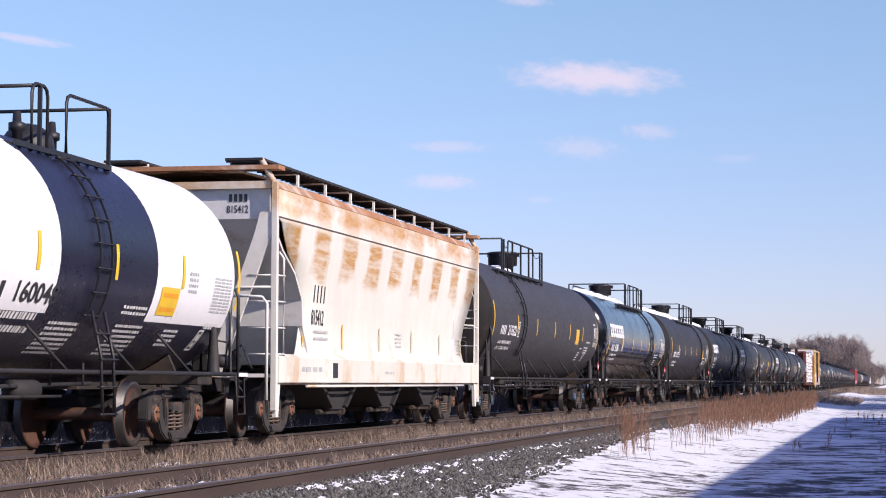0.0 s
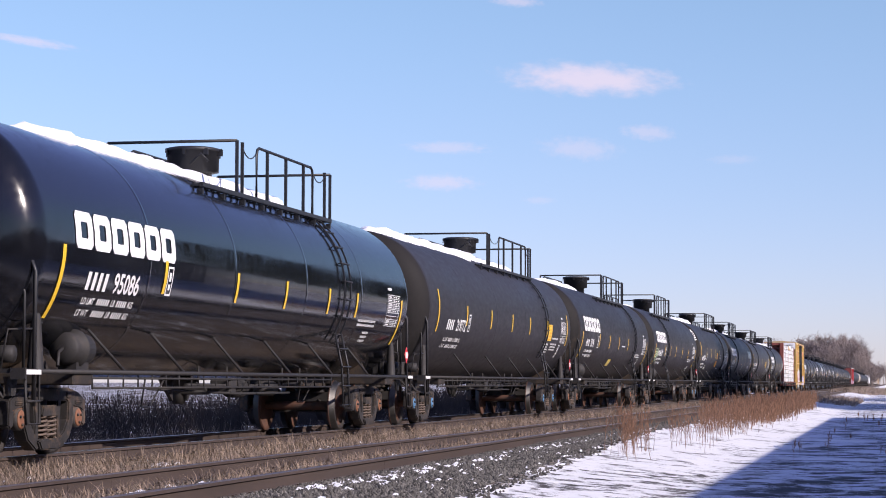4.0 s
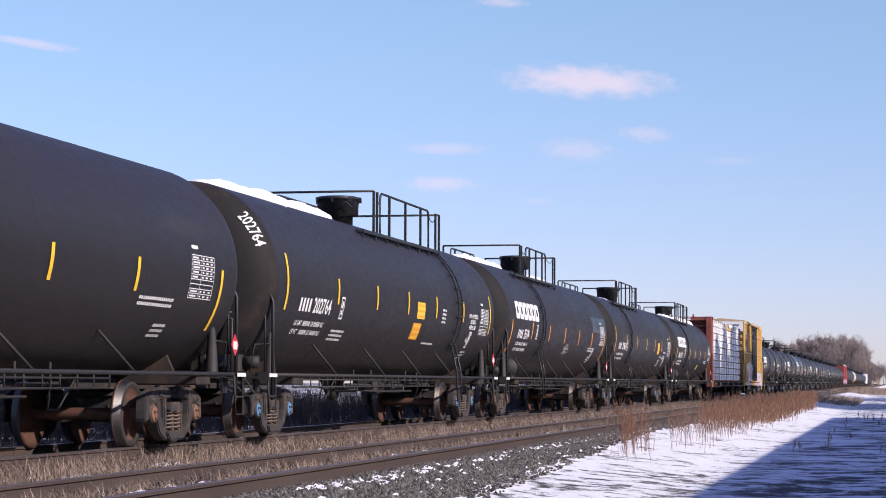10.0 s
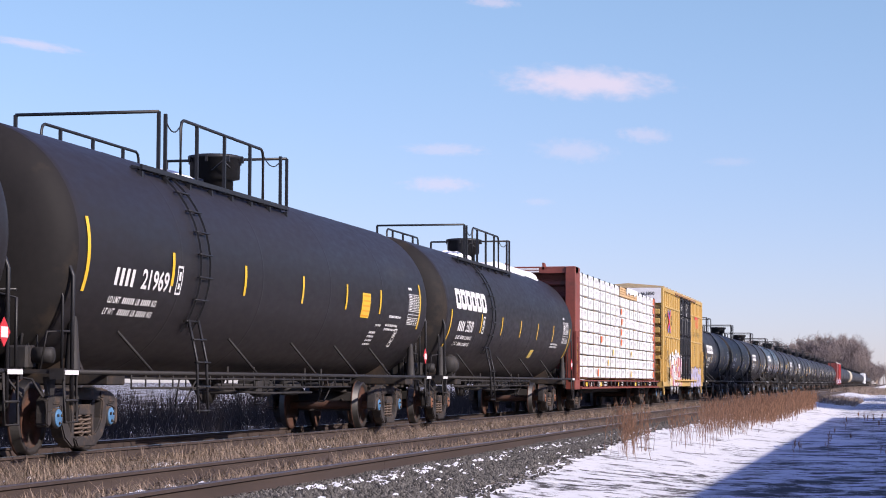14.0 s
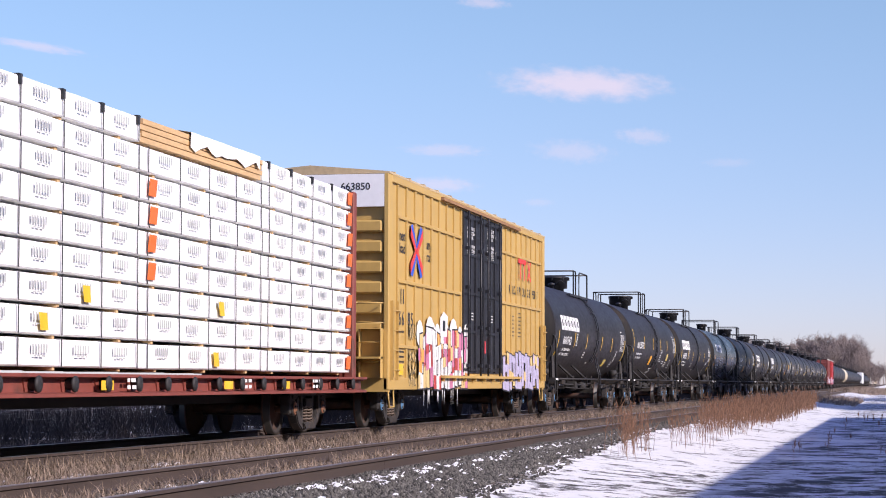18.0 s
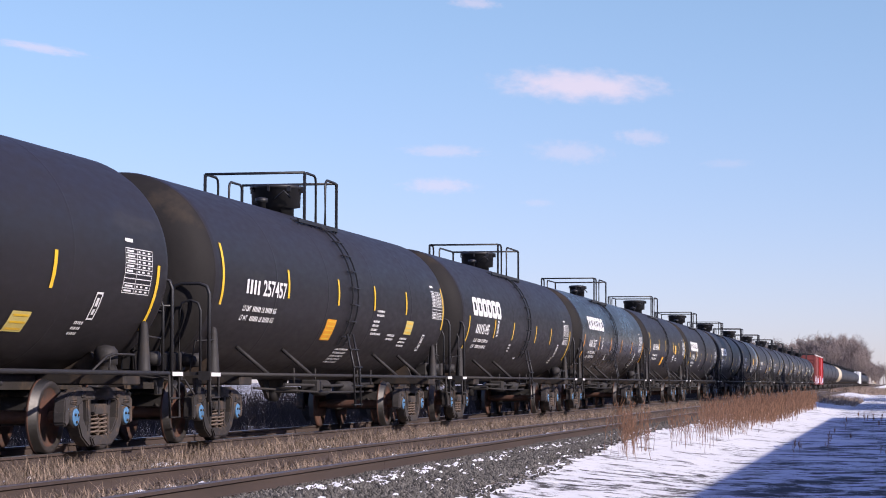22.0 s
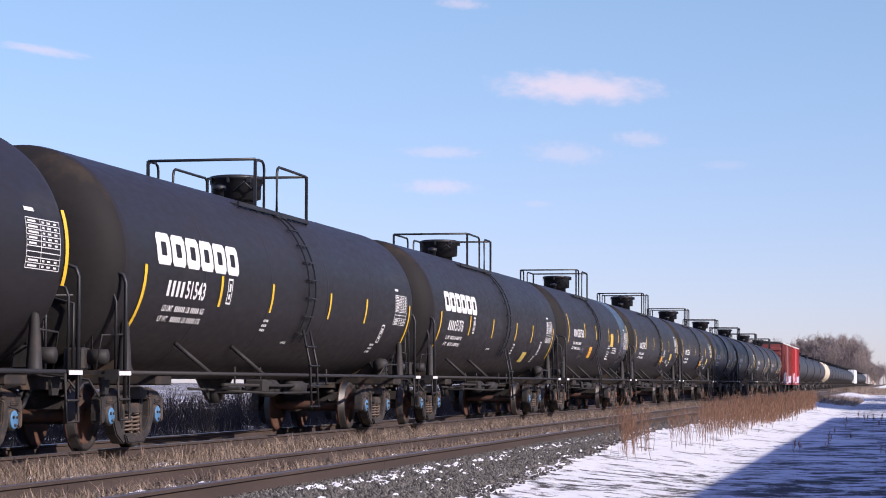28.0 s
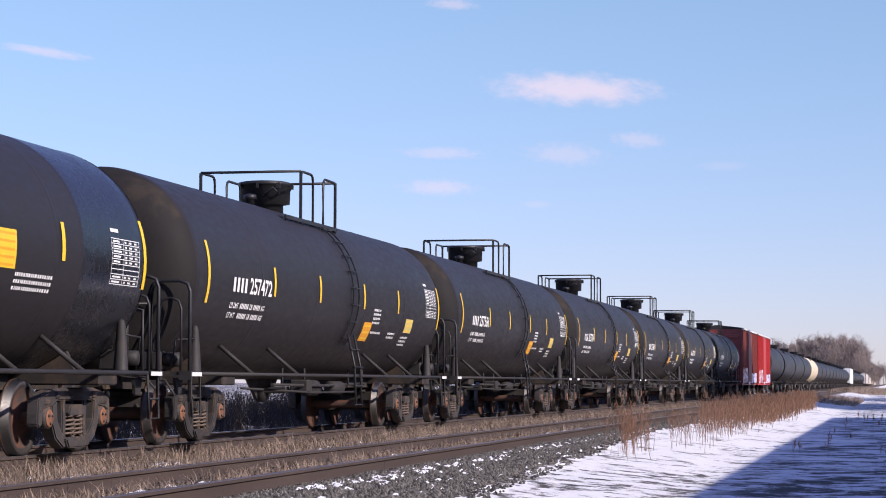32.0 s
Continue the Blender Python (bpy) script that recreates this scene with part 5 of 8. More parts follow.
def hopper_car(j0, j1):
    car, L = car_root("hopper_car", j0, j1, "cream covered hopper car streaked with rust")
    mat = hopper_material()
    Lh = L / 2
    F = -Lh + 0.95                         # plane of the corner posts
    lev = [(1.33, 1.46, 1.45, 0.9), (1.41, 1.42, 1.66, 0.95), (1.6, 1.38, 1.9, 1.0), (1.79, 1.37, 2.02, 1.0), (2.0, 1.38, 2.06, 0.85), (2.25, 1.40, 2.03, 0.7), (2.68, 1.44, 1.68, 0.28), (2.85, 1.46, 1.34, 0.18),
           (3.01, 1.485, 1.0, 0.1), (3.25, 1.515, 0.68, 0.04), (3.48, 1.54, 0.45, 0.0), (3.56, 1.56, 0.12, 0.0), (3.565, 1.55, 0.12, 0.0), (4.02, 1.53, 0.08, 0.0)]
    for s in (-1, 1):
        bm = bmesh.new()
        rows = []
        for z, x, d0, d1 in lev:
            a, b = F + d0, -F - d1
            rows.append([bm.verts.new((s * x, a + (b - a) * k / 12, z)) for k in range(13)])
        for u, v in zip(rows, rows[1:]):
            for k in range(12):
                bm.faces.new((u[k], u[k + 1], v[k + 1], v[k])).smooth = True
        bmesh.ops.recalc_face_normals(bm, faces=bm.faces[:])
        geo = bmesh.ops.extrude_face_region(bm, geom=bm.faces[:])
        for v in geo["geom"]:
            if isinstance(v, bmesh.types.BMVert):
                v.co.x -= s * 0.02
        bmesh.ops.recalc_face_normals(bm, faces=bm.faces[:])
        part("side_sheet", bm, mat, car, "cream side sheet with rust stains")
        bm = bmesh.new()
        pts = [(s * 1.52, 1.36), (s * 1.62, 1.30), (s * 1.62, 0.90), (s * 1.50, 0.86), (s * 1.44, 1.34)]
        profile_y(bm, pts, F + 0.05, -F - 0.05)
        part("side_sill", bm, mat, car)
        bm = bmesh.new()
        box(bm, s * 1.55, s * 1.566, F + 0.12, -F - 0.02, 3.545, 3.568)
        part("roof_seam", bm, M_SEAM, car)
        bm = bmesh.new()
        tube(bm, [(s * 1.64, F + 1.6, 0.84), (s * 1.64, -F - 2.0, 0.84)], 0.025, 6)
        part("sill_pipe", bm, M_CREAM, car)
        # roof slope of this side
        bm = bmesh.new()
        profile_y(bm, [(s * 1.54, 4.02), (s * 1.40, 4.18), (s * 0.95, 4.30), (0, 4.34), (0, 4.30), (s * 0.95, 4.26), (s * 1.38, 4.14), (s * 1.50, 4.0)], F + 0.08, -F - 0.08)
        part("roof_panel", bm, M_HOPRUST, car, "rust-streaked roof panel")
        # running board on brackets
        bm = bmesh.new()
        box(bm, s * 0.72, s * 1.34, F - 0.05, -F + 0.05, 4.45, 4.49)
        for k in range(60):
            y = F + (-2 * F) * k / 59
            box(bm, s * 0.72, s * 1.34, y - 0.012, y + 0.012, 4.42, 4.45)
        part("running_board", bm, M_FRAME, car, "dark steel roof walkway")
        for k in range(10):
            y = F + 0.3 + (-2 * F - 0.6) * k / 9
            bm = bmesh.new()
            box(bm, s * 1.30, s * 1.34, y - 0.03, y + 0.03, 4.13, 4.45)
            box(bm, s * 0.7, s * 1.34, y - 0.03, y + 0.03, 4.41, 4.45)
            part("walkway_bracket", bm, M_CREAM, car)
    for e in (-1, 1):
        # end wall and slope sheet
        bm = bmesh.new()
        out = [(0.12, 4.05), (0.12, 3.52), (0.78, 3.05), (1.52, 2.70), (1.95, 2.28), (2.0, 1.85), (2.5, 1.2)]
        prof = [(F + y, z) for y, z in out] + [(F + y + 0.07, z + 0.02) for y, z in out[::-1]]
        prism(bm, [(e * -y, z) for y, z in prof], -1.44, 1.44)
        part("slope_sheet", bm, M_GREYEND, car, "pale grey slope sheet")
        bm = bmesh.new()
        box(bm, -1.58, 1.58, min(e * -F, e * -F - e * 0.1), max(e * -F, e * -F - e * 0.1), 4.0, 4.12)
        part("end_beam", bm, mat, car)
        bm = bmesh.new()
        box(bm, -1.55, 1.55, min(e * -F, e * -(F + 0.75)), max(e * -F, e * -(F + 0.75)), 0.98, 1.04)
        part("end_platform", bm, M_CREAM, car)
        bm = bmesh.new()
        box(bm, -1.62, 1.62, min(e * (-F + 0.07), e * (-F - 0.3)), max(e * (-F + 0.07), e * (-F - 0.3)), 4.30, 4.37)
        part("roof_end_step", bm, M_HOPRUST, car)
        for s in (-1, 1):
            y = e * -F
            bm = bmesh.new()
            box(bm, s * 1.50, s * 1.60, y - 0.05, y + 0.05, 0.45, 4.10, bevel=0.008)
            part("corner_post", bm, mat, car)
            bm = bmesh.new()
            tube(bm, [(s * 1.55, y, 4.05), (s * 1.30, y, 4.48)], 0.05, 4)
            part("corner_gusset", bm, mat, car)
            bm = bmesh.new()
            yy = sorted((y + e * 0.02, y - e * 0.06))
            profile_y(bm, [(s * 1.52, 3.62), (s * 1.30, 3.62), (s * 1.22, 3.30), (s * 0.42, 1.05), (s * 0.66, 1.05), (s * 1.52, 3.34)], yy[0], yy[1])
            part("end_brace", bm, mat, car)
            bm = bmesh.new()
            tube(bm, [(s * 1.45, y - e * 0.42, 1.1), (s * 1.58, y - e * 0.42, 1.2), (s * 1.58, y - e * 0.42, 2.9), (s * 1.5, y - e * 0.40, 3.0)], 0.022, 6)
            part("grab_rail", bm, M_CREAM, car)
            bm = bmesh.new()
            tube(bm, [(s * 1.52, y + e * 0.03, 2.42), (s * 0.95, y + e * 0.05, 2.42), (s * 0.85, y + e * 0.05, 2.34), (s * 0.85, y + e * 0.05, 1.05)], 0.02, 6)
            part("grab_rail", bm, M_CREAM, car)
            bm = bmesh.new()
            tube(bm, [(s * 1.5, y + e * 0.25, 0.62), (s * 1.5, y + e * 0.25, 2.15), (s * 1.42, y + e * 0.25, 2.25), (s * 1.1, y + e * 0.25, 2.27), (s * 0.9, y + e * 0.12, 2.27)], 0.026, 6)
            part("end_handrail", bm, M_CREAM, car)
            for k in range(4):
                z = 1.35 + 0.42 * k
                bm = bmesh.new()
                tube(bm, [(s * 1.57, y, z), (s * 1.60, y - e * 0.42, z)], 0.014, 6)
                part("ladder_rung", bm, M_CREAM, car)
                bm = bmesh.new()
                tube(bm, [(s * 1.12, y + e * 0.03, z), (s * 1.52, y + e * 0.03, z)], 0.014, 6)
                part("ladder_rung", bm, M_CREAM, car)
            bm = bmesh.new()
            prism(bm, [(y - e * 0.0, 1.0), (y - e * 0.34, 1.0), (y - e * 0.22, 0.35), (y - e * 0.08, 0.35)], s * 1.50, s * 1.56)
            part("sill_step", bm, M_CREAM, car)
        put("coupler", made("coupler", b_coupler), car, Matrix.Diagonal((1, -e, 1, 1)) @ pose(0, -L / 2 + 0.55, 0))
        bm = bmesh.new()
        box(bm, -0.3, 0.3, min(e * Lh - e * 0.5, e * 3.0), max(e * Lh - e * 0.5, e * 3.0), 0.75, 1.0)
        part("centre_sill", bm, M_FRAME, car)
    bm = bmesh.new()
    lathe(bm, [(-0.3, 0.02), (-0.28, 0.14), (0.28, 0.14), (0.3, 0.02)], "x", 12, centre=(0.55, F + 0.45, 1.25))
    part("brake_cylinder", bm, M_FRAME, car)
    bm = bmesh.new()
    box(bm, 0.1, 0.35, F + 0.2, F + 0.5, 1.05, 1.55, bevel=0.02)
    tube(bm, [(0.4, F + 0.3, 1.1), (0.9, F + 0.35, 1.5), (1.1, F + 0.3, 1.1)], 0.02, 6)
    part("brake_valve", bm, M_FRAME, car)
    for k in range(3):                       # discharge bays, coloured dark to paint in the shade under the car
        y = -3.7 + 3.7 * k
        bm = bmesh.new()
        prism(bm, [(y - 1.8, 1.15), (y + 1.8, 1.15), (y + 0.45, 0.42), (y - 0.45, 0.42)], -1.35, 1.35)
        bay = part("discharge_bay", bm, M_DARKIN, car, "discharge bay coloured dark for underbody shade")
        for s in (-1, 1):
            # ribs get a dark colour as well, standing for that underbody shade
            bm = bmesh.new()
            prism(bm, [(y + s * 1.75, 1.12), (y + s * 1.55, 1.12), (y + s * 0.4, 0.48), (y + s * 0.5, 0.44)], 1.35, 1.42)
            part("bay_rib", bm, M_FRAME, bay)
        bm = bmesh.new()
        box(bm, -0.6, 1.3, y - 0.5, y + 0.5, 0.34, 0.42)
        tube(bm, [(1.2, y - 0.75, 0.38), (1.2, y + 0.75, 0.38)], 0.05, 8)
        tube(bm, [(1.2, y + 0.75, 0.38), (1.2, y + 0.9, 0.38)], 0.09, 8)
        part("outlet_gate", bm, M_WEB, bay)
    bm = bmesh.new()
    flat_letters(bm, 4, 0, 0, 0.30, 0)
    m_ = part("owner_mark", bm, M_INK, car, "dark block lettering shapes")
    m_.matrix_basis = pose(1.410, F + 2.8, 2.28, 0, 5, 0)
    put("fleet_number", text_mesh("815412", 0.42, M_INK, None, spread=0.9), car, pose(1.384, F + 2.74, 1.90, 0, 3, 0) @ Matrix.Diagonal((1, 0.70, 0.88, 1)), "dark painted fleet number 815412")
    put("fleet_number", text_mesh("815412", 0.17, M_INK, None), car, pose(0.70, F + 0.112, 3.62, 0, 0, -90) @ Matrix.Diagonal((1, 0.72, 1, 1)), "dark painted fleet number 815412")
    bm = bmesh.new()
    for k in range(4):
        box(bm, 0.74 + 0.085 * k, 0.79 + 0.085 * k, F + 0.108, F + 0.118, 3.80, 3.92)
    part("owner_mark", bm, M_INK, car)
    for k, d in enumerate((2.12, 4.75, 7.55, 10.35, 13.1, 15.3)):
        bm = bmesh.new()
        flat(bm, -0.03, 0.03, 0, 0.92 if k == 0 else 0.45, 0, skew=0.1)
        part("reflector_strip", bm, M_YELLOW, car, "faded yellow strip").matrix_basis = pose(1.425, F + d, 1.50, 0, -4, 0)
    bm = bmesh.new()
    flat_bars(bm, F + 1.4, 1.08, 1.3, 1, 0.1, 0.08, 1.626, 0, 4)
    flat_bars(bm, F + 7.2, 1.06, 0.8, 1, 0.1, 0.05, 1.626, 0, 4)
    part("stencil_text", bm, M_GREYINK, car)
    bm = bmesh.new()
    flat_bars(bm, F + 2.9, 1.76, 0.9, 2, 0.12, 0.05, 1.40, 0, 14)
    flat_bars(bm, F + 9.0, 1.85, 0.5, 4, 0.08, 0.035, 1.40, 0, 8)
    flat_bars(bm, F + 15.0, 1.85, 0.5, 5, 0.08, 0.035, 1.40, 0, 7)
    part("stencil_text", bm, M_GREYINK, car)
    bm = bmesh.new()
    box(bm, 1.62, 1.63, F + 3.35, F + 3.65, 0.98, 1.24)
    part("dark_plate", bm, M_INK, car)
    for y in (-L / 2 + 2.5, L / 2 - 2.5):
        add_truck(car, y, "rust")


# ---------------------------------------------------------------- bulkhead flatcar and its lumber
RIDERS = []                              # things that ride on a car: object, its own place on the car, the car's middle


def b_pack(L, h, seed, torn=False):
    """A paper-wrapped lumber pack with slightly uneven faces and softly crushed edges."""
    bm = bmesh.new()
    rnd = random.Random(seed)
    nx, ny, nz = 3, 10, 3
    w = 1.40
    box(bm, 0, w, 0, L, 0, h, bevel=0.018)
    bmesh.ops.subdivide_edges(bm, edges=[e for e in bm.edges if e.calc_length() > L * 0.7], cuts=ny)
    for v in bm.verts:
        d = noise.noise((v.co.y * 0.8 + seed * 7.3, v.co.z * 2.2, v.co.x))
        v.co.x += 0.018 * d
        v.co.z += 0.012 * noise.noise((v.co.y * 0.6, seed * 3.1, v.co.x))
    return mesh_of("lumber_pack", bm, M_WRAP)


def b_torn(pl, h):
    """The rest of the paper: a crumpled sheet over the middle of the torn pack."""
    bm = bmesh.new()
    rows = []
    for i in range(15):
        y = pl * 0.35 + pl * 0.6 * i / 14
        n = noise.noise((y * 2.1, 3.0, 1.0))
        pts = [(1.43 + 0.03 * n, h * (0.45 + 0.4 * n)), (1.44, h - 0.01), (1.1, h + 0.05 + 0.05 * n), (0.5, h + 0.03), (0.0, h)]
        rows.append([bm.verts.new((x, y, z)) for x, z in pts])
    for u, v in zip(rows, rows[1:]):
        for j in range(4):
            bm.faces.new((u[j], v[j], v[j + 1], u[j + 1])).smooth = True
    return bm


def lumber_car(j0, j1):
    car, L = car_root("bulkhead_flatcar", j0, j1, "oxide red bulkhead flatcar loaded with wrapped lumber")
    mid = (j0 + j1) / 2
    A, B = 40.35 - mid, 62.55 - mid          # ends of the load
    bm = bmesh.new()
    box(bm, -1.52, 1.52, -L / 2 + 0.9, L / 2 - 0.75, 0.93, 1.00)
    part("deck", bm, M_OXIDE, car)
    for s in (-1, 1):
        bm = bmesh.new()
        profile_y(bm, [(s * 1.44, 0.72), (s * 1.60, 0.72), (s * 1.60, 0.76), (s * 1.48, 0.78), (s * 1.48, 0.94), (s * 1.60, 0.96), (s * 1.60, 1.0), (s * 1.44, 1.0)], -L / 2 + 1.0, L / 2 - 0.8)
        part("side_sill", bm, M_OXIDE, car, "oxide red side sill")
    for k in range(20):
        y = A + 0.7 + (B - A - 1.2) * k / 19
        bm = bmesh.new()
        lathe(bm, [(1.48, 0.05), (1.50, 0.075), (1.58, 0.075), (1.59, 0.10), (1.62, 0.10), (1.63, 0.04)], "x", 12, centre=(0, y, 0.875))
        part("strap_winch", bm, M_FRAME, car)
        bm = bmesh.new()
        prism(bm, [(y - 0.2, 0.97), (y + 0.2, 0.97), (y + 0.13, 0.78), (y - 0.13, 0.78)], 1.47, 1.50)
        part("stake_pocket", bm, M_OXIDE, car)
    bm = bmesh.new()
    flat_letters(bm, 3, A + 2.35, 0.79, 0.15, 1.606)
    for y in (A + 5.6, A + 10.2, A + 15.0, A + 19.0):
        flat_bars(bm, y, 0.90, 0.6, 2, 0.09, 0.05, 1.606, 0, 3)
    part("stencil_text", bm, M_WHITE, car)
    lettering("623404", 0.24, M_WHITE, car, 1.606, A + 3.9, 0.79, "white painted fleet number 623404", "fleet_number")
    for y in (A + 1.2, A + 4.6, A + 9.3, A + 14.2, A + 17.2):
        bm = bmesh.new()
        box(bm, 1.60, 1.604, y, y + 0.42, 0.80, 0.92)
        part("reflector_strip", bm, M_YELLOW, car, "yellow reflective strip")
    # bulkheads
    for e, y0 in ((-1, A - 0.98), (1, B + 0.05)):
        bm = bmesh.new()
        box(bm, -1.45, 1.45, y0 + (0.55 if e < 0 else 0.02), y0 + (0.62 if e < 0 else 0.08), 1.0, 4.38)
        bulk = part("bulkhead", bm, M_OXIDE, car, "oxide red end bulkhead")
        for s in (-1, 1):
            bm = bmesh.new()
            box(bm, s * 1.28, s * (1.60 if e < 0 else 1.46), y0, y0 + (0.95 if e < 0 else 0.22), 0.70, 4.50 if e < 0 else 4.42, bevel=0.02)
            part("bulkhead_post", bm, M_OXIDE, bulk)
        for k in range(8):
            z = 1.35 + 0.38 * k
            bm = bmesh.new()
            box(bm, -1.3, 1.3, y0 + (0.36 if e < 0 else 0.08), y0 + (0.56 if e < 0 else 0.2), z - 0.09, z + 0.09, bevel=0.04)
            part("bulkhead_rib", bm, M_OXIDE, bulk)
        bm = bmesh.new()
        box(bm, -(1.6 if e < 0 else 1.45), 1.6 if e < 0 else 1.45, y0 + 0.05, y0 + (0.62 if e < 0 else 0.25), 4.28, 4.50 if e < 0 else 4.42, bevel=0.02)
        part("top_beam", bm, M_OXIDE, bulk)
        for s in (-1, 1):
            bm = bmesh.new()
            y = y0 + 0.05
            prism(bm, [(y, 4.40), (y + 0.3, 4.40), (y + 0.3, 4.58), (y, 4.62)], s * 0.55, s * 0.62)
            part("top_fin", bm, M_OXIDE, bulk)
    yb = A - 0.98 + 0.045
    put("warning_text", text_mesh("CAUTION", 0.17, M_WHITE, None, spread=1.1), car, pose(-1.05, yb, 4.34, 0, 0, -90), "white painted word CAUTION")
    put("fleet_number", text_mesh("623404", 0.25, M_GREYINK, None), car, pose(-0.25, A - 0.98 + 0.35, 3.86, 0, 0, -90), "white painted fleet number 623404")
    bm = bmesh.new()
    for k in range(2):
        box(bm, -0.35, 0.45, yb - 0.004, yb, 4.32 + 0.08 * k, 4.37 + 0.08 * k)
    part("stencil_text", bm, M_WHITE, car)
    bm = bmesh.new()
    box(bm, 1.60, 1.604, A - 0.55, A - 0.44, 1.1, 2.15)
    part("reflector_strip", bm, M_YELLOW, car, "tall yellow reflective strip")
    side_ladder(car, 1.66, A - 0.75, 1.0, 2.5, M_OXIDE, 4)
    for s, yy in ((-1, -L / 2), (1, L / 2)):
        put("coupler", made("coupler", b_coupler), car, Matrix.Diagonal((1, -s, 1, 1)) @ pose(0, -L / 2 + 0.55, 0))
    bm = bmesh.new()
    box(bm, -0.3, 0.3, -L / 2 + 0.6, L / 2 - 0.6, 0.55, 0.93)
    part("centre_sill", bm, M_DARKIN, car)
    for y in (-L / 2 + 3.1, L / 2 - 3.1):
        add_truck(car, y, "rust")
    # the load: nine layers of packs, two abreast
    rows, n = 9, 4
    h = (4.44 - 1.06) / rows
    pl = (B - A) / n
    packs = [b_pack(pl - 0.02, h - 0.045, k) for k in range(6)]
    bm = bmesh.new()
    prof = [(1.43, 0.0), (1.43, h - 0.036), (0.02, h - 0.036), (0.02, h - 0.048), (1.418, h - 0.048), (1.418, 0.0)]
    profile_y(bm, prof, -0.006, 0.006)
    strap = mesh_of("strap", bm, M_STRAP)
    prints = []
    for sd in range(3):
        bm = bmesh.new()
        rnd = random.Random(sd)
        for k in range(4):
            y = 0.25 + 1.29 * (k + 0.5) + rnd.uniform(-0.32, -0.18)
            z = h * rnd.uniform(0.40, 0.50)
            for j in range(6):
                flat(bm, y + 0.082 * j, y + 0.082 * j + 0.042, z, z + 0.10, 1.434)
            flat_bars(bm, y + 0.06, z - 0.045, 0.36, 1, 0.035, 0.016, 1.434, 0, 3, sd + k)
        prints.append(mesh_of("wrap_print", bm, M_GREYINK))
    tag = bmesh.new()
    flat(tag, 0, 0.3, 0.06, h - 0.08, 1.436, skew=0.06)
    tag = mesh_of("mill_tag", tag, M_ORANGE)
    ytag = bmesh.new()
    flat(ytag, 0, 0.24, 0.05, h - 0.12, 1.436, skew=-0.05)
    ytag = mesh_of("mill_tag", ytag, M_YELLOW)
    open_pack = mesh_of("torn_wrap", b_torn(pl, h), M_WRAP)
    bm = bmesh.new()
    box(bm, 0, 0.125, 0.02, pl - 0.06, 0, 0.074, bevel=0.004)
    board = mesh_of("board", bm, M_LUMBER)
    bm = bmesh.new()
    box(bm, 1.30, 1.425, -0.05, 0.05, h - 0.06, h - 0.03)
    box(bm, 1.405, 1.425, -0.05, 0.04, h - 0.15, h - 0.06)
    guard = mesh_of("strap_protector", bm, M_RAILING)
    bm = bmesh.new()
    box(bm, 0.05, 1.36, -0.04, 0.04, -0.042, 0.004)
    stick = mesh_of("sticker", bm, M_LUMBER)
    rnd = random.Random(11)
    for r in range(rows):
        for k in range(n):
            for side in (0, 1):
                top = r == rows - 1
                torn = top and k == 2 and side == 0
                m = Matrix.Translation((0.02 + rnd.uniform(-0.012, 0.012), A + pl * k + 0.01, 1.06 + h * r + 0.02))
                if side:
                    m = Matrix.Rotation(math.pi, 4, "Z") @ Matrix.Translation((0.02, -(A + pl * (k + 1)) + 0.01, 1.06 + h * r + 0.02))
                me = open_pack if torn else packs[rnd.randrange(6)]
                ob = tagged(new("lumber_pack", me), "torn pack of bare sawn boards on the load" if torn else "white paper-wrapped lumber pack with grey print", "lumber pack", "lumber packs on the flatcar")
                ob.matrix_basis = pose(TRAIN_X, mid, 0) @ m
                RIDERS.append((ob, m, mid))
                if torn:
                    for q in range(36):
                        put("board", board, ob, pose(1.27 - 0.15 * (q % 9), 0.03 * ((q * 7) % 5) - 0.05, 0.006 + 0.085 * (q // 9)))
                if not torn:
                    for j in range(5 if side == 0 else 2):
                        put("strap", strap, ob, pose(0, 0.25 + 1.29 * j * (1 if side == 0 else 3), 0))
                    put("wrap_print", prints[rnd.randrange(3)], ob)["kind"] = "stuff"
                if side == 0 and not torn:
                    spots = {(2, 3): 0.2, (2, 4): 0.22, (2, 5): 0.2, (2, 6): 0.22, (2, 8): 0.1, (1, 3): 0.35, (0, 0): 5.1}
                    golds = {(1, 2): 3.5, (1, 1): 2.15, (2, 0): 3.05, (2, 2): 3.3}
                    if k == 3:
                        put("mill_tag", tag, ob, pose(0, pl - 0.42, 0), "orange mill tag")
                    elif (k, r) in spots:
                        put("mill_tag", tag, ob, pose(0, spots[(k, r)], 0), "orange mill tag")
                    elif (k, r) in golds:
                        put("mill_tag", ytag, ob, pose(0, golds[(k, r)], 0), "yellow mill tag")
                    if top:
                        for j in range(5):
                            put("strap_protector", guard, ob, pose(0, 0.25 + 1.29 * j, 0), "black edge protector under a strap")
                    for j in range(3):
                        put("sticker", stick, ob, pose(0, 0.6 + 2.1 * j + 0.2 * rnd.random(), 0), "bare wood spacer under the pack")


# ---------------------------------------------------------------- mustard boxcar
PINK, LILAC, GWHITE, GBLACK, GORANGE, GRED, GYELLOW = (material(n_, c_, 0.45, vary=0.12, scale=3, fine=30) for n_, c_ in (
    ("pink_spray_paint", (0.62, 0.20, 0.34)), ("lilac_spray_paint", (0.47, 0.43, 0.60)), ("white_spray_paint", (0.76, 0.75, 0.74)),
    ("black_spray_paint", (0.015, 0.015, 0.02)), ("orange_spray_paint", (0.80, 0.36, 0.08)), ("red_spray_paint", (0.50, 0.06, 0.05)), ("pale_yellow_spray_paint", (0.72, 0.52, 0.22))))
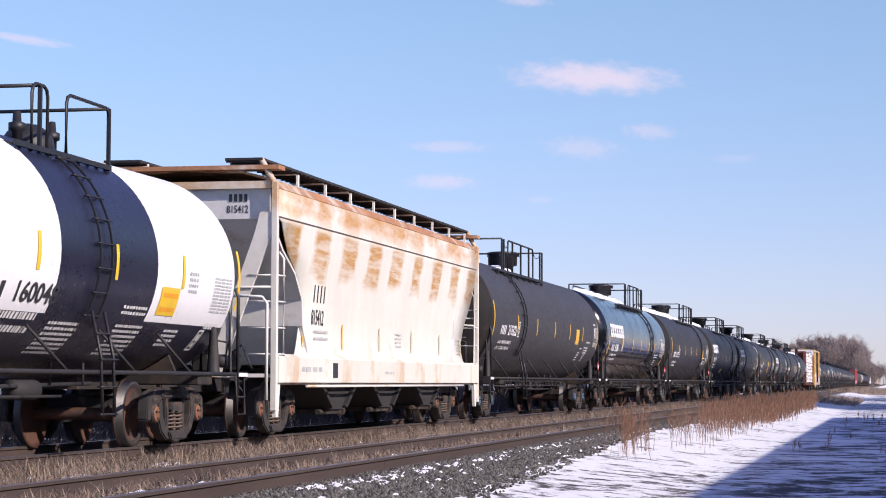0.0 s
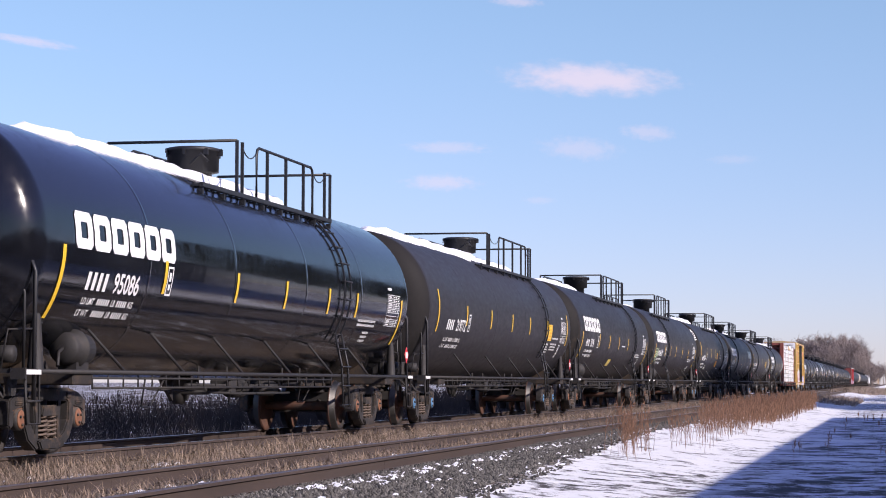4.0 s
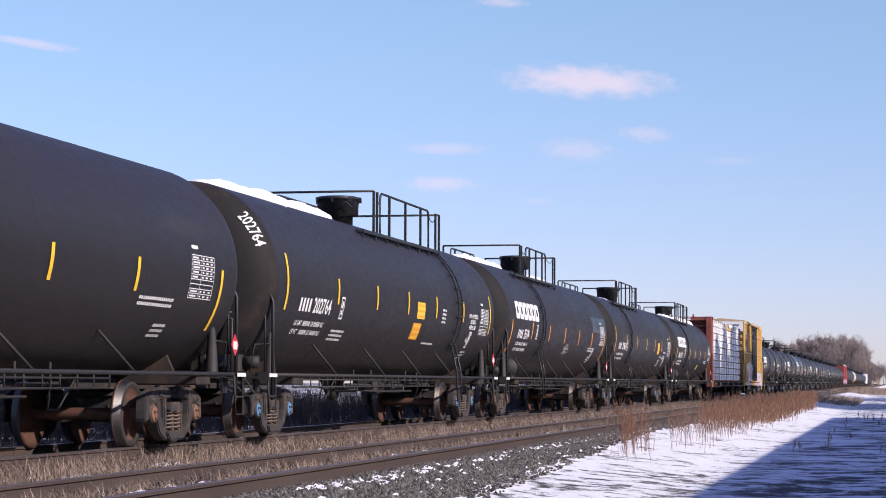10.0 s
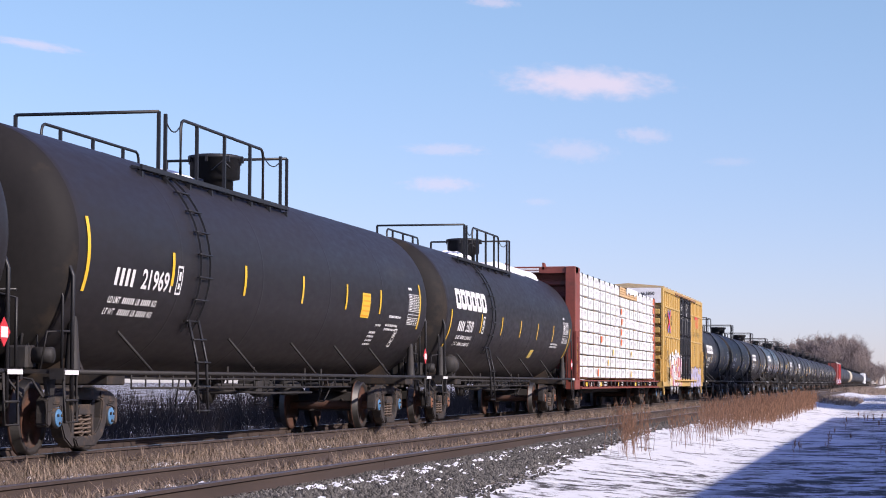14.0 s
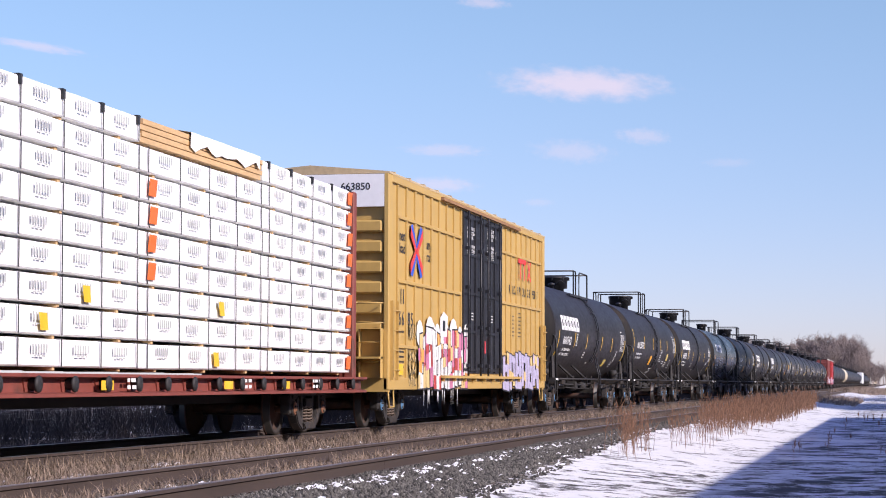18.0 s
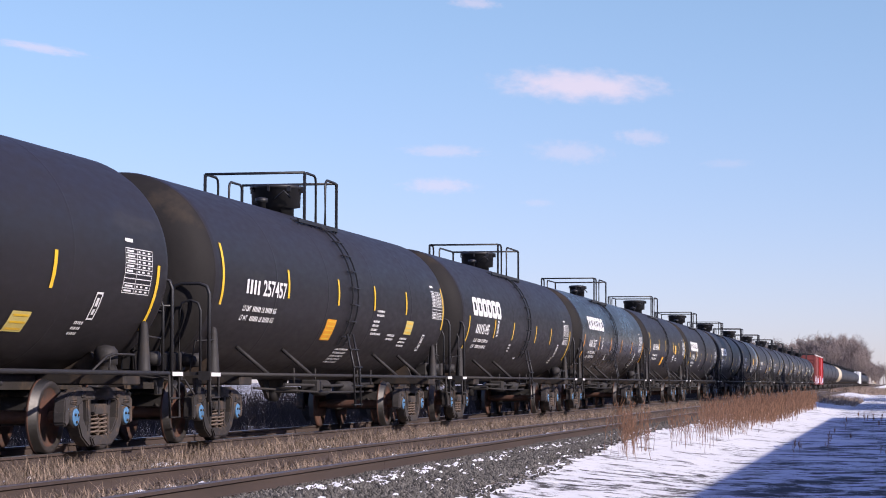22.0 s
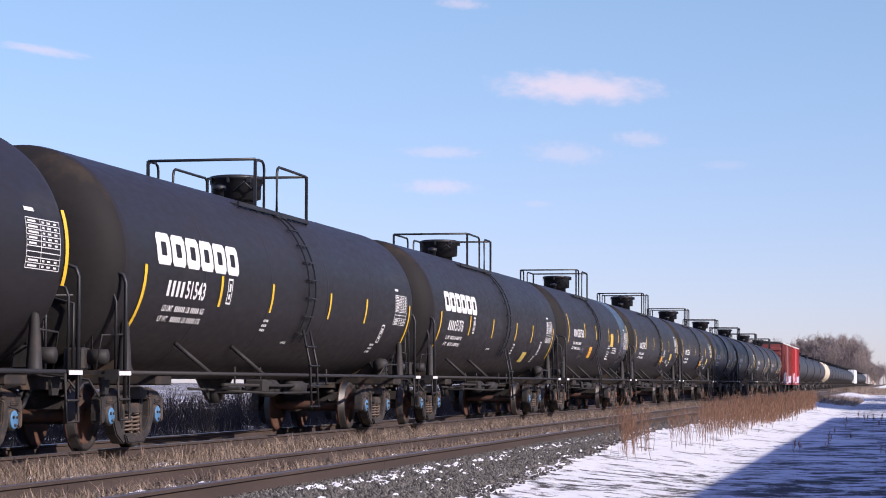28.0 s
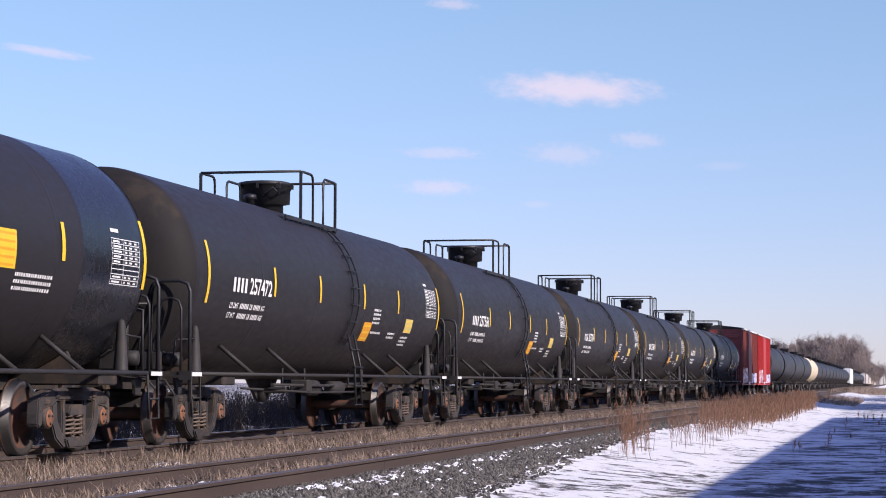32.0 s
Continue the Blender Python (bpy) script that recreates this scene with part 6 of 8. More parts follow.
M_LOGOB = material("blue_sign_paint", (0.03, 0.09, 0.50), 0.5, vary=0.1)
M_LOGOR = material("red_sign_paint", (0.70, 0.05, 0.04), 0.5, vary=0.1)


def spray(bm, pts, r, x, mi):
    """One stroke of spray paint: a ribbon with round ends through the points (y, z)."""
    left, right = [], []
    for i, p in enumerate(pts):
        q0, q1 = pts[max(i - 1, 0)], pts[min(i + 1, len(pts) - 1)]
        d = Vector((q1[0] - q0[0], q1[1] - q0[1])).normalized()
        left.append((p[0] - d.y * r, p[1] + d.x * r))
        right.append((p[0] + d.y * r, p[1] - d.x * r))
    for i in range(len(pts) - 1):
        poly(bm, [left[i], left[i + 1], right[i + 1], right[i]], x, mi)
    for p in (pts[0], pts[-1]):
        poly(bm, [(p[0] + r * math.cos(k * math.tau / 10), p[1] + r * math.sin(k * math.tau / 10)) for k in range(10)], x + 0.0002, mi)


def graffito(bm, y0, y1, z0, z1, x, cols, outline, seed, n, halo=None):
    """A row of tall blocky interlocking shapes: pale cloud behind, dark edges, fills in upright panels and bands, thin lines on top."""
    rnd = random.Random(seed)
    w, h = (y1 - y0) / n, z1 - z0
    if halo is not None:
        for k in range(n * 3):
            c, q = y0 + (y1 - y0) * (k + 0.5) / (n * 3), rnd.uniform(0.25, 0.42)
            zz = rnd.choice((z0 + h * 0.3, z0 + h * 0.6, z1 - h * 0.12))
            poly(bm, [(c + q * 1.1 * math.cos(a * math.tau / 12), max(0.77, zz + q * math.sin(a * math.tau / 12))) for a in range(12)], x - 0.002 + 0.0001 * (k % 9), halo)
    for k in range(n):
        c, lean = y0 + w * (k + 0.5), rnd.uniform(-0.12, 0.12) * h
        bars = []                                   # (bottom left, bottom right, top right, top left)
        for s in (-1, 1):
            b0, t0, q = c + s * w * rnd.uniform(0.26, 0.36), c + lean + s * w * rnd.uniform(0.22, 0.36), w * rnd.uniform(0.16, 0.22)
            zb, zt = z0 + h * rnd.uniform(0.0, 0.10), z1 - h * rnd.uniform(0.0, 0.14)
            bars.append(((b0 - q, zb), (b0 + q, zb + rnd.uniform(-0.05, 0.05)), (t0 + q, zt), (t0 - q, zt + rnd.uniform(-0.06, 0.06))))
        for zz in ((0.86, 0.42) if k % 2 else (0.12, 0.55, 0.9))[:2]:
            q, zc = h * rnd.uniform(0.08, 0.13), z0 + h * zz
            d = rnd.uniform(-0.15, 0.15)
            bars.append(((c - 0.5 * w, zc - q), (c + 0.52 * w, zc - q + d), (c + 0.5 * w, zc + q + d), (c - 0.52 * w, zc + q)))
        lift = 0.0020 * (k % 3)
        for j, p in enumerate(bars):
            mid = (sum(v[0] for v in p) / 4, sum(v[1] for v in p) / 4)
            grow = [(v[0] + (0.035 if v[0] > mid[0] else -0.035), v[1] + (0.035 if v[1] > mid[1] else -0.035)) for v in p]
            poly(bm, grow, x + lift + 0.0001 * j, outline)
        for j, p in enumerate(bars):
            cut = [rnd.uniform(0.25, 0.45), rnd.uniform(0.6, 0.8)]
            last = 0.0
            for u in cut + [1.0]:
                at = lambda t, a, b: (a[0] + (b[0] - a[0]) * t, a[1] + (b[1] - a[1]) * t)
                if j < 2:
                    quad = [at(last, p[0], p[3]), at(last, p[1], p[2]), at(u, p[1], p[2]), at(u, p[0], p[3])]
                else:
                    quad = [at(last, p[0], p[1]), at(u, p[0], p[1]), at(u, p[3], p[2]), at(last, p[3], p[2])]
                poly(bm, quad, x + lift + 0.0006 + 0.0001 * j, cols[rnd.randrange(len(cols))])
                last = u
            a0, b0 = at(0.35, p[0], p[1]), at(0.35, p[3], p[2])
            spray(bm, [at(t / 4, a0, b0) for t in range(1, 4)], 0.010, x + lift + 0.0012 + 0.0001 * j, outline)


def box_car(j0, j1):
    car, L = car_root("boxcar", j0, j1, "mustard yellow boxcar with black plug doors and graffiti")
    S, E = 64.80 - (j0 + j1) / 2, 83.55 - (j0 + j1) / 2     # ends of the body
    o = 62.97 - (j0 + j1) / 2
    X = 1.54
    bm = bmesh.new()
    box(bm, -X, X, S + 0.12, E - 0.12, 0.98, 4.86)
    body = part("body", bm, M_BOX, car)
    d0, dm, d1 = o + 9.05, o + 11.45, o + 13.9
    for s in (-1, 1):
        # corner posts, chords and sills
        for y in (S, E - 0.32):
            bm = bmesh.new()
            box(bm, s * (X - 0.04), s * (X + 0.05), y, y + 0.32, 0.76, 4.98, bevel=0.008)
            part("corner_post", bm, M_BOX, car)
        bm = bmesh.new()
        box(bm, s * (X - 0.02), s * (X + 0.055), S + 0.3, E - 0.3, 4.84, 4.99, bevel=0.008)
        part("top_chord", bm, M_BOX, car)
        bm = bmesh.new()
        box(bm, s * (X - 0.03), s * (X + 0.035), S + 0.3, E - 0.3, 0.76, 1.0, bevel=0.008)
        part("side_sill", bm, M_BOX, car)
        for a, b, n in ((S + 0.9, d0 - 0.05, 8), (d1 + 0.05, E - 0.55, 8)):
            for k in range(n + 1):
                y = a + (b - a) * k / n
                bm = bmesh.new()
                prism(bm, [(y - 0.06, 1.0), (y + 0.06, 1.0), (y + 0.06, 4.84), (y - 0.06, 4.84)], s * (X - 0.01), s * (X + 0.035))
                part("side_post", bm, M_BOX, car)
            for z in (4.20, 2.92, 1.62):
                bm = bmesh.new()
                box(bm, s * (X - 0.01), s * (X + 0.048), a, b, z - 0.035, z + 0.035, bevel=0.006)
                part("side_rib", bm, M_BOX, car)
        # plug doors
        for a, b in ((d0, dm - 0.02), (dm + 0.02, d1)):
            bm = bmesh.new()
            box(bm, s * (X - 0.05), s * (X + 0.03), a, b, 1.12, 4.84)
            door = part("door", bm, M_DOOR, car, "black plug door")
            for k in range(5):
                z = 1.2 + (4.74 - 1.2) * k / 4
                bm = bmesh.new()
                box(bm, s * (X + 0.02), s * (X + 0.06), a + 0.05, b - 0.05, z - 0.03, z + 0.03)
                part("door_rib", bm, M_DOOR, door)
            for y in (a + 0.05, (a + b) / 2 - 0.3, (a + b) / 2 + 0.3, b - 0.05):
                bm = bmesh.new()
                box(bm, s * (X + 0.02), s * (X + 0.07), y - 0.03, y + 0.03, 1.14, 4.82)
                part("door_stile", bm, M_DOOR, door)
            for y in (a + 0.45, b - 0.45):
                bm = bmesh.new()
                tube(bm, [(s * (X + 0.1), y, 1.06), (s * (X + 0.1), y, 4.86)], 0.025, 6)
                for z in (1.3, 2.2, 3.1, 4.0, 4.7):
                    box(bm, s * (X + 0.04), s * (X + 0.13), y - 0.05, y + 0.05, z - 0.04, z + 0.04)
                part("lock_rod", bm, M_DOOR, door)
            bm = bmesh.new()
            flat_bars(bm, a + 0.9, 2.5, 0.45, 3, 0.07, 0.03, X + 0.036, 0, 7, 9)
            flat(bm, a + 0.85, a + 0.98, 1.62, 1.95, X + 0.036)
            flat(bm, a + 1.5, a + 1.6, 1.45, 1.75, X + 0.036)
            if s > 0:
                part("stencil_text", bm, M_WHITE, door)
                rows = (("CLOSE THIS DOOR", "BEFORE CLOSING", "MAIN DOOR", "", "CIERRE ESTA PUERTA", "ANTES DE CERRAR", "LA PUERTA PRINCIPAL") if a == d0 else
                        ("CLOSE AND LOCK", "BOTH DOORS BEFORE", "MOVING CAR", "", "CIERRE Y PONGA", "EL SEGURO EN AMBAS", "PUERTAS ANTES DE", "MOVER EL CARRO"))
                for k, words in enumerate(rows):
                    if words:
                        lettering(words, 0.115, M_WHITE, door, X + 0.036, a + 0.60, (4.44 if a == d0 else 4.55) - 0.102 * k, "white painted words " + words)
            else:
                bm.free()
            bm = bmesh.new()
            flat(bm, a + 0.3, a + 0.46, 1.6, 1.9, X + 0.036)
            if s > 0:
                part("red_decal", bm, M_RED, door)
            else:
                bm.free()
        bm = bmesh.new()
        box(bm, s * (X + 0.02), s * (X + 0.12), d0 - 2.4, d1 + 2.4, 4.86, 4.93)
        part("door_track", bm, M_BOXRUST, car, "rusty door track")
        bm = bmesh.new()
        box(bm, s * (X + 0.02), s * (X + 0.16), d0 - 2.4, d1 + 2.4, 1.0, 1.06)
        for k in range(9):
            y = d0 - 2.3 + (d1 - d0 + 4.6) * k / 8
            box(bm, s * (X + 0.02), s * (X + 0.13), y - 0.03, y + 0.03, 0.93, 1.0)
        part("door_track", bm, M_BOX, car)
    # roof
    bm = bmesh.new()
    profile_y(bm, [(-1.60, 4.98), (-1.60, 5.02), (0, 5.16), (1.60, 5.02), (1.60, 4.98)], S + 0.02, E - 0.02)
    part("roof", bm, M_ROOFY, car, "dusty yellow-grey roof sheet")
    for k in range(14):
        y = S + 0.6 + (E - S - 1.2) * k / 13
        bm = bmesh.new()
        profile_y(bm, [(-1.58, 5.02), (-1.58, 5.06), (0, 5.20), (1.58, 5.06), (1.58, 5.02), (0, 5.15)], y - 0.05, y + 0.05)
        part("roof_rib", bm, M_ROOFY, car)
    # ends with pressed ribs
    for e, y in ((-1, S), (1, E)):
        bm = bmesh.new()
        box(bm, -1.5, 1.5, min(y, y - e * 0.13), max(y, y - e * 0.13), 4.33, 4.97)
        part("end_panel", bm, M_WHITECAR, car, "white upper end panel")
        for k in range(8):
            z = 1.15 + 0.40 * k
            bm = bmesh.new()
            ya, yb = y - e * 0.12, y - e * 0.005
            box(bm, -1.46, 1.46, min(ya, yb), max(ya, yb), z - 0.12, z + 0.12, bevel=0.035)
            part("end_rib", bm, M_BOX, car)
        bm = bmesh.new()
        box(bm, -1.56, 1.56, min(y, y - e * 0.3), max(y, y - e * 0.3), 0.72, 0.98)
        part("end_sill", bm, M_BOX, car)
        bm = bmesh.new()
        box(bm, -1.5, 1.5, min(y, y + e * 0.4), max(y, y + e * 0.4), 1.36, 1.40)
        part("crossover_platform", bm, M_BOX, car)
        for s in (-1, 1):
            bm = bmesh.new()
            box(bm, s * 1.05, s * 1.50, min(y, y + e * 0.22), max(y, y + e * 0.22), 0.98, 1.95, bevel=0.01)
            bmesh.ops.delete(bm, geom=[f for f in bm.faces if abs(f.normal.y) > 0.9 and f.calc_center_median().y * e > y * e + 0.1], context="FACES_ONLY")
            part("ladder_frame", bm, M_BOX, car)
            for k in range(4):
                bm = bmesh.new()
                z = 1.3 + 0.38 * k
                tube(bm, [(s * 1.0, y + e * 0.05, z), (s * 1.0, y + e * 0.16, z), (s * 1.5, y + e * 0.16, z), (s * 1.5, y + e * 0.05, z)], 0.014, 6)
                part("ladder_rung", bm, M_BOX, car)
        put("coupler", made("coupler", b_coupler), car, Matrix.Diagonal((1, -e, 1, 1)) @ pose(0, -L / 2 + 0.55, 0))
        side_ladder(car, X + 0.14, y - e * 0.42, 0.95, 2.5, M_BOX, 4)
        bm = bmesh.new()
        yy = y - e * 0.42
        tube(bm, [(X, yy - 0.2, 0.76), (X + 0.02, yy - 0.2, 0.42), (X + 0.02, yy + 0.2, 0.42), (X, yy + 0.2, 0.76)], 0.02, 6)
        part("sill_step", bm, M_BOX, car)
    tube_bm = bmesh.new()
    tube(tube_bm, [(1.0, S - 0.1, 2.45), (0.2, S - 0.12, 2.35), (-0.8, S - 0.1, 2.45)], 0.02, 6)
    part("brake_rod", tube_bm, M_BOX, car)
    # signs
    x = X + 0.006
    bm = bmesh.new()
    cy, cz, w, h = o + 4.35, 3.60, 0.55, 0.50
    for s in (-1, 1):
        poly(bm, [(cy - s * w, cz - h), (cy - s * w + 0.2, cz - h - 0.04), (cy + s * w, cz + h), (cy + s * w - 0.2, cz + h + 0.04)] if s > 0 else
             [(cy + w, cz - h), (cy + w - 0.2, cz - h - 0.04), (cy - w, cz + h), (cy - w + 0.2, cz + h + 0.04)], x + 0.034 + 0.001 * s, 0)
    for s in (-1, 1):
        poly(bm, [(cy - s * (w + 0.02), cz - h + 0.22), (cy - s * w, cz - h + 0.02), (cy + 0.05 * s, cz), (cy - 0.08 * s, cz + 0.05)], x + 0.037, 1)
        poly(bm, [(cy + s * (w + 0.02), cz + h - 0.22), (cy + s * w, cz + h - 0.02), (cy - 0.05 * s, cz), (cy + 0.08 * s, cz - 0.05)], x + 0.038, 1)
    part("sign_emblem", bm, [M_LOGOB, M_LOGOR], car, "blue and red crossed emblem")
    for words, yy, zz in (("next", 2.95, 3.75), ("load", 2.95, 3.50), ("any", 5.45, 3.72), ("road", 5.45, 3.46)):
        lettering(words, 0.30, M_INK, car, x + 0.001, o + yy, zz, "dark painted word " + words)
    lettering("663850", 0.40, M_INK, car, x + 0.002, o + 2.9, 2.05, "dark painted fleet number 663850", "fleet_number", 1.35)
    bm = bmesh.new()
    flat_letters(bm, 4, o + 2.85, 2.48, 0.30, x + 0.002)
    part("owner_mark", bm, M_INK, car)
    bm = bmesh.new()
    poly(bm, [(o + 16.35, 4.04), (o + 17.55, 4.04), (o + 17.55, 4.16), (o + 16.35, 4.16)], x + 0.044)
    for yy in (16.62, 17.22):
        flat(bm, o + yy, o + yy + 0.13, 3.62, 4.04, x + 0.044)
    poly(bm, [(o + 17.7, 3.62), (o + 17.84, 3.62), (o + 18.3, 4.14), (o + 18.16, 4.14)], x + 0.044)
    poly(bm, [(o + 18.16, 3.62), (o + 18.30, 3.62), (o + 17.84, 4.14), (o + 17.70, 4.14)], x + 0.0445)
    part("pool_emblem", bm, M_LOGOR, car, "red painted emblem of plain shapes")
    lettering("RAILCAR POOLING EXPERTS", 0.31, M_INK, car, x + 0.002, o + 15.2, 3.20, "dark painted words RAILCAR POOLING EXPERTS", spread=1.12)
    bm = bmesh.new()
    for y, z, rows in ((2.9, 1.9, 1), (2.9, 1.5, 4), (16.6, 2.7, 7), (15.4, 2.6, 6)):
        flat_bars(bm, o + y, z, 0.5, rows, 0.10, 0.035, x + 0.002, 0, 6, rows)
    part("stencil_text", bm, M_INK, car)
    for yy, zz in ((2.75, 1.05), (19.2, 1.3)):
        bm = bmesh.new()
        flat(bm, o + yy, o + yy + 0.42, zz, zz + 0.22, x + 0.036)
        part("notice_panel", bm, M_YELLOW, car, "yellow notice panel")
    put("fleet_number", text_mesh("663850", 0.20, M_INK, None), car, pose(0.62, S - 0.006, 4.66, 0, 0, -90), "dark painted fleet number 663850")
    bm = bmesh.new()
    for k in range(4):
        box(bm, -0.45 + 0.19 * k, -0.34 + 0.19 * k, S - 0.006, S - 0.002, 4.66, 4.80)
    part("owner_mark", bm, M_INK, car)
    # graffiti across the lower panels and ribs
    bm = bmesh.new()
    graffito(bm, o + 4.5, o + 9.6, 0.76, 2.08, X + 0.054, [1, 0, 1, 0, 1, 3, 4, 5], 2, 21, 7, 1)
    poly(bm, [(o + 6.6, 1.9), (o + 7.3, 1.9), (o + 7.4, 2.35), (o + 6.95, 2.45), (o + 6.6, 2.3)], X + 0.058, 1)
    poly(bm, [(o + 6.85, 2.02), (o + 7.12, 2.02), (o + 7.12, 2.25), (o + 6.85, 2.25)], X + 0.061, 2)
    part("graffiti", bm, [PINK, GWHITE, GBLACK, GORANGE, GRED, GYELLOW], car, "pink, white and orange graffiti lettering shapes")
    bm = bmesh.new()
    graffito(bm, o + 14.1, o + 19.5, 0.74, 1.70, X + 0.054, [0] * 12 + [2], 1, 33, 6)
    part("graffiti", bm, [LILAC, GBLACK, GYELLOW], car, "lilac graffiti lettering shapes")
    bm = bmesh.new()
    rnd = random.Random(9)
    for y, z, q, n in ((3.75, 1.82, 0.28, 3), (3.75, 1.36, 0.20, 4), (3.72, 1.12, 0.20, 4), (3.70, 0.88, 0.20, 4)):
        for k in range(n):
            c = o + y + q * 0.8 * k
            pts = [(c + rnd.uniform(0, 0.6) * q, z + q * (0.0, 0.5, 1.0, 0.6, 0.1)[j] + rnd.uniform(-0.03, 0.03)) for j in range(5)]
            spray(bm, pts, 0.042, X + 0.039 + 0.0002 * k, 1)
            spray(bm, pts, 0.020, X + 0.0405 + 0.0002 * k, 0)
    part("graffiti", bm, [GYELLOW, GBLACK], car, "small cream and black tag shapes")
    bm = bmesh.new()
    for k in range(14):
        rnd = random.Random(k)
        y = o + 4.6 + 4.2 * rnd.random()
        lathe(bm, [(0.76 - rnd.uniform(0.12, 0.4), 0.003), (0.76, 0.009)], "z", 5, centre=(X + 0.02, y, 0))
    ice = part("icicles", bm, M_SNOW, car)
    ice["kind"] = "stuff"
    bm = bmesh.new()
    box(bm, -0.3, 0.3, -L / 2 + 0.6, L / 2 - 0.6, 0.6, 0.98)
    part("centre_sill", bm, M_DARKIN, car)
    for y in (-L / 2 + 3.15, L / 2 - 3.15):
        add_truck(car, y, "blue")


def plain_box_car(j0, j1, paint, label):
    """An older ribbed boxcar with one sliding door."""
    car, L = car_root("boxcar", j0, j1, label)
    a, b, X = -L / 2 + 0.85, L / 2 - 0.85, 1.52
    bm = bmesh.new()
    box(bm, -X, X, a, b, 0.95, 4.45)
    part("body", bm, paint, car)
    bm = bmesh.new()
    profile_y(bm, [(-1.58, 4.42), (-1.58, 4.5), (0, 4.68), (1.58, 4.5), (1.58, 4.42)], a - 0.03, b + 0.03)
    part("roof", bm, M_FRAME, car, "dark roof sheet")
    for k in range(15):
        y = a + (b - a) * k / 14
        if abs(y) < 1.3:
            continue
        bm = bmesh.new()
        box(bm, X - 0.01, X + 0.06, y - 0.05, y + 0.05, 0.85, 4.42)
        part("side_post", bm, paint, car)
    bm = bmesh.new()
    box(bm, X, X + 0.09, -1.5, 1.5, 1.0, 4.3, bevel=0.02)
    part("door", bm, paint, car)
    bm = bmesh.new()
    box(bm, -X, X + 0.02, a + 0.1, b - 0.1, 0.78, 0.95)
    part("side_sill", bm, paint, car)
    for k in range(7):
        bm = bmesh.new()
        z = 1.3 + 0.44 * k
        box(bm, -1.4, 1.4, a - 0.1, a + 0.02, z - 0.13, z + 0.13, bevel=0.04)
        part("end_rib", bm, paint, car)
    bm = bmesh.new()
    graffito(bm, a + 0.8, a + 5.5, 0.95, 1.9, X + 0.075, [0, 1, 2], 2, 5, 9)
    part("graffiti", bm, [GWHITE, LILAC, paint], car, "white spray-painted shapes")
    bm = bmesh.new()
    graffito(bm, a + 6.0, b - 0.8, 0.95, 1.6, X + 0.075, [0, 1, 1], 1, 8, 6)
    part("graffiti", bm, [GWHITE, LILAC], car, "white spray-painted shapes")
    for s in (-1, 1):
        bm = bmesh.new()
        box(bm, s * 1.57, s * 1.62, a, b, 4.40, 4.50, bevel=0.01)
        part("roof_edge", bm, M_GREYEND, car, "pale worn roof edge")
    side_ladder(car, X + 0.12, a + 0.4, 0.9, 3.9, paint, 7)
    for y in (-L / 2 + 2.6, L / 2 - 2.6):
        add_truck(car, y, "rust", False)
    for e in (-1, 1):
        put("coupler", made("coupler", b_coupler), car, Matrix.Diagonal((1, -e, 1, 1)) @ pose(0, -L / 2 + 0.55, 0))


def far_hopper(j0, j1, mat, label):
    """A covered hopper far back: ribbed sides, sloping ends, roof walk."""
    car, L = car_root("hopper_car", j0, j1, label)
    a = -L / 2 + 0.9
    bm = bmesh.new()
    prism(bm, [(a, 3.3), (a, 4.3), (-a, 4.3), (-a, 3.3), (-a - 2.6, 1.2), (a + 2.6, 1.2)], -1.55, 1.55)
    part("body", bm, mat, car)
    for k in range(9):
        y = a + (-2 * a) * k / 8
        bm = bmesh.new()
        box(bm, 1.54, 1.6, y - 0.06, y + 0.06, 1.0, 4.3)
        part("side_post", bm, mat, car)
    bm = bmesh.new()
    box(bm, -1.6, 1.6, a, -a, 0.9, 1.2)
    part("side_sill", bm, mat, car)
    bm = bmesh.new()
    box(bm, -0.4, 0.4, a, -a, 4.4, 4.46)
    box(bm, -0.3, 0.3, a, -a, 4.3, 4.4)
    part("running_board", bm, M_FRAME, car)
    for y in (-L / 2 + 2.6, L / 2 - 2.6):
        add_truck(car, y, "rust", False)


# ---------------------------------------------------------------- loose ground cover
def cover(name, verts, faces, mat, label, category, smooth=False):
    me = bpy.data.meshes.new(name)
    me.from_pydata(verts, [], faces)
    me.materials.append(mat)
    ob = put(name, me)
    return tagged(ob, label, category, kind="stuff")


def far_spread(rng_, n, y0, y1, power=1.0):
    """Depths that are thicker near the camera."""
    u = rng_.random(n)
    return y0 * (y1 / y0) ** (u ** power)


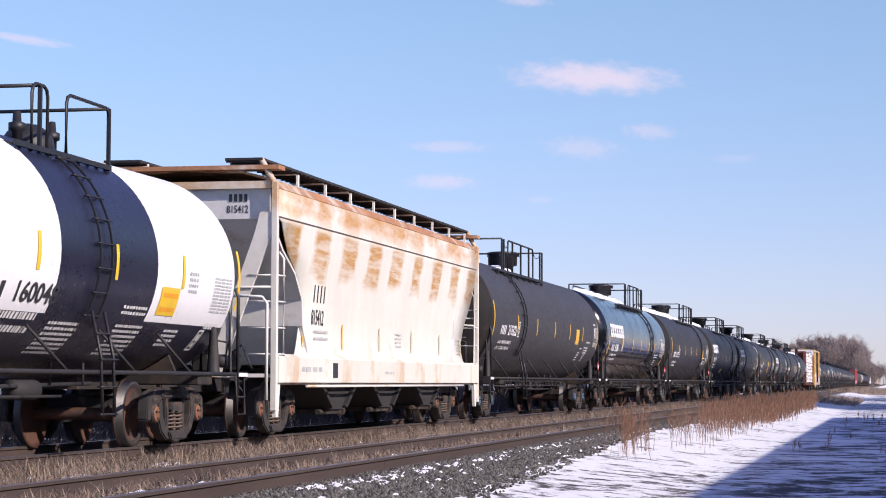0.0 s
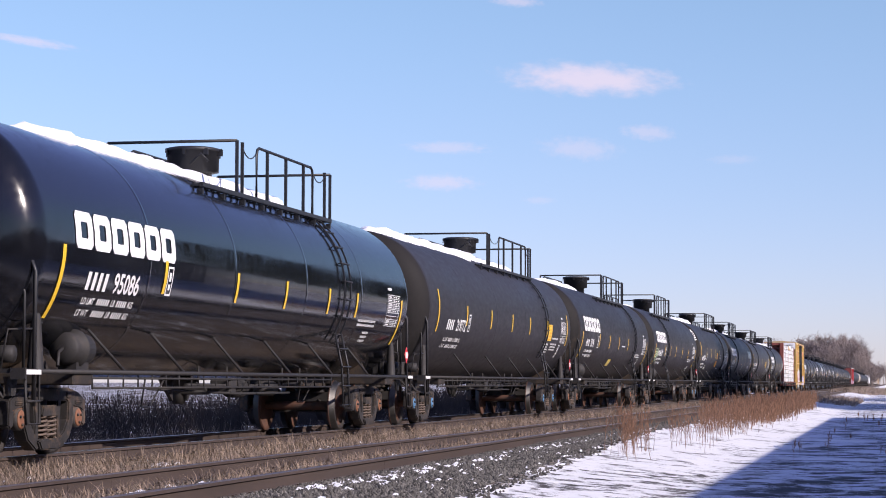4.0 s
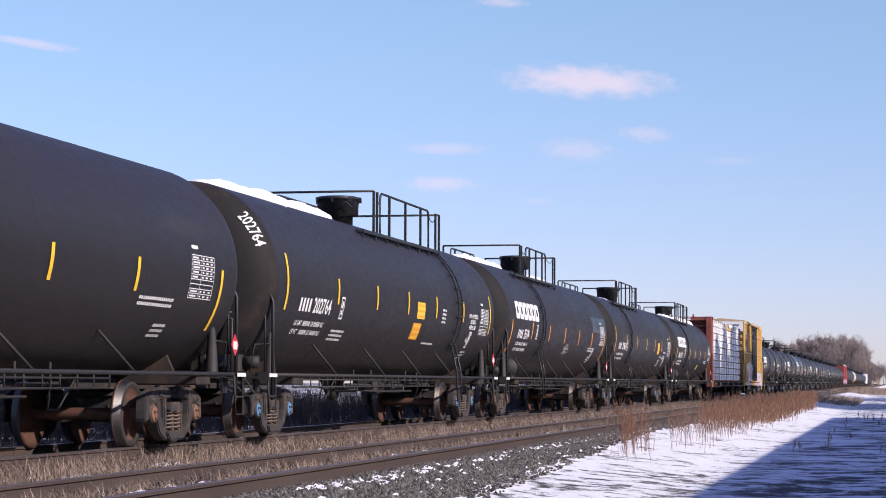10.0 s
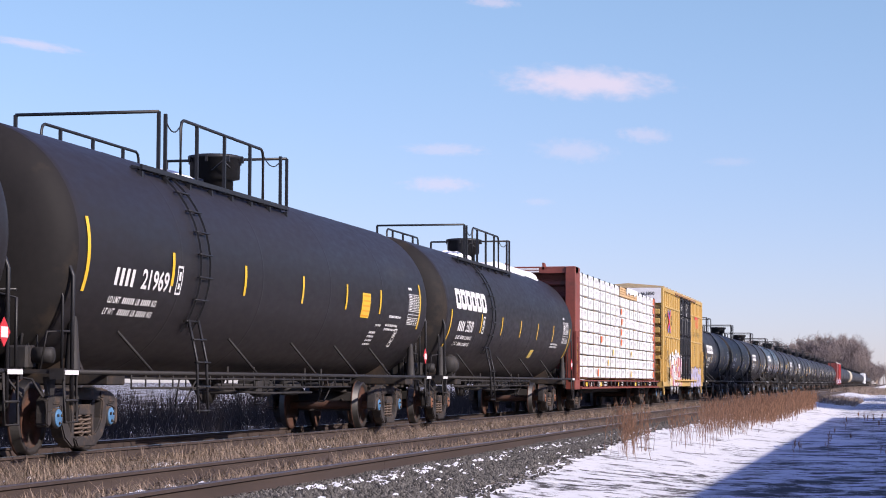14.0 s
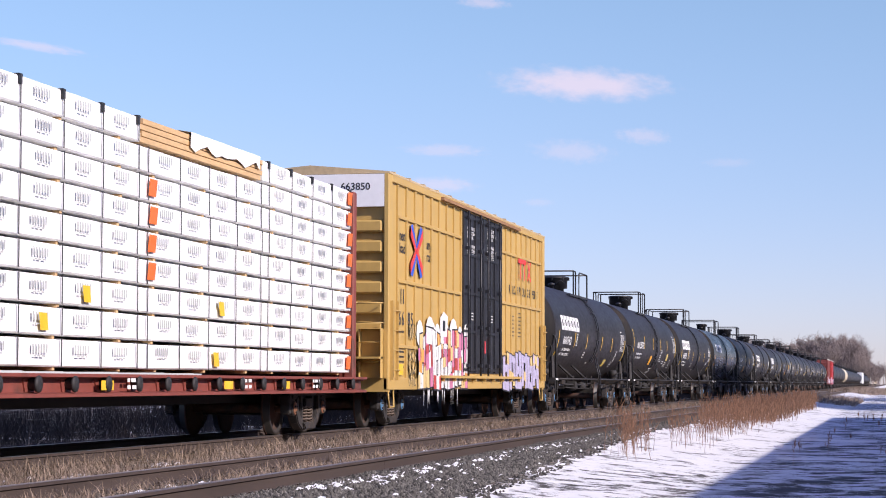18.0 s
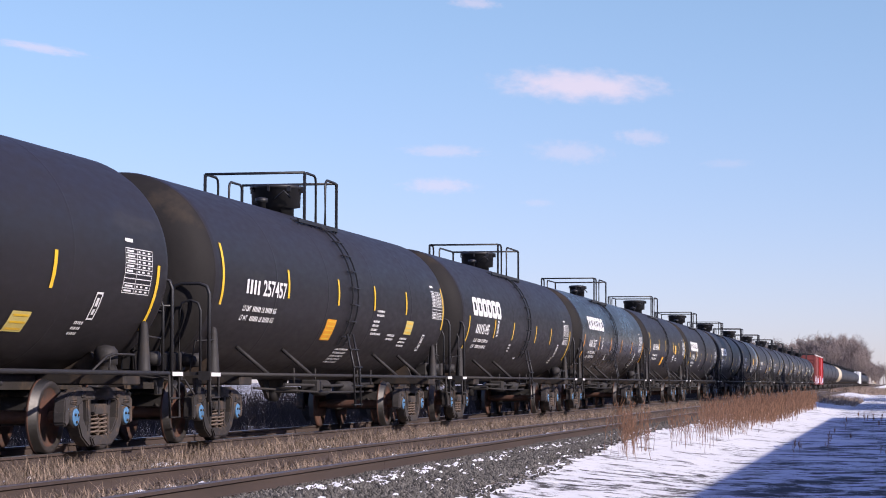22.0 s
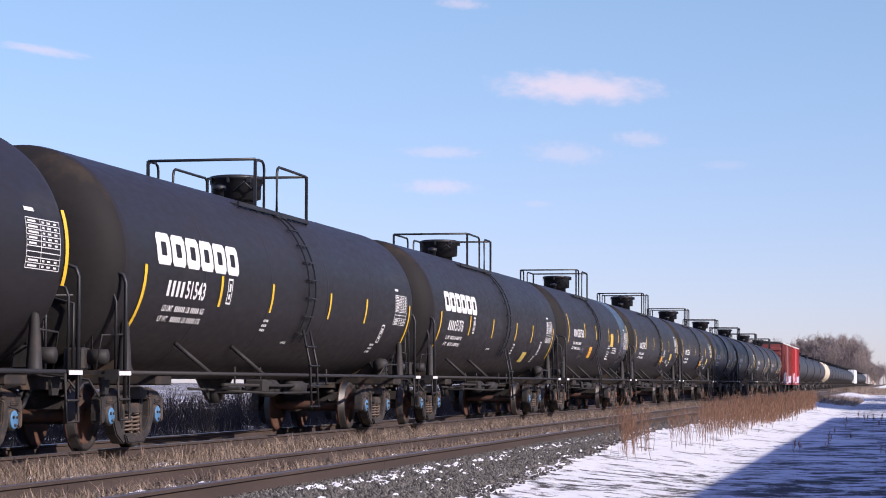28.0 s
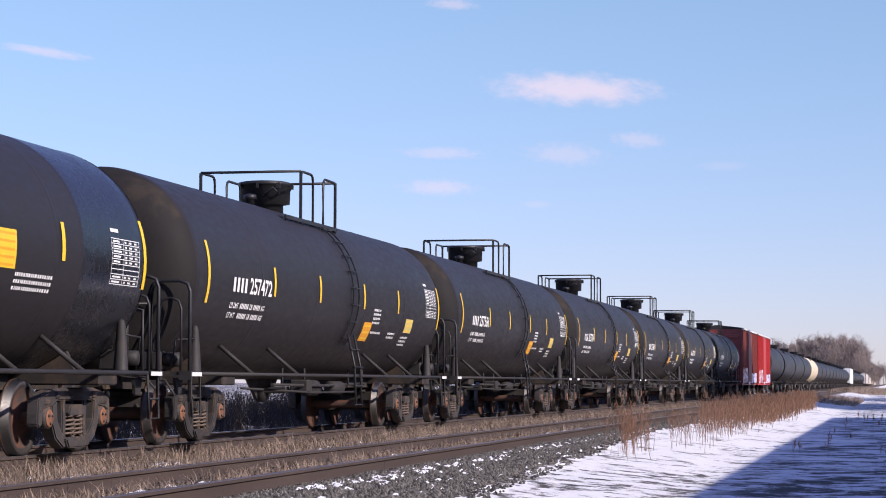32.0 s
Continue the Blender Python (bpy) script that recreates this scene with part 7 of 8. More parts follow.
def build_ballast():
    r = np.random.default_rng(4)
    spots = []
    for n, x0, x1, y0, y1 in ((27000, -6.0, -4.45, 14, 75), (3600, -4.9, -4.15, 18, 60), (2600, -10.2, -7.8, 14, 70), (3000, -6.02, -5.7, 14, 60), (1500, -7.4, -6.2, 14, 60)):
        y = far_spread(r, n, y0, y1)
        x = x0 + (x1 - x0) * r.random(n)
        if x1 > -5:                           # the stones thin out as the shoulder narrows
            cut = np.clip((y - 21) / 25, 0, 1) * 1.15
            x = x0 + (x1 - cut - x0) * r.random(n) if x0 < -5 else x0 - cut + (x1 - x0) * r.random(n) ** 1.8
            y = y[x > -6.05]
            x = x[x > -6.05]
        spots.append(np.stack([x, y], 1))
    p = np.concatenate(spots)
    base = np.array([(1, 0, 0), (0, 1, 0), (-1, 0, 0), (0, -1, 0), (0, 0, 0.8), (0, 0, -0.6)])
    tri = np.array([(0, 1, 4), (1, 2, 4), (2, 3, 4), (3, 0, 4), (1, 0, 5), (2, 1, 5), (3, 2, 5), (0, 3, 5)])
    n = len(p)
    size = (0.018 + 0.026 * r.random(n)) * np.clip(p[:, 1] / 38, 0.85, 1.6)
    v = base[None] * (0.65 + 0.7 * r.random((n, 6, 1))) * size[:, None, None]
    a = r.random(n) * math.tau
    c, s = np.cos(a), np.sin(a)
    x = v[:, :, 0] * c[:, None] - v[:, :, 1] * s[:, None]
    y = v[:, :, 0] * s[:, None] + v[:, :, 1] * c[:, None]
    z0 = np.array([ground_z(q[0], q[1]) for q in p])
    verts = np.stack([x + p[:, 0:1], y + p[:, 1:2], v[:, :, 2] + z0[:, None] + 0.008], 2).reshape(-1, 3)
    faces = (tri[None] + 6 * np.arange(n)[:, None, None]).reshape(-1, 3)
    cover("ballast", verts.tolist(), faces.tolist(), M_STONE, "grey crushed stone ballast beside the siding", "ballast")


def blades(spots, h0, h1, w, lean, seed):
    """Bent two-piece blades at the spots (x, y)."""
    r = np.random.default_rng(seed)
    n = len(spots)
    a = r.random(n) * math.tau
    h = h0 + (h1 - h0) * r.random(n) ** 1.5
    wd = w * (0.7 + 0.6 * r.random(n))
    l = lean * r.random(n) * h
    dx, dy = np.cos(a), np.sin(a)
    ux, uy = np.cos(a + 1.4), np.sin(a + 1.4)
    z = np.array([ground_z(q[0], q[1]) for q in spots]) - 0.01
    out = np.empty((n, 5, 3))
    for i, (k, q, s) in enumerate(((0, 0, 1), (0, 0, -1), (0.5, 0.3, 0.8), (0.5, 0.3, -0.8), (1, 1, 0))):
        out[:, i, 0] = spots[:, 0] + dx * l * q + ux * wd * s
        out[:, i, 1] = spots[:, 1] + dy * l * q + uy * wd * s
        out[:, i, 2] = z + h * k
    o = 5 * np.arange(n)
    quads = np.stack([o, o + 1, o + 3, o + 2], 1).tolist()
    tris = np.stack([o + 2, o + 3, o + 4], 1).tolist()
    return out.reshape(-1, 3).tolist(), quads + tris


def build_grass():
    r = np.random.default_rng(8)
    for label, n, x0, x1, y0, y1, h0, h1, w in (
            ("tan grass beside the lane far on", 9000, -8.0, 0.5, 250, 480, 0.2, 0.7, 0.03),
            ("dark tufts at the lane's edge", 1500, -5.2, -2.3, 128, 172, 0.15, 0.55, 0.02),
            ("dry tan grass between the two tracks", 62000, -10.3, -7.75, 12, 130, 0.03, 0.25, 0.0045),
            ("short dry grass between the siding rails", 26000, -7.45, -6.2, 12, 100, 0.03, 0.17, 0.004),
            ("dry grass between the rails under the train", 7000, -11.8, -10.5, 12, 110, 0.02, 0.12, 0.005),
            ("dead grass along the far side of the track", 22000, -19.0, -14.2, 16, 160, 0.15, 0.7, 0.008)):
        y = far_spread(r, n, y0, y1, 0.85)
        x = x0 + (x1 - x0) * r.random(n)
        keep = np.array([noise.noise((a * 1.1, b * 0.5, 5.0)) for a, b in zip(x, y)]) > -0.22
        v, f = blades(np.stack([x, y], 1)[keep], h0, h1, w, 1.5, int(n))
        cover("dry_grass", v, f, M_STRAW, label, "grass")


def build_weeds():
    """Tall dead weeds in a clump beside the lane: stalks with side twigs and seed heads."""
    r = np.random.default_rng(15)
    verts, faces = [], []

    def stick(p, q, w):
        d = q - p
        s = np.cross(d, (0.2, 1.0, 0.1))
        s = s / (np.linalg.norm(s) + 1e-9) * w
        b = len(verts)
        verts.extend((p - s, p + s, q + s * 0.6, q - s * 0.6))
        faces.append((b, b + 1, b + 2, b + 3))

    def weed(x, y, h):
        z = ground_z(x, y) - 0.02
        p = np.array((x, y, z))
        tip = p + np.array((r.normal(0, 0.10) * h, r.normal(0, 0.10) * h, h))
        w = 0.0042 * max(0.8, y / 55)
        stick(p, tip, w)
        for k in range(9):
            t = 0.38 + 0.6 * r.random()
            a = p + (tip - p) * t
            g = r.random() * math.tau
            ln = h * 0.28 * (1.15 - t)
            b = a + np.array((math.cos(g) * ln * 0.8, math.sin(g) * ln * 0.8, ln))
            stick(a, b, w * 0.8)
            if r.random() < 0.7:
                stick(b, b + np.array((r.normal(0, 0.02), r.normal(0, 0.02), 0.05 + 0.05 * r.random())), w * 1.3)
    for n, y0, y1, x0, x1 in ((45, 34.5, 38.5, -4.75, -4.2), (12, 33, 44, -4.8, -3.9), (22, 43, 48, -4.7, -4.2), (400, 50, 72, -4.7, -3.75), (760, 66, 112, -4.6, -3.75), (90, 38, 80, -4.2, -3.4)):
        for _ in range(n):
            y = y0 + (y1 - y0) * r.random()
            x = x0 + (x1 - x0) * r.random()
            if noise.noise((x * 1.5, y * 0.35, 9.0)) < -0.25:
                continue
            weed(x, y, 0.35 + 0.55 * r.random())
    for _ in range(18):
        weed(-1.8 + 1.7 * r.random(), 34 + 60 * r.random(), 0.15 + 0.3 * r.random() * r.random())
    cover("dead_weeds", [tuple(v) for v in verts], faces, M_WEED, "rust-brown dead weeds standing in the snow", "weeds")
    verts.clear()
    faces.clear()
    for _ in range(10500):
        y = far_spread(r, 1, 18, 210, 0.9)[0]
        weed(-14.9 - 7.0 * r.random() ** 1.4, y, 0.8 + 0.75 * r.random())
    cover("dead_brush", [tuple(v) for v in verts], faces, M_SHADEBRUSH, "dead brush in the field, coloured dark for the train's shade", "brush")


def build_snow_patches():
    """Thin drifts that lie along the shoulder of the siding and between the tracks."""
    r = np.random.default_rng(31)
    bm = bmesh.new()
    for n, x0, x1, y0, y1, lx in ((330, -5.84, -5.50, 20, 120, 0.05), (260, -9.6, -8.0, 16, 110, 0.06), (190, -7.95, -7.72, 16, 90, 0.05), (110, -5.5, -4.6, 18, 60, 0.028), (70, -7.2, -6.4, 16, 60, 0.04)):
        for _ in range(n):
            y = far_spread(r, 1, y0, y1)[0]
            x = x0 + (x1 - x0) * r.random()
            ln, w = (0.06 + 0.32 * r.random()), lx * (0.5 + r.random())
            z = ground_z(x, y)
            ring = []
            for k in range(10):
                a = k * math.tau / 10
                q = 0.7 + 0.5 * r.random()
                ring.append(bm.verts.new((x + w * q * math.cos(a), y + ln * q * math.sin(a), z + 0.005)))
            top = bm.verts.new((x, y, z + (0.08 if -8.0 < x < -7.7 else 0.03) + 0.015 * r.random()))
            for k in range(10):
                bm.faces.new((ring[k], ring[(k + 1) % 10], top)).smooth = True
    tagged(put("snow_patch", mesh_of("snow_patch", bm, M_SNOW)), "thin drifts of snow along the siding's shoulder", "snow", kind="stuff")


def build_ridges():
    """Low ridges of snow thrown up across the lane by wheels."""
    r = np.random.default_rng(5)
    bm = bmesh.new()
    for x0, x1, y, w in ((-2.1, -0.2, 38.6, 0.30), (-0.3, 1.6, 39.6, 0.25), (-2.2, -0.4, 51.5, 0.35), (-1.2, 1.2, 60.0, 0.4), (-2.6, -1.6, 47.0, 0.25)):
        n, rows = 16, []
        for k in range(n + 1):
            u = k / n
            x = x0 + (x1 - x0) * u
            yy = y + 0.5 * noise.noise((x * 1.1, y, 2.0))
            q = w * (0.5 + r.random() * 0.5) * math.sin(math.pi * min(1.0, max(0.04, u)))
            z = ground_z(x, yy)
            rows.append([bm.verts.new((x, yy + c * q, z + d)) for c, d in ((-1, -0.01), (-0.4, 0.035 + 0.02 * r.random()), (0.4, 0.03), (1, -0.01))])
        for u, v in zip(rows, rows[1:]):
            for j in range(3):
                bm.faces.new((u[j], v[j], v[j + 1], u[j + 1])).smooth = True
    bmesh.ops.recalc_face_normals(bm, faces=bm.faces[:])
    tagged(put("snow_ridge", mesh_of("snow_ridge", bm, M_SNOW)), "low ridges of driven snow across the lane", "snow", kind="stuff")


# ---------------------------------------------------------------- bare trees in the distance
def b_tree(seed, tall=20.0):
    """Trunk mesh and crown mesh of a leafless tree."""
    rnd = random.Random(seed)
    trunk, crown = bmesh.new(), bmesh.new()

    def limb(bm, p, d, ln, r0, depth):
        q, pts = Vector(p), [Vector(p)]
        dd = Vector(d)
        for k in range(3):
            dd = (dd + Vector((rnd.gauss(0, 0.10), rnd.gauss(0, 0.10), rnd.gauss(0.05, 0.06)))).normalized()
            q = q + dd * ln / 3
            pts.append(q.copy())
        rings = []
        for i, v in enumerate(pts):
            rr = r0 * (1 - 0.55 * i / 3)
            rings.append([bm.verts.new(v + Vector((rr * math.cos(a), rr * math.sin(a), 0))) for a in (0, 2.1, 4.2)])
        for u, v in zip(rings, rings[1:]):
            for j in range(3):
                bm.faces.new((u[j], u[(j + 1) % 3], v[(j + 1) % 3], v[j]))
        if depth == 0:
            return
        n = {4: 8, 3: 6, 2: 5, 1: 7}[depth]
        for k in range(n):
            t = rnd.uniform(0.35, 1.0)
            i = min(2, int(t * 3))
            at = pts[i].lerp(pts[i + 1], t * 3 - i)
            g = rnd.uniform(0, math.tau)
            side = Vector((math.cos(g), math.sin(g), rnd.uniform(0.25, 0.9)))
            limb(crown, at, (dd * 0.55 + side * 0.75).normalized(), ln * rnd.uniform(0.42, 0.66), max(0.034, r0 * 0.42), depth - 1)
    limb(trunk, (0, 0, 0), (0, 0, 1), tall * 0.52, tall * 0.016, 4)
    return mesh_of("trunk", trunk, M_BARK), mesh_of("crown", crown, M_BARK)


def build_trees():
    kinds = [b_tree(s) for s in (1, 2, 3, 4)]
    rnd = random.Random(77)

    def tree(x, y, h):
        t = tagged(new("bare_tree"), "leafless grey-brown tree standing beyond the tracks", "tree", "bare trees along the line")
        t.matrix_basis = pose(x, y, -0.95, 0, 0, rnd.uniform(0, 360)) @ Matrix.Diagonal((h / 20, h / 20, h / 20, 1))
        tr, cr = kinds[rnd.randrange(4)]
        put("trunk", tr, t)
        put("crown", cr, t)
    slope = ((0.0065, 0.005), (0.009, 0.0092), (0.0125, 0.0145), (0.0155, 0.021), (0.0175, 0.0238), (0.022, 0.0252), (0.034, 0.0247), (0.041, 0.0232), (0.047, 0.0215))
    for k in range(105):                     # a dense wood close to the line; it drops away down the line
        u = 0.0068 + 0.040 * rnd.random() ** 0.9
        y = 820 + 260 * rnd.random()
        for (a, ha), (b, hb) in zip(slope, slope[1:]):
            if a <= u <= b:
                top = ha + (hb - ha) * (u - a) / (b - a)
        tree(-u * y, y, top * y * rnd.uniform(0.80, 1.03) + 1.2)
    for k in range(44):                      # a thinner row before it
        y = 900 + 200 * rnd.random()
        tree(-(0.047 + 0.030 * rnd.random()) * y, y, rnd.uniform(0.0175, 0.0250) * y)
    for k in range(26):                      # low trees far on, down the line
        y = 1500 + 700 * rnd.random()
        tree(-(11 + 9 * rnd.random()) * y / 1500 + rnd.uniform(0, 6), y, rnd.uniform(14, 19))
    for k in range(10):
        tree(rnd.uniform(10, 60), 2300 + 100 * rnd.random(), rnd.uniform(14, 18))


# ---------------------------------------------------------------- what stands behind the camera's side and throws the shade
def build_shade():
    shed = tagged(new("trackside_shed"), "long dark brown board shed beside the lane", "building")
    shed.location = (8.0, 29.0, -0.5)
    bm = bmesh.new()
    box(bm, 0.0, 10.0, -60.0, 55.0, 0.0, 5.95)
    part("wall", bm, material("dark_board_siding", (0.10, 0.078, 0.062), 0.85, vary=0.3, scale=1.5, fine=14), shed)
    bm = bmesh.new()
    box(bm, -0.15, 10.15, -60.15, 55.15, 5.95, 6.2)
    part("roof", bm, M_FRAME, shed)
    rnd = random.Random(5)
    for x, y, h in ((13.0, 111, 17), (16.5, 115, 20), (12.5, 119, 16), (14.5, 123, 20), (17, 127, 21), (12.5, 130, 16), (15.0, 134, 20), (12.0, 138, 16), (18, 170, 17), (15, 182, 18), (17, 196, 17)):
        t = tagged(new("pine_tree"), "tall dark pine with a bare lower trunk", "tree", "pines beside the lane")
        t.location = (x, y, -0.5)
        bm = bmesh.new()
        tube(bm, [(0, 0, 0), (0.1, 0, h * 0.5), (0, 0.1, h)], 0.22, 8)
        part("trunk", bm, M_BARK, t)
        verts, faces = [], []
        for k in range(3400):
            z = h * (0.42 + 0.58 * rnd.random() ** 0.9)
            rr = 3.4 * (1.06 - z / h) ** 0.55 * math.sqrt(rnd.random()) * (2.2 if z < 0.9 * h else 1.6)
            a = rnd.random() * math.tau
            c = Vector((rr * math.cos(a), rr * math.sin(a), z))
            u = Vector((rnd.gauss(0, 1), rnd.gauss(0, 1), rnd.gauss(0, 0.6))).normalized() * 0.34
            v = u.cross(Vector((rnd.gauss(0, 1), rnd.gauss(0, 1), rnd.gauss(0, 1)))).normalized() * 0.2
            b = len(verts)
            verts += [c - u, c + v, c + u, c - v]
            faces.append((b, b + 1, b + 2, b + 3))
        me = bpy.data.meshes.new("crown")
        me.from_pydata(verts, [], faces)
        me.materials.append(M_NEEDLE)
        put("crown", me, t)


# ---------------------------------------------------------------- clouds, far off and slowly drifting
def cloud_material(seed, dens):
    m = bpy.data.materials.new("thin_cloud")
    m.use_nodes = True
    n, l = m.node_tree.nodes, m.node_tree.links
    n.remove(n["Principled BSDF"])
    tex = n.new("ShaderNodeTexCoord")
    mp = n.new("ShaderNodeMapping")
    mp.inputs["Location"].default_value = (seed, seed * 2.7, 0)
    mp.inputs["Scale"].default_value = (3.2, 1.2, 1)
    l.new(tex.outputs["Object"], mp.inputs[0])
    nz = n.new("ShaderNodeTexNoise")
    nz.inputs["Scale"].default_value, nz.inputs["Detail"].default_value, nz.inputs["Roughness"].default_value = 1.7, 6.0, 0.55
    l.new(mp.outputs[0], nz.inputs["Vector"])
    ln = n.new("ShaderNodeVectorMath")
    ln.operation = "LENGTH"
    l.new(tex.outputs["Object"], ln.inputs[0])
    add = n.new("ShaderNodeMath")
    add.operation = "MULTIPLY_ADD"
    l.new(nz.outputs[0], add.inputs[0])
    add.inputs[1].default_value = -0.9
    l.new(ln.outputs["Value"], add.inputs[2])
    rg = n.new("ShaderNodeMapRange")
    rg.interpolation_type = "SMOOTHSTEP"
    rg.inputs[1].default_value, rg.inputs[2].default_value, rg.inputs[3].default_value, rg.inputs[4].default_value = 0.46, -0.30, 0.0, dens
    l.new(add.outputs[0], rg.inputs[0])
    em, tr, mx = n.new("ShaderNodeEmission"), n.new("ShaderNodeBsdfTransparent"), n.new("ShaderNodeMixShader")
    em.inputs[0].default_value, em.inputs[1].default_value = (0.90, 0.80, 0.87, 1), 0.95
    l.new(rg.outputs[0], mx.inputs[0])
    l.new(tr.outputs[0], mx.inputs[1])
    l.new(em.outputs[0], mx.inputs[2])
    l.new(mx.outputs[0], n["Material Output"].inputs[0])
    return m


CLOUDS = []


def build_clouds():
    f = 784.0 / math.tan(radians(23.75) / 2)
    base = STILL.to_3x3()
    for k, (x0, y0, x1, y1, w, h, turn, dens) in enumerate((
            (1046, 138, 1014, 158, 205, 40, 3, 0.64), (1030, 262, 1000, 273, 95, 28, 4, 0.26), (1150, 233, 1130, 248, 66, 20, 4, 0.28),
            (792, 260, 780, 271, 100, 16, 1, 0.28), (782, 322, 776, 332, 88, 20, 1, 0.36), (45, 70, 80, 92, 120, 12, 9, 0.40),
            (930, 2, 800, 8, 60, 14, 3, 0.35), (955, 354, 950, 362, 40, 10, 0, 0.15), (1300, 281, 1280, 294, 60, 12, 0, 0.12))):
        bm = bmesh.new()
        vs = [bm.verts.new((1.25 * math.cos(a * math.tau / 24), 1.25 * math.sin(a * math.tau / 24), 0)) for a in range(24)]
        bm.faces.new(vs)
        c = put("cloud", mesh_of("cloud", bm, cloud_material(k * 3.1 + 1, dens)))
        tagged(c, "thin pinkish white cloud in a blue sky", "cloud", "small clouds", "structure")
        c.visible_shadow = False
        D = 3600.0 + 20 * k
        c.scale = (w / f * D, h / f * D, 1)
        rows = []
        for t in (0.0, 8.0, 16.0, 24.0, 32.0):
            u = t / 32
            px, py = x0 + (x1 - x0) * u, y0 + (y1 - y0) * u
            p = EYE + base @ Vector(((px - 784) / f * D, (441 - py) / f * D, -D))
            rows.append((t, Matrix.Translation(p) @ base.to_4x4() @ pose(0, 0, 0, 0, 0, -turn)))
        c.matrix_basis = rows[0][1] @ Matrix.Diagonal((w / f * D, h / f * D, 1, 1))
        CLOUDS.append((c, rows))


build_ballast()
build_snow_patches()
build_ridges()
build_grass()
build_weeds()
build_trees()
build_shade()
build_clouds()


# ---------------------------------------------------------------- the train, from its front to its tail
white_tank_car(-186.1, -167.6)
hopper_car(-167.6, -149.1)
def scrawl(car, y, z, w, h, mat, seed, n, label, r=0.012):
    """A sprayed scrawl of thin crossing strokes on a tank's side."""
    rnd = random.Random(seed)
    bm = bmesh.new()
    for k in range(n):
        a, b = rnd.uniform(0, w), rnd.uniform(0, w)
        za, zb = arc(z) + rnd.uniform(-h, h) / 2, arc(z) + rnd.uniform(-h, h) / 2
        bow = rnd.uniform(-0.25, 0.25)
        last = None
        for i in range(9):
            t = i / 8
            p = (a + (b - a) * t + bow * math.sin(math.pi * t), za + (zb - za) * t + bow * 0.6 * math.sin(math.pi * t))
            if last:
                d = Vector((p[0] - last[0], p[1] - last[1])).normalized()
                nx, nz = -d.y * r, d.x * r
                bm.faces.new([bm.verts.new(on_side(u, v, SIDE, 0.010 + 0.0006 * (k % 4))) for u, v in
                              ((last[0] - nx, last[1] - nz), (p[0] - nx, p[1] - nz), (p[0] + nx, p[1] + nz), (last[0] + nx, last[1] + nz))])
            last = p
    part("graffiti", bm, mat, car, label).matrix_basis = pose(0, y, 0)


def side_patch(car, y0, y1, z0, z1, mat, label, name="paint_patch"):
    bm = bmesh.new()
    patch(bm, y0, y1, arc(z0), arc(z1), SIDE, lift=0.006)
    return part(name, bm, mat, car, label)


T = tank_car
BLACK = "black weathered tank car with yellow strips"
GAS_DECK = dict(gate=True)
T(-149.1, -128.2, "lpg", "218322", "grey pressure tank car with white number and yellow notice", (1.1, 4.46, 7.5, 10.64, 13.48, 16.15, 19.5), (2.15, 3.16, 4.34, 2.13), ((4.57, 2.1), (17.3, 1.62)),
  (2.16, 1.90), (18.6, 2.08), notices=((14.8, 2.32, 0.62, 0.46, "yellow"),), texts=((17.1, 2.17, 1, 0.8), (16.95, 2.0, 3, 0.8), (16.1, 1.97, 1, 0.4), (15.9, 1.84, 4, 0.45)), deck=(4.24, 11.4), rails=(4.88, 5.76, 9.78, 11.37),
  man=(10.85, 0.43, 4.70), ladder=5.35, paint=M_GREYTANK, snow=((4.6, 0.50, 3.6), (2.6, 0.3, 9.6)), struts=(3.0, 7.9, 10.9, 13.8, 16.4), **GAS_DECK)
T(-128.2, -107.4, "mark", "95086", "glossy black tank car with snow on its top", (1.68, 5.27, 8.46, 11.06, 13.7, 15.64, 19.15), (2.52, 3.43, 4.34, 2.03), ((5.35, 2.07),), (2.55, 1.86), (18.0, 2.0), (2.03, 2.51),
  texts=((15.98, 2.03, 2, 1.3), (16.6, 1.82, 3, 0.45)), deck=(8.21, 15.6), rails=(9.96, 11.01, 14.38, 15.57), man=(11.0, 0.43, 4.70), ladder=14.75, paint=M_GLOSS, snow=((9.5, 0.5, 8.2), (3.4, 0.4, 13.9)),
  struts=(3.6, 5.9, 8.6, 11.2, 13.8, 16.4), caps="rust", **GAS_DECK)
T(-107.4, -85.5, "lpg", "219772", "charcoal pressure tank car with thick snow on top", (1.92, 5.0, 8.0, 10.9, 13.6, 16.5, 20.15), (2.94, 3.95, 4.98, 2.08), ((5.24, 2.08), (19.0, 1.66)), (3.02, 1.83), (18.95, 2.08),
  notices=((16.72, 2.33, 0.66, 0.46, "yellow"),), texts=((17.5, 2.16, 1, 1.1), (17.5, 2.0, 3, 1.0), (16.5, 1.98, 2, 0.6), (16.6, 1.84, 3, 0.7)), deck=(9.23, 16.65), rails=(10.1, 11.69, 15.8, 16.6), man=(11.9, 0.43, 4.70),
  ladder=16.2, snow=((10.4, 0.7, 6.6), (7.0, 0.42, 14.6)), struts=(5.4, 9.2, 12.4, 15.3, 18.2), paint=M_TANKB, **GAS_DECK)
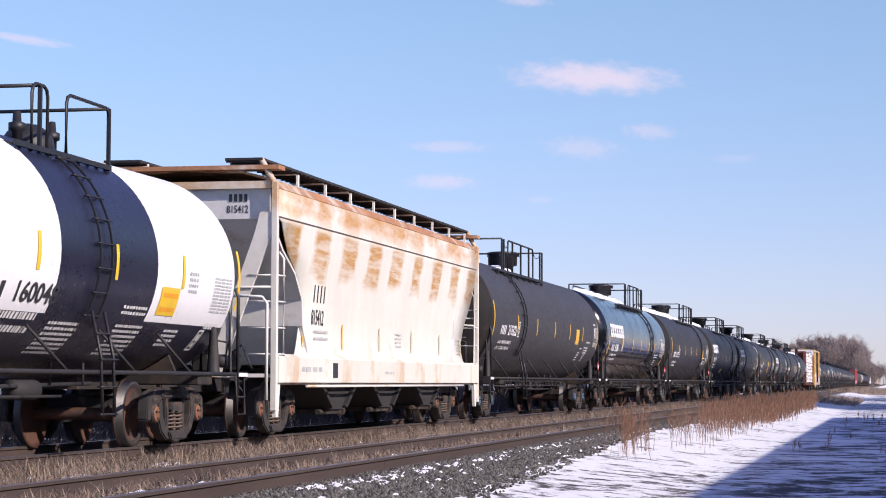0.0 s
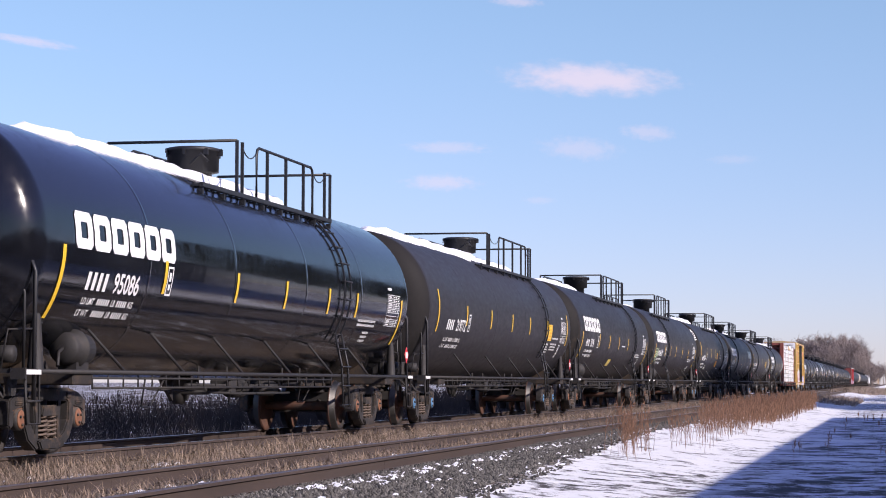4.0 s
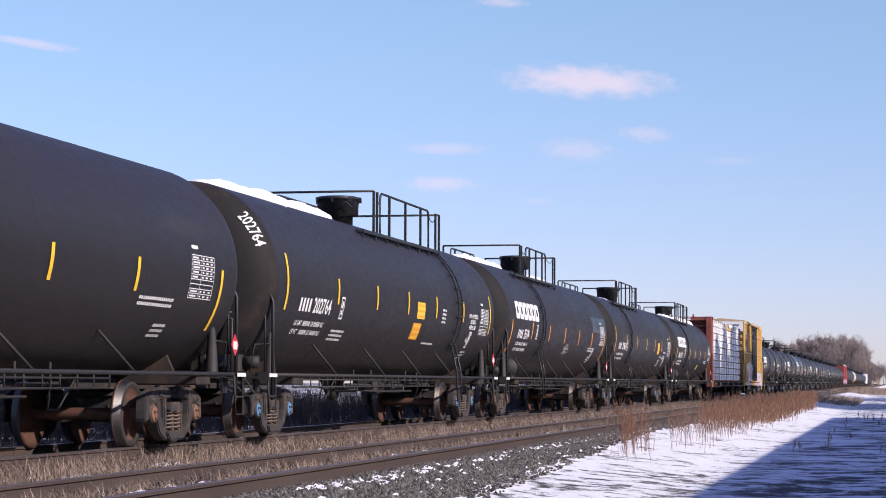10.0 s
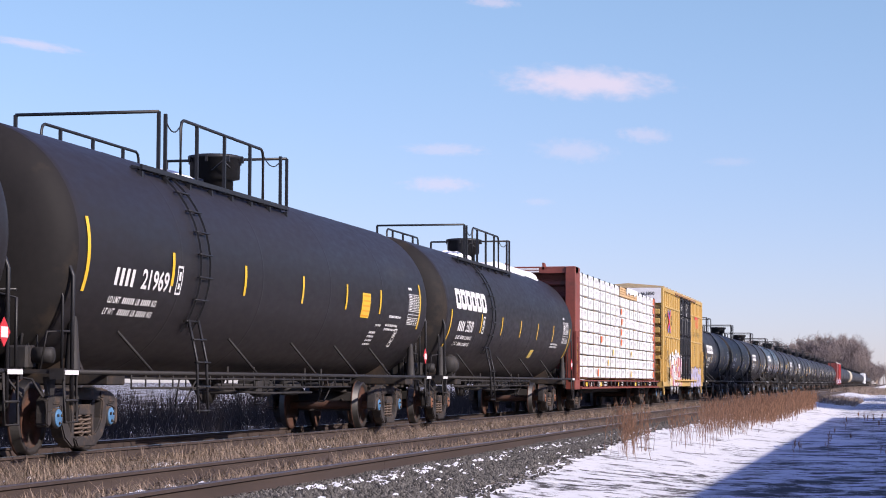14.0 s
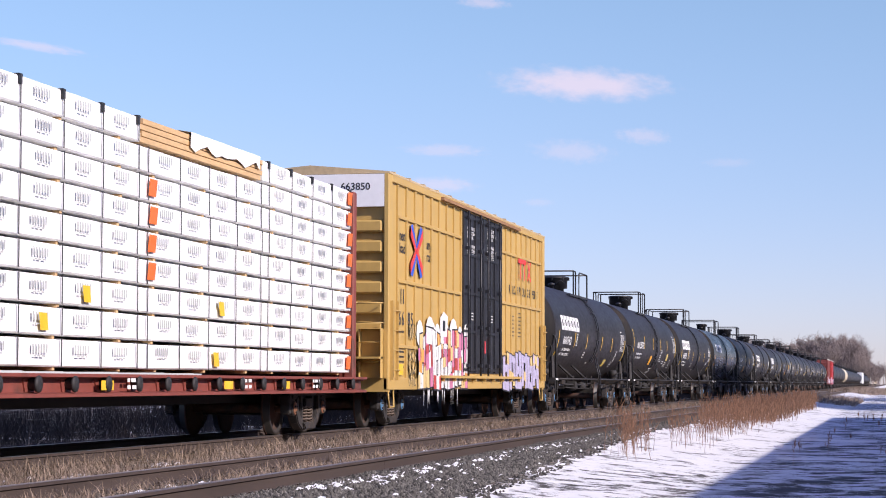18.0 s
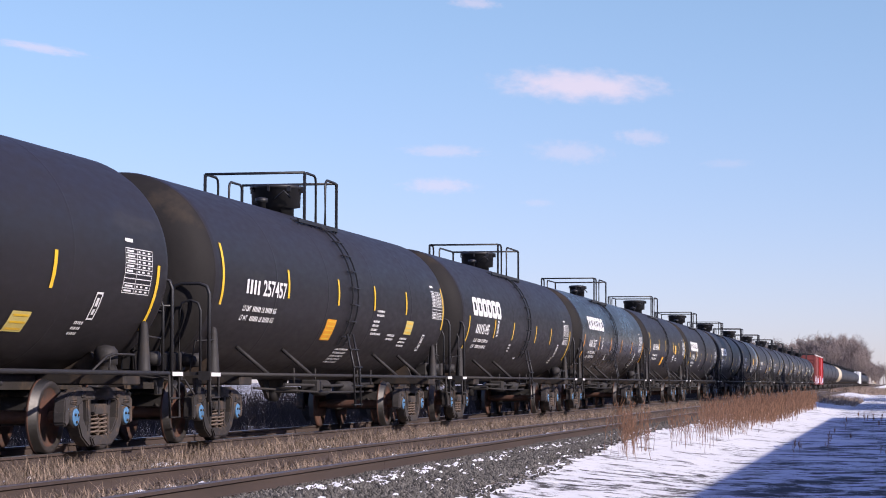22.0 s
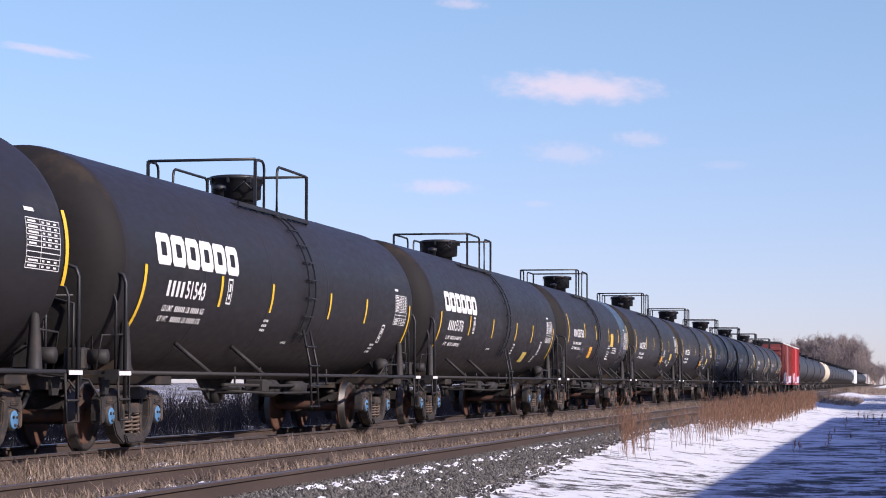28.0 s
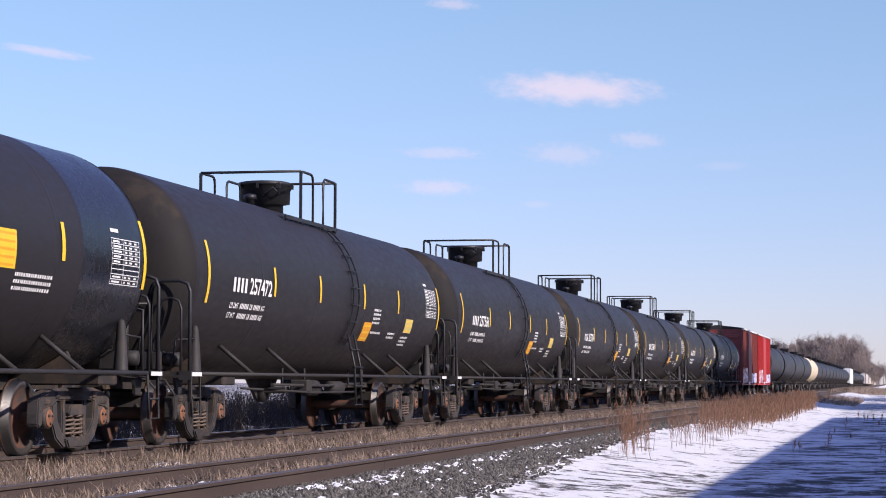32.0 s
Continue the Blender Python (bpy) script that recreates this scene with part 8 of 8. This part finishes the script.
T(-85.5, -64.63, "mark", "35196", "charcoal pressure tank car with a strip of snow", (1.58, 5.54, 8.1, 10.63, 13.23, 15.65, 19.13), (2.52, 3.49, 4.25, 2.09), ((5.12, 2.07), (17.2, 1.58)), (2.54, 1.90), (17.8, 2.02), (1.97, 2.57),
  notices=((9.2, 1.62, 0.72, 0.28, "pale"),), texts=((15.9, 1.96, 2, 1.45), (11.5, 2.2, 1, 0.9)), deck=(8.32, 15.69), rails=(9.49, 10.2, 14.43, 15.59), man=(10.7, 0.43, 4.70), ladder=15.2,
  snow=((7.6, 0.42, 5.2),), struts=(4.4, 8.3, 11.6, 14.8), caps="rust", **GAS_DECK)
c94 = T(-64.63, -43.69, "mark", "94680", "charcoal pressure tank car with green scrawled graffiti", (1.62, 5.35, 7.58, 9.85, 12.78, 15.66, 19.12), (2.7, 3.41, 4.36, 2.06), ((5.5, 2.06),), (2.6, 1.88), (17.75, 2.08), (2.11, 2.61),
        texts=((15.9, 2.0, 2, 1.35), (16.9, 1.66, 3, 0.5)), deck=(4.73, 11.76), rails=(5.59, 6.57, 10.16, 11.74), man=(10.6, 0.43, 4.70), ladder=6.25, snow=((3.0, 0.22, 3.6),), struts=(3.7, 8.9, 12.1, 15.4), caps="rust", **GAS_DECK)
c20 = T(-43.69, -22.96, "lpg", "202764", "charcoal pressure tank car with snow and two yellow notices", (1.6, 4.82, 7.69, 10.32, 12.98, 15.87, 19.1), (2.44, 3.29, 4.41, 2.09), ((5.06, 2.03), (16.9, 1.72)), (2.45, 1.86), (17.9, 2.04),
        notices=((11.15, 2.39, 0.72, 0.34, "yellow"), (11.0, 1.96, 0.72, 0.36, "amber")), lines=((16.55, 2.40, 0.13, "NON-ODORIZED"), (16.75, 2.27, 0.13, "LIQUIFIED"), (16.7, 2.14, 0.13, "PETROLEUM"), (16.95, 2.01, 0.13, "GAS"), (16.7, 1.86, 0.13, "FRA AIP")), texts=((13.6, 2.45, 4, 0.4), (4.9, 1.8, 3, 0.9), (12.4, 1.72, 1, 1.1), (16.9, 1.6, 3, 0.5)), deck=(8.52, 15.5),
        rails=(9.42, 9.95, 14.46, 15.58), man=(10.7, 0.43, 4.70), ladder=15.3, snow=((7.6, 0.5, 5.3),), raise_=0.07, struts=(4.6, 8.2, 11.4, 14.6), head_number=True, **GAS_DECK)
c35 = T(-22.96, -2.14, "mark", "35184", "charcoal pressure tank car with a snow strip and grey patch", (1.48, 4.6, 7.55, 10.43, 13.28, 16.13, 19.1), (2.49, 3.41, 4.17, 2.08), ((5.28, 2.1), (16.7, 1.64)), (2.48, 1.90), (18.0, 2.16), (2.01, 2.58),
        texts=((15.7, 2.0, 2, 1.35), (16.3, 1.72, 3, 0.4)), deck=(4.61, 11.65), rails=(5.45, 6.43, 9.84, 11.61), man=(10.67, 0.43, 4.70), ladder=6.32, snow=((5.6, 0.42, 4.2), (3.6, 0.3, 13.4)), strip=M_TICKO,
        struts=(3.9, 9.0, 12.3, 15.7), caps="rust", **GAS_DECK)
T(-2.14, 19.28, "lpg", "219691", "charcoal pressure tank car with yellow notice", (1.31, 4.41, 7.68, 10.87, 13.73, 16.27, 19.68), (2.29, 3.26, 4.43, 2.13), ((4.6, 2.1), (17.9, 1.62)), (2.26, 1.91), (18.65, 2.08),
  notices=((14.88, 2.33, 0.62, 0.46, "yellow"),), texts=((17.1, 2.17, 1, 1.0), (17.0, 2.0, 2, 1.0), (16.2, 1.98, 1, 0.45), (15.95, 1.84, 4, 0.5)), deck=(4.48, 11.65), rails=(5.2, 6.14, 10.23, 11.61), man=(11.0, 0.43, 4.70),
  ladder=5.65, snow=((2.2, 0.2, 8.6),), struts=(3.5, 8.2, 11.6, 14.4, 17.0), **GAS_DECK)
T(19.28, 39.8, "mark", "33330", "charcoal pressure tank car with thick snow at one end", (1.5, 5.0, 7.7, 10.4, 13.1, 15.8, 18.9), (2.4, 3.3, 4.1, 2.08), ((5.2, 2.08),), (2.45, 1.90), (17.6, 2.08), (2.0, 2.57),
  notices=((12.9, 1.7, 0.5, 0.26, "pale"),), texts=((15.7, 2.0, 2, 1.3),), deck=(4.6, 11.6), rails=(5.4, 6.4, 9.9, 11.5), man=(10.6, 0.43, 4.70), ladder=6.3, snow=((6.5, 0.75, 16.3), (3.0, 0.4, 9.0)), struts=(4.0, 9.0, 12.3, 15.7), caps="rust", **GAS_DECK)
lumber_car(39.8, 63.9)
box_car(63.9, 84.9)
M_TANCAR = material("tan_cream_paint", (0.62, 0.52, 0.36), 0.5, vary=0.1, scale=1, fine=9, stain=(0.35, 0.22, 0.12))
M_LIME = material("pale_green_spray", (0.42, 0.50, 0.30), 0.6, vary=0.2)
scrawl(c94, -8.75, 2.05, 1.05, 0.62, M_LIME, 3, 26, "pale green sprayed scrawl", 0.013)
scrawl(c35, 0.24, 1.88, 1.1, 0.34, M_GREYINK, 7, 16, "thin grey sprayed scrawl", 0.007)
side_patch(c35, 5.78, 8.95, 2.55, 3.06, M_BAND, "newer glossy paint patch")
PX = dict(ticks=(1.74, 4.99, 7.6, 11.12, 13.7, 17.24), number=(2.66, 3.44, 4.27, 2.08), frames=((5.28, 2.06), (15.2, 1.68)), load=(2.66, 1.88), panel=(16.0, 2.05), logo=(2.18, 2.49),
          texts=((7.45, 1.86, 3, 0.28), (14.9, 1.62, 3, 0.3), (9.0, 1.55, 1, 0.3)), deck=(7.55, 11.63), rails=(8.5, 9.0, 9.75, 11.6), man=(10.4, 0.44, 4.46), ladder=9.75, struts=(4.2, 6.8))
TX = dict(frames=((15.25, 1.58),), load=(2.5, 2.0), panel=(15.75, 2.27), deck=(7.35, 10.0), rails=(7.8, 8.55, 9.2, 10.0), struts=(3.4, 5.9, 12.2, 14.3))
PALE = dict(notices=((12.95, 1.60, 0.55, 0.30, "pale"),))
T(84.9, 103.6, "prox", "51422", BLACK + " and white block mark", **PX, **PALE)
T(103.6, 121.7, "oil", "257457", BLACK + " and an amber notice", (1.35, 4.8, 7.98, 10.64, 13.3, 16.82), (2.52, 3.39, 4.69, 2.26), notices=((7.5, 1.83, 0.62, 0.42, "amber"), (13.5, 2.02, 0.62, 0.30, "pale")),
  texts=((10.9, 2.25, 2, 0.6), (10.75, 2.05, 3, 0.5), (10.8, 1.82, 1, 0.8), (12.2, 1.82, 2, 0.6), (13.35, 1.78, 3, 0.6), (9.0, 1.5, 5, 0.9)), man=(9.15, 0.46, 4.52), ladder=9.0, **TX)
T(121.7, 140.6, "prox", "51495", BLACK + " and white block mark", **PX)
T(140.6, 159.3, "prox", "75677", "semi-gloss brown-black tank car with a raised band", (1.58, 5.1, 8.07, 10.99, 13.97, 17.45), (2.78, 3.61, 4.47, 2.09), ((5.76, 2.05), (15.2, 1.68)), (2.8, 1.88), (16.2, 2.1), (2.62, 2.65),
  texts=((7.15, 1.86, 3, 0.3), (14.9, 1.62, 3, 0.3)), deck=(7.2, 11.05), rails=(7.95, 8.5, 9.2, 11.05), man=(10.2, 0.27, 4.40), ladder=9.2, paint=M_SEMI, strip=M_TICKO, bands=((-0.62, 0.66),), struts=(4.2, 6.8))
T(159.3, 176.2, "oil", "264164", BLACK + " and an amber notice", (1.4, 4.7, 7.3, 10.5, 13.0, 15.9), (2.5, 3.35, 4.55, 2.28), notices=((6.3, 1.85, 0.62, 0.40, "amber"), (11.2, 2.4, 0.6, 0.4, "yellow")),
  texts=((10.6, 2.1, 4, 0.6), (11.8, 2.0, 2, 0.6)), load=(2.5, 2.03), panel=(14.7, 2.2), deck=(6.3, 9.5), rails=(7.0, 7.6, 8.2, 9.5), man=(8.7, 0.46, 4.52), ladder=8.0, struts=(3.4, 5.9, 11.6, 13.6))
T(176.2, 194.8, "prox", "51543", BLACK + " and white block mark", **PX)
T(194.8, 213.6, "prox", "51376", BLACK + " and white block mark", **dict(PX, ticks=(1.77, 5.02, 7.92, 11.19, 13.7, 17.2), frames=((5.4, 2.06), (15.3, 1.70)), texts=((11.2, 1.88, 4, 0.3), (7.8, 1.72, 1, 0.5), (15.0, 1.62, 3, 0.3)),
  deck=(6.7, 10.6), rails=(7.55, 9.1, 9.75, 10.62), man=(8.6, 0.46, 4.46), ladder=9.85), notices=((13.2, 1.60, 0.6, 0.34, "pale"),))
c26 = T(213.6, 230.7, "oil", "263768", BLACK + " and a glossy new end", (1.45, 4.82, 7.42, 10.6, 13.17, 15.95), (2.51, 3.31, 4.52, 2.34), (), (2.49, 2.10), (14.75, 2.14),
  notices=((6.3, 1.9, 0.62, 0.40, "amber"), (11.15, 2.39, 0.66, 0.46, "yellow")), texts=((10.6, 2.16, 2, 0.6), (10.65, 1.96, 4, 0.55), (11.85, 2.1, 3, 1.1), (10.8, 1.72, 1, 0.7)), deck=(6.25, 9.5), rails=(6.95, 7.55, 8.25, 9.5),
  man=(8.7, 0.44, 4.50), ladder=7.95, bands=((5.25, 7.38),), raise_=0.07, caps="rust", struts=(3.4, 5.9, 11.6, 13.6))
for z0, z1 in ((1.89, 2.09), (1.70, 1.82)):
    side_patch(c26, -4.25, -3.33, z0 + 0.03, z1 + 0.03, M_BAND, "fresh dark paint patch").matrix_basis = Matrix.Translation((0, 0, 2.478)) @ Matrix.Diagonal((0.955, 1, 0.955, 1)) @ Matrix.Translation((0, 0, -Z_TANK))
FAR_OIL = dict(caps="rust", ticks=(1.53, 4.86, 7.6, 10.69, 13.44, 17.2), number=(2.7, 3.53, 4.69, 2.26), notices=((10.95, 1.86, 0.60, 0.40, "amber"), (14.25, 2.05, 0.62, 0.30, "pale")),
               texts=((11.5, 2.26, 4, 0.55), (11.6, 1.84, 1, 0.8), (13.0, 1.85, 2, 0.6), (14.2, 1.8, 3, 0.6)), man=(9.3, 0.46, 4.52), ladder=9.9, **dict(TX, deck=(7.4, 10.8), rails=(8.4, 9.2, 9.9, 10.75), load=(2.67, 2.02), panel=(15.95, 2.28), frames=()))
T(230.7, 249.05, "oil", "257472", BLACK + " and an amber notice", **FAR_OIL)
for a, b, d in ((249.05, 267.4, "257561"), (267.4, 285.5, "263704"), (285.5, 303.5, "257400"), (303.5, 321.6, "257411"), (321.6, 339.7, "257430")):
    T(a, b, "oil", d, BLACK + " and an amber notice", **FAR_OIL)
plain_box_car(339.9, 356.7, M_BROWNCAR, "faded brown-red boxcar with white graffiti")
plain_box_car(356.7, 373.5, M_REDCAR, "bright red boxcar with white graffiti")
y = 373.5
for k in range(48):
    L = 21.5 if k < 5 else 18.3
    if k == 4:
        T(y, y + L, "lpg", near=False, label="cream tank car far back in the train", deck=(8.0, 11.0), paint=M_TANCAR)
    elif k in (16, 17):
        far_hopper(y, y + L, M_WHITECAR, "white covered hopper car far back in the train")
    elif k > 28:
        far_hopper(y, y + L, (M_GREYEND, M_GREYEND, M_CREAM, M_TANCAR)[min(3, (k - 29) // 4)] if k % 5 else M_BROWNCAR, "dusty covered hopper car far back in the train")
    else:
        T(y, y + L, "lpg" if k < 4 else "oil", near=False, label="black tank car far back in the train", deck=(8.0, 11.0))
    y += L


# ---------------------------------------------------------------- motion
def motions():
    rows = [0.0, 0.5, 1.0, 1.5, 2.0, 2.5, 3.0, 3.5] + [2.0 * k for k in range(2, 17)]
    for car, mid in CARS:
        walk(car, [(t, pose(TRAIN_X, mid - way(t), 0)) for t in rows])
    for ob, m, mid in RIDERS:
        walk(ob, [(t, pose(TRAIN_X, mid - way(t), 0) @ m) for t in rows])
    for c, keys in CLOUDS:
        walk(c, keys)
    first = WHEELS[0]
    start = way(0.0)
    walk(first, [(k / FPS, Matrix.Rotation(((way(k / FPS) - start) / WHEEL_R) % math.tau, 4, "X")) for k in range(32 * FPS + 1)])
    for w in WHEELS[1:]:
        w.rotation_mode = "QUATERNION"
        w.animation_data_create().action = first.animation_data.action
        w.animation_data.action_slot = first.animation_data.action_slot


motions()
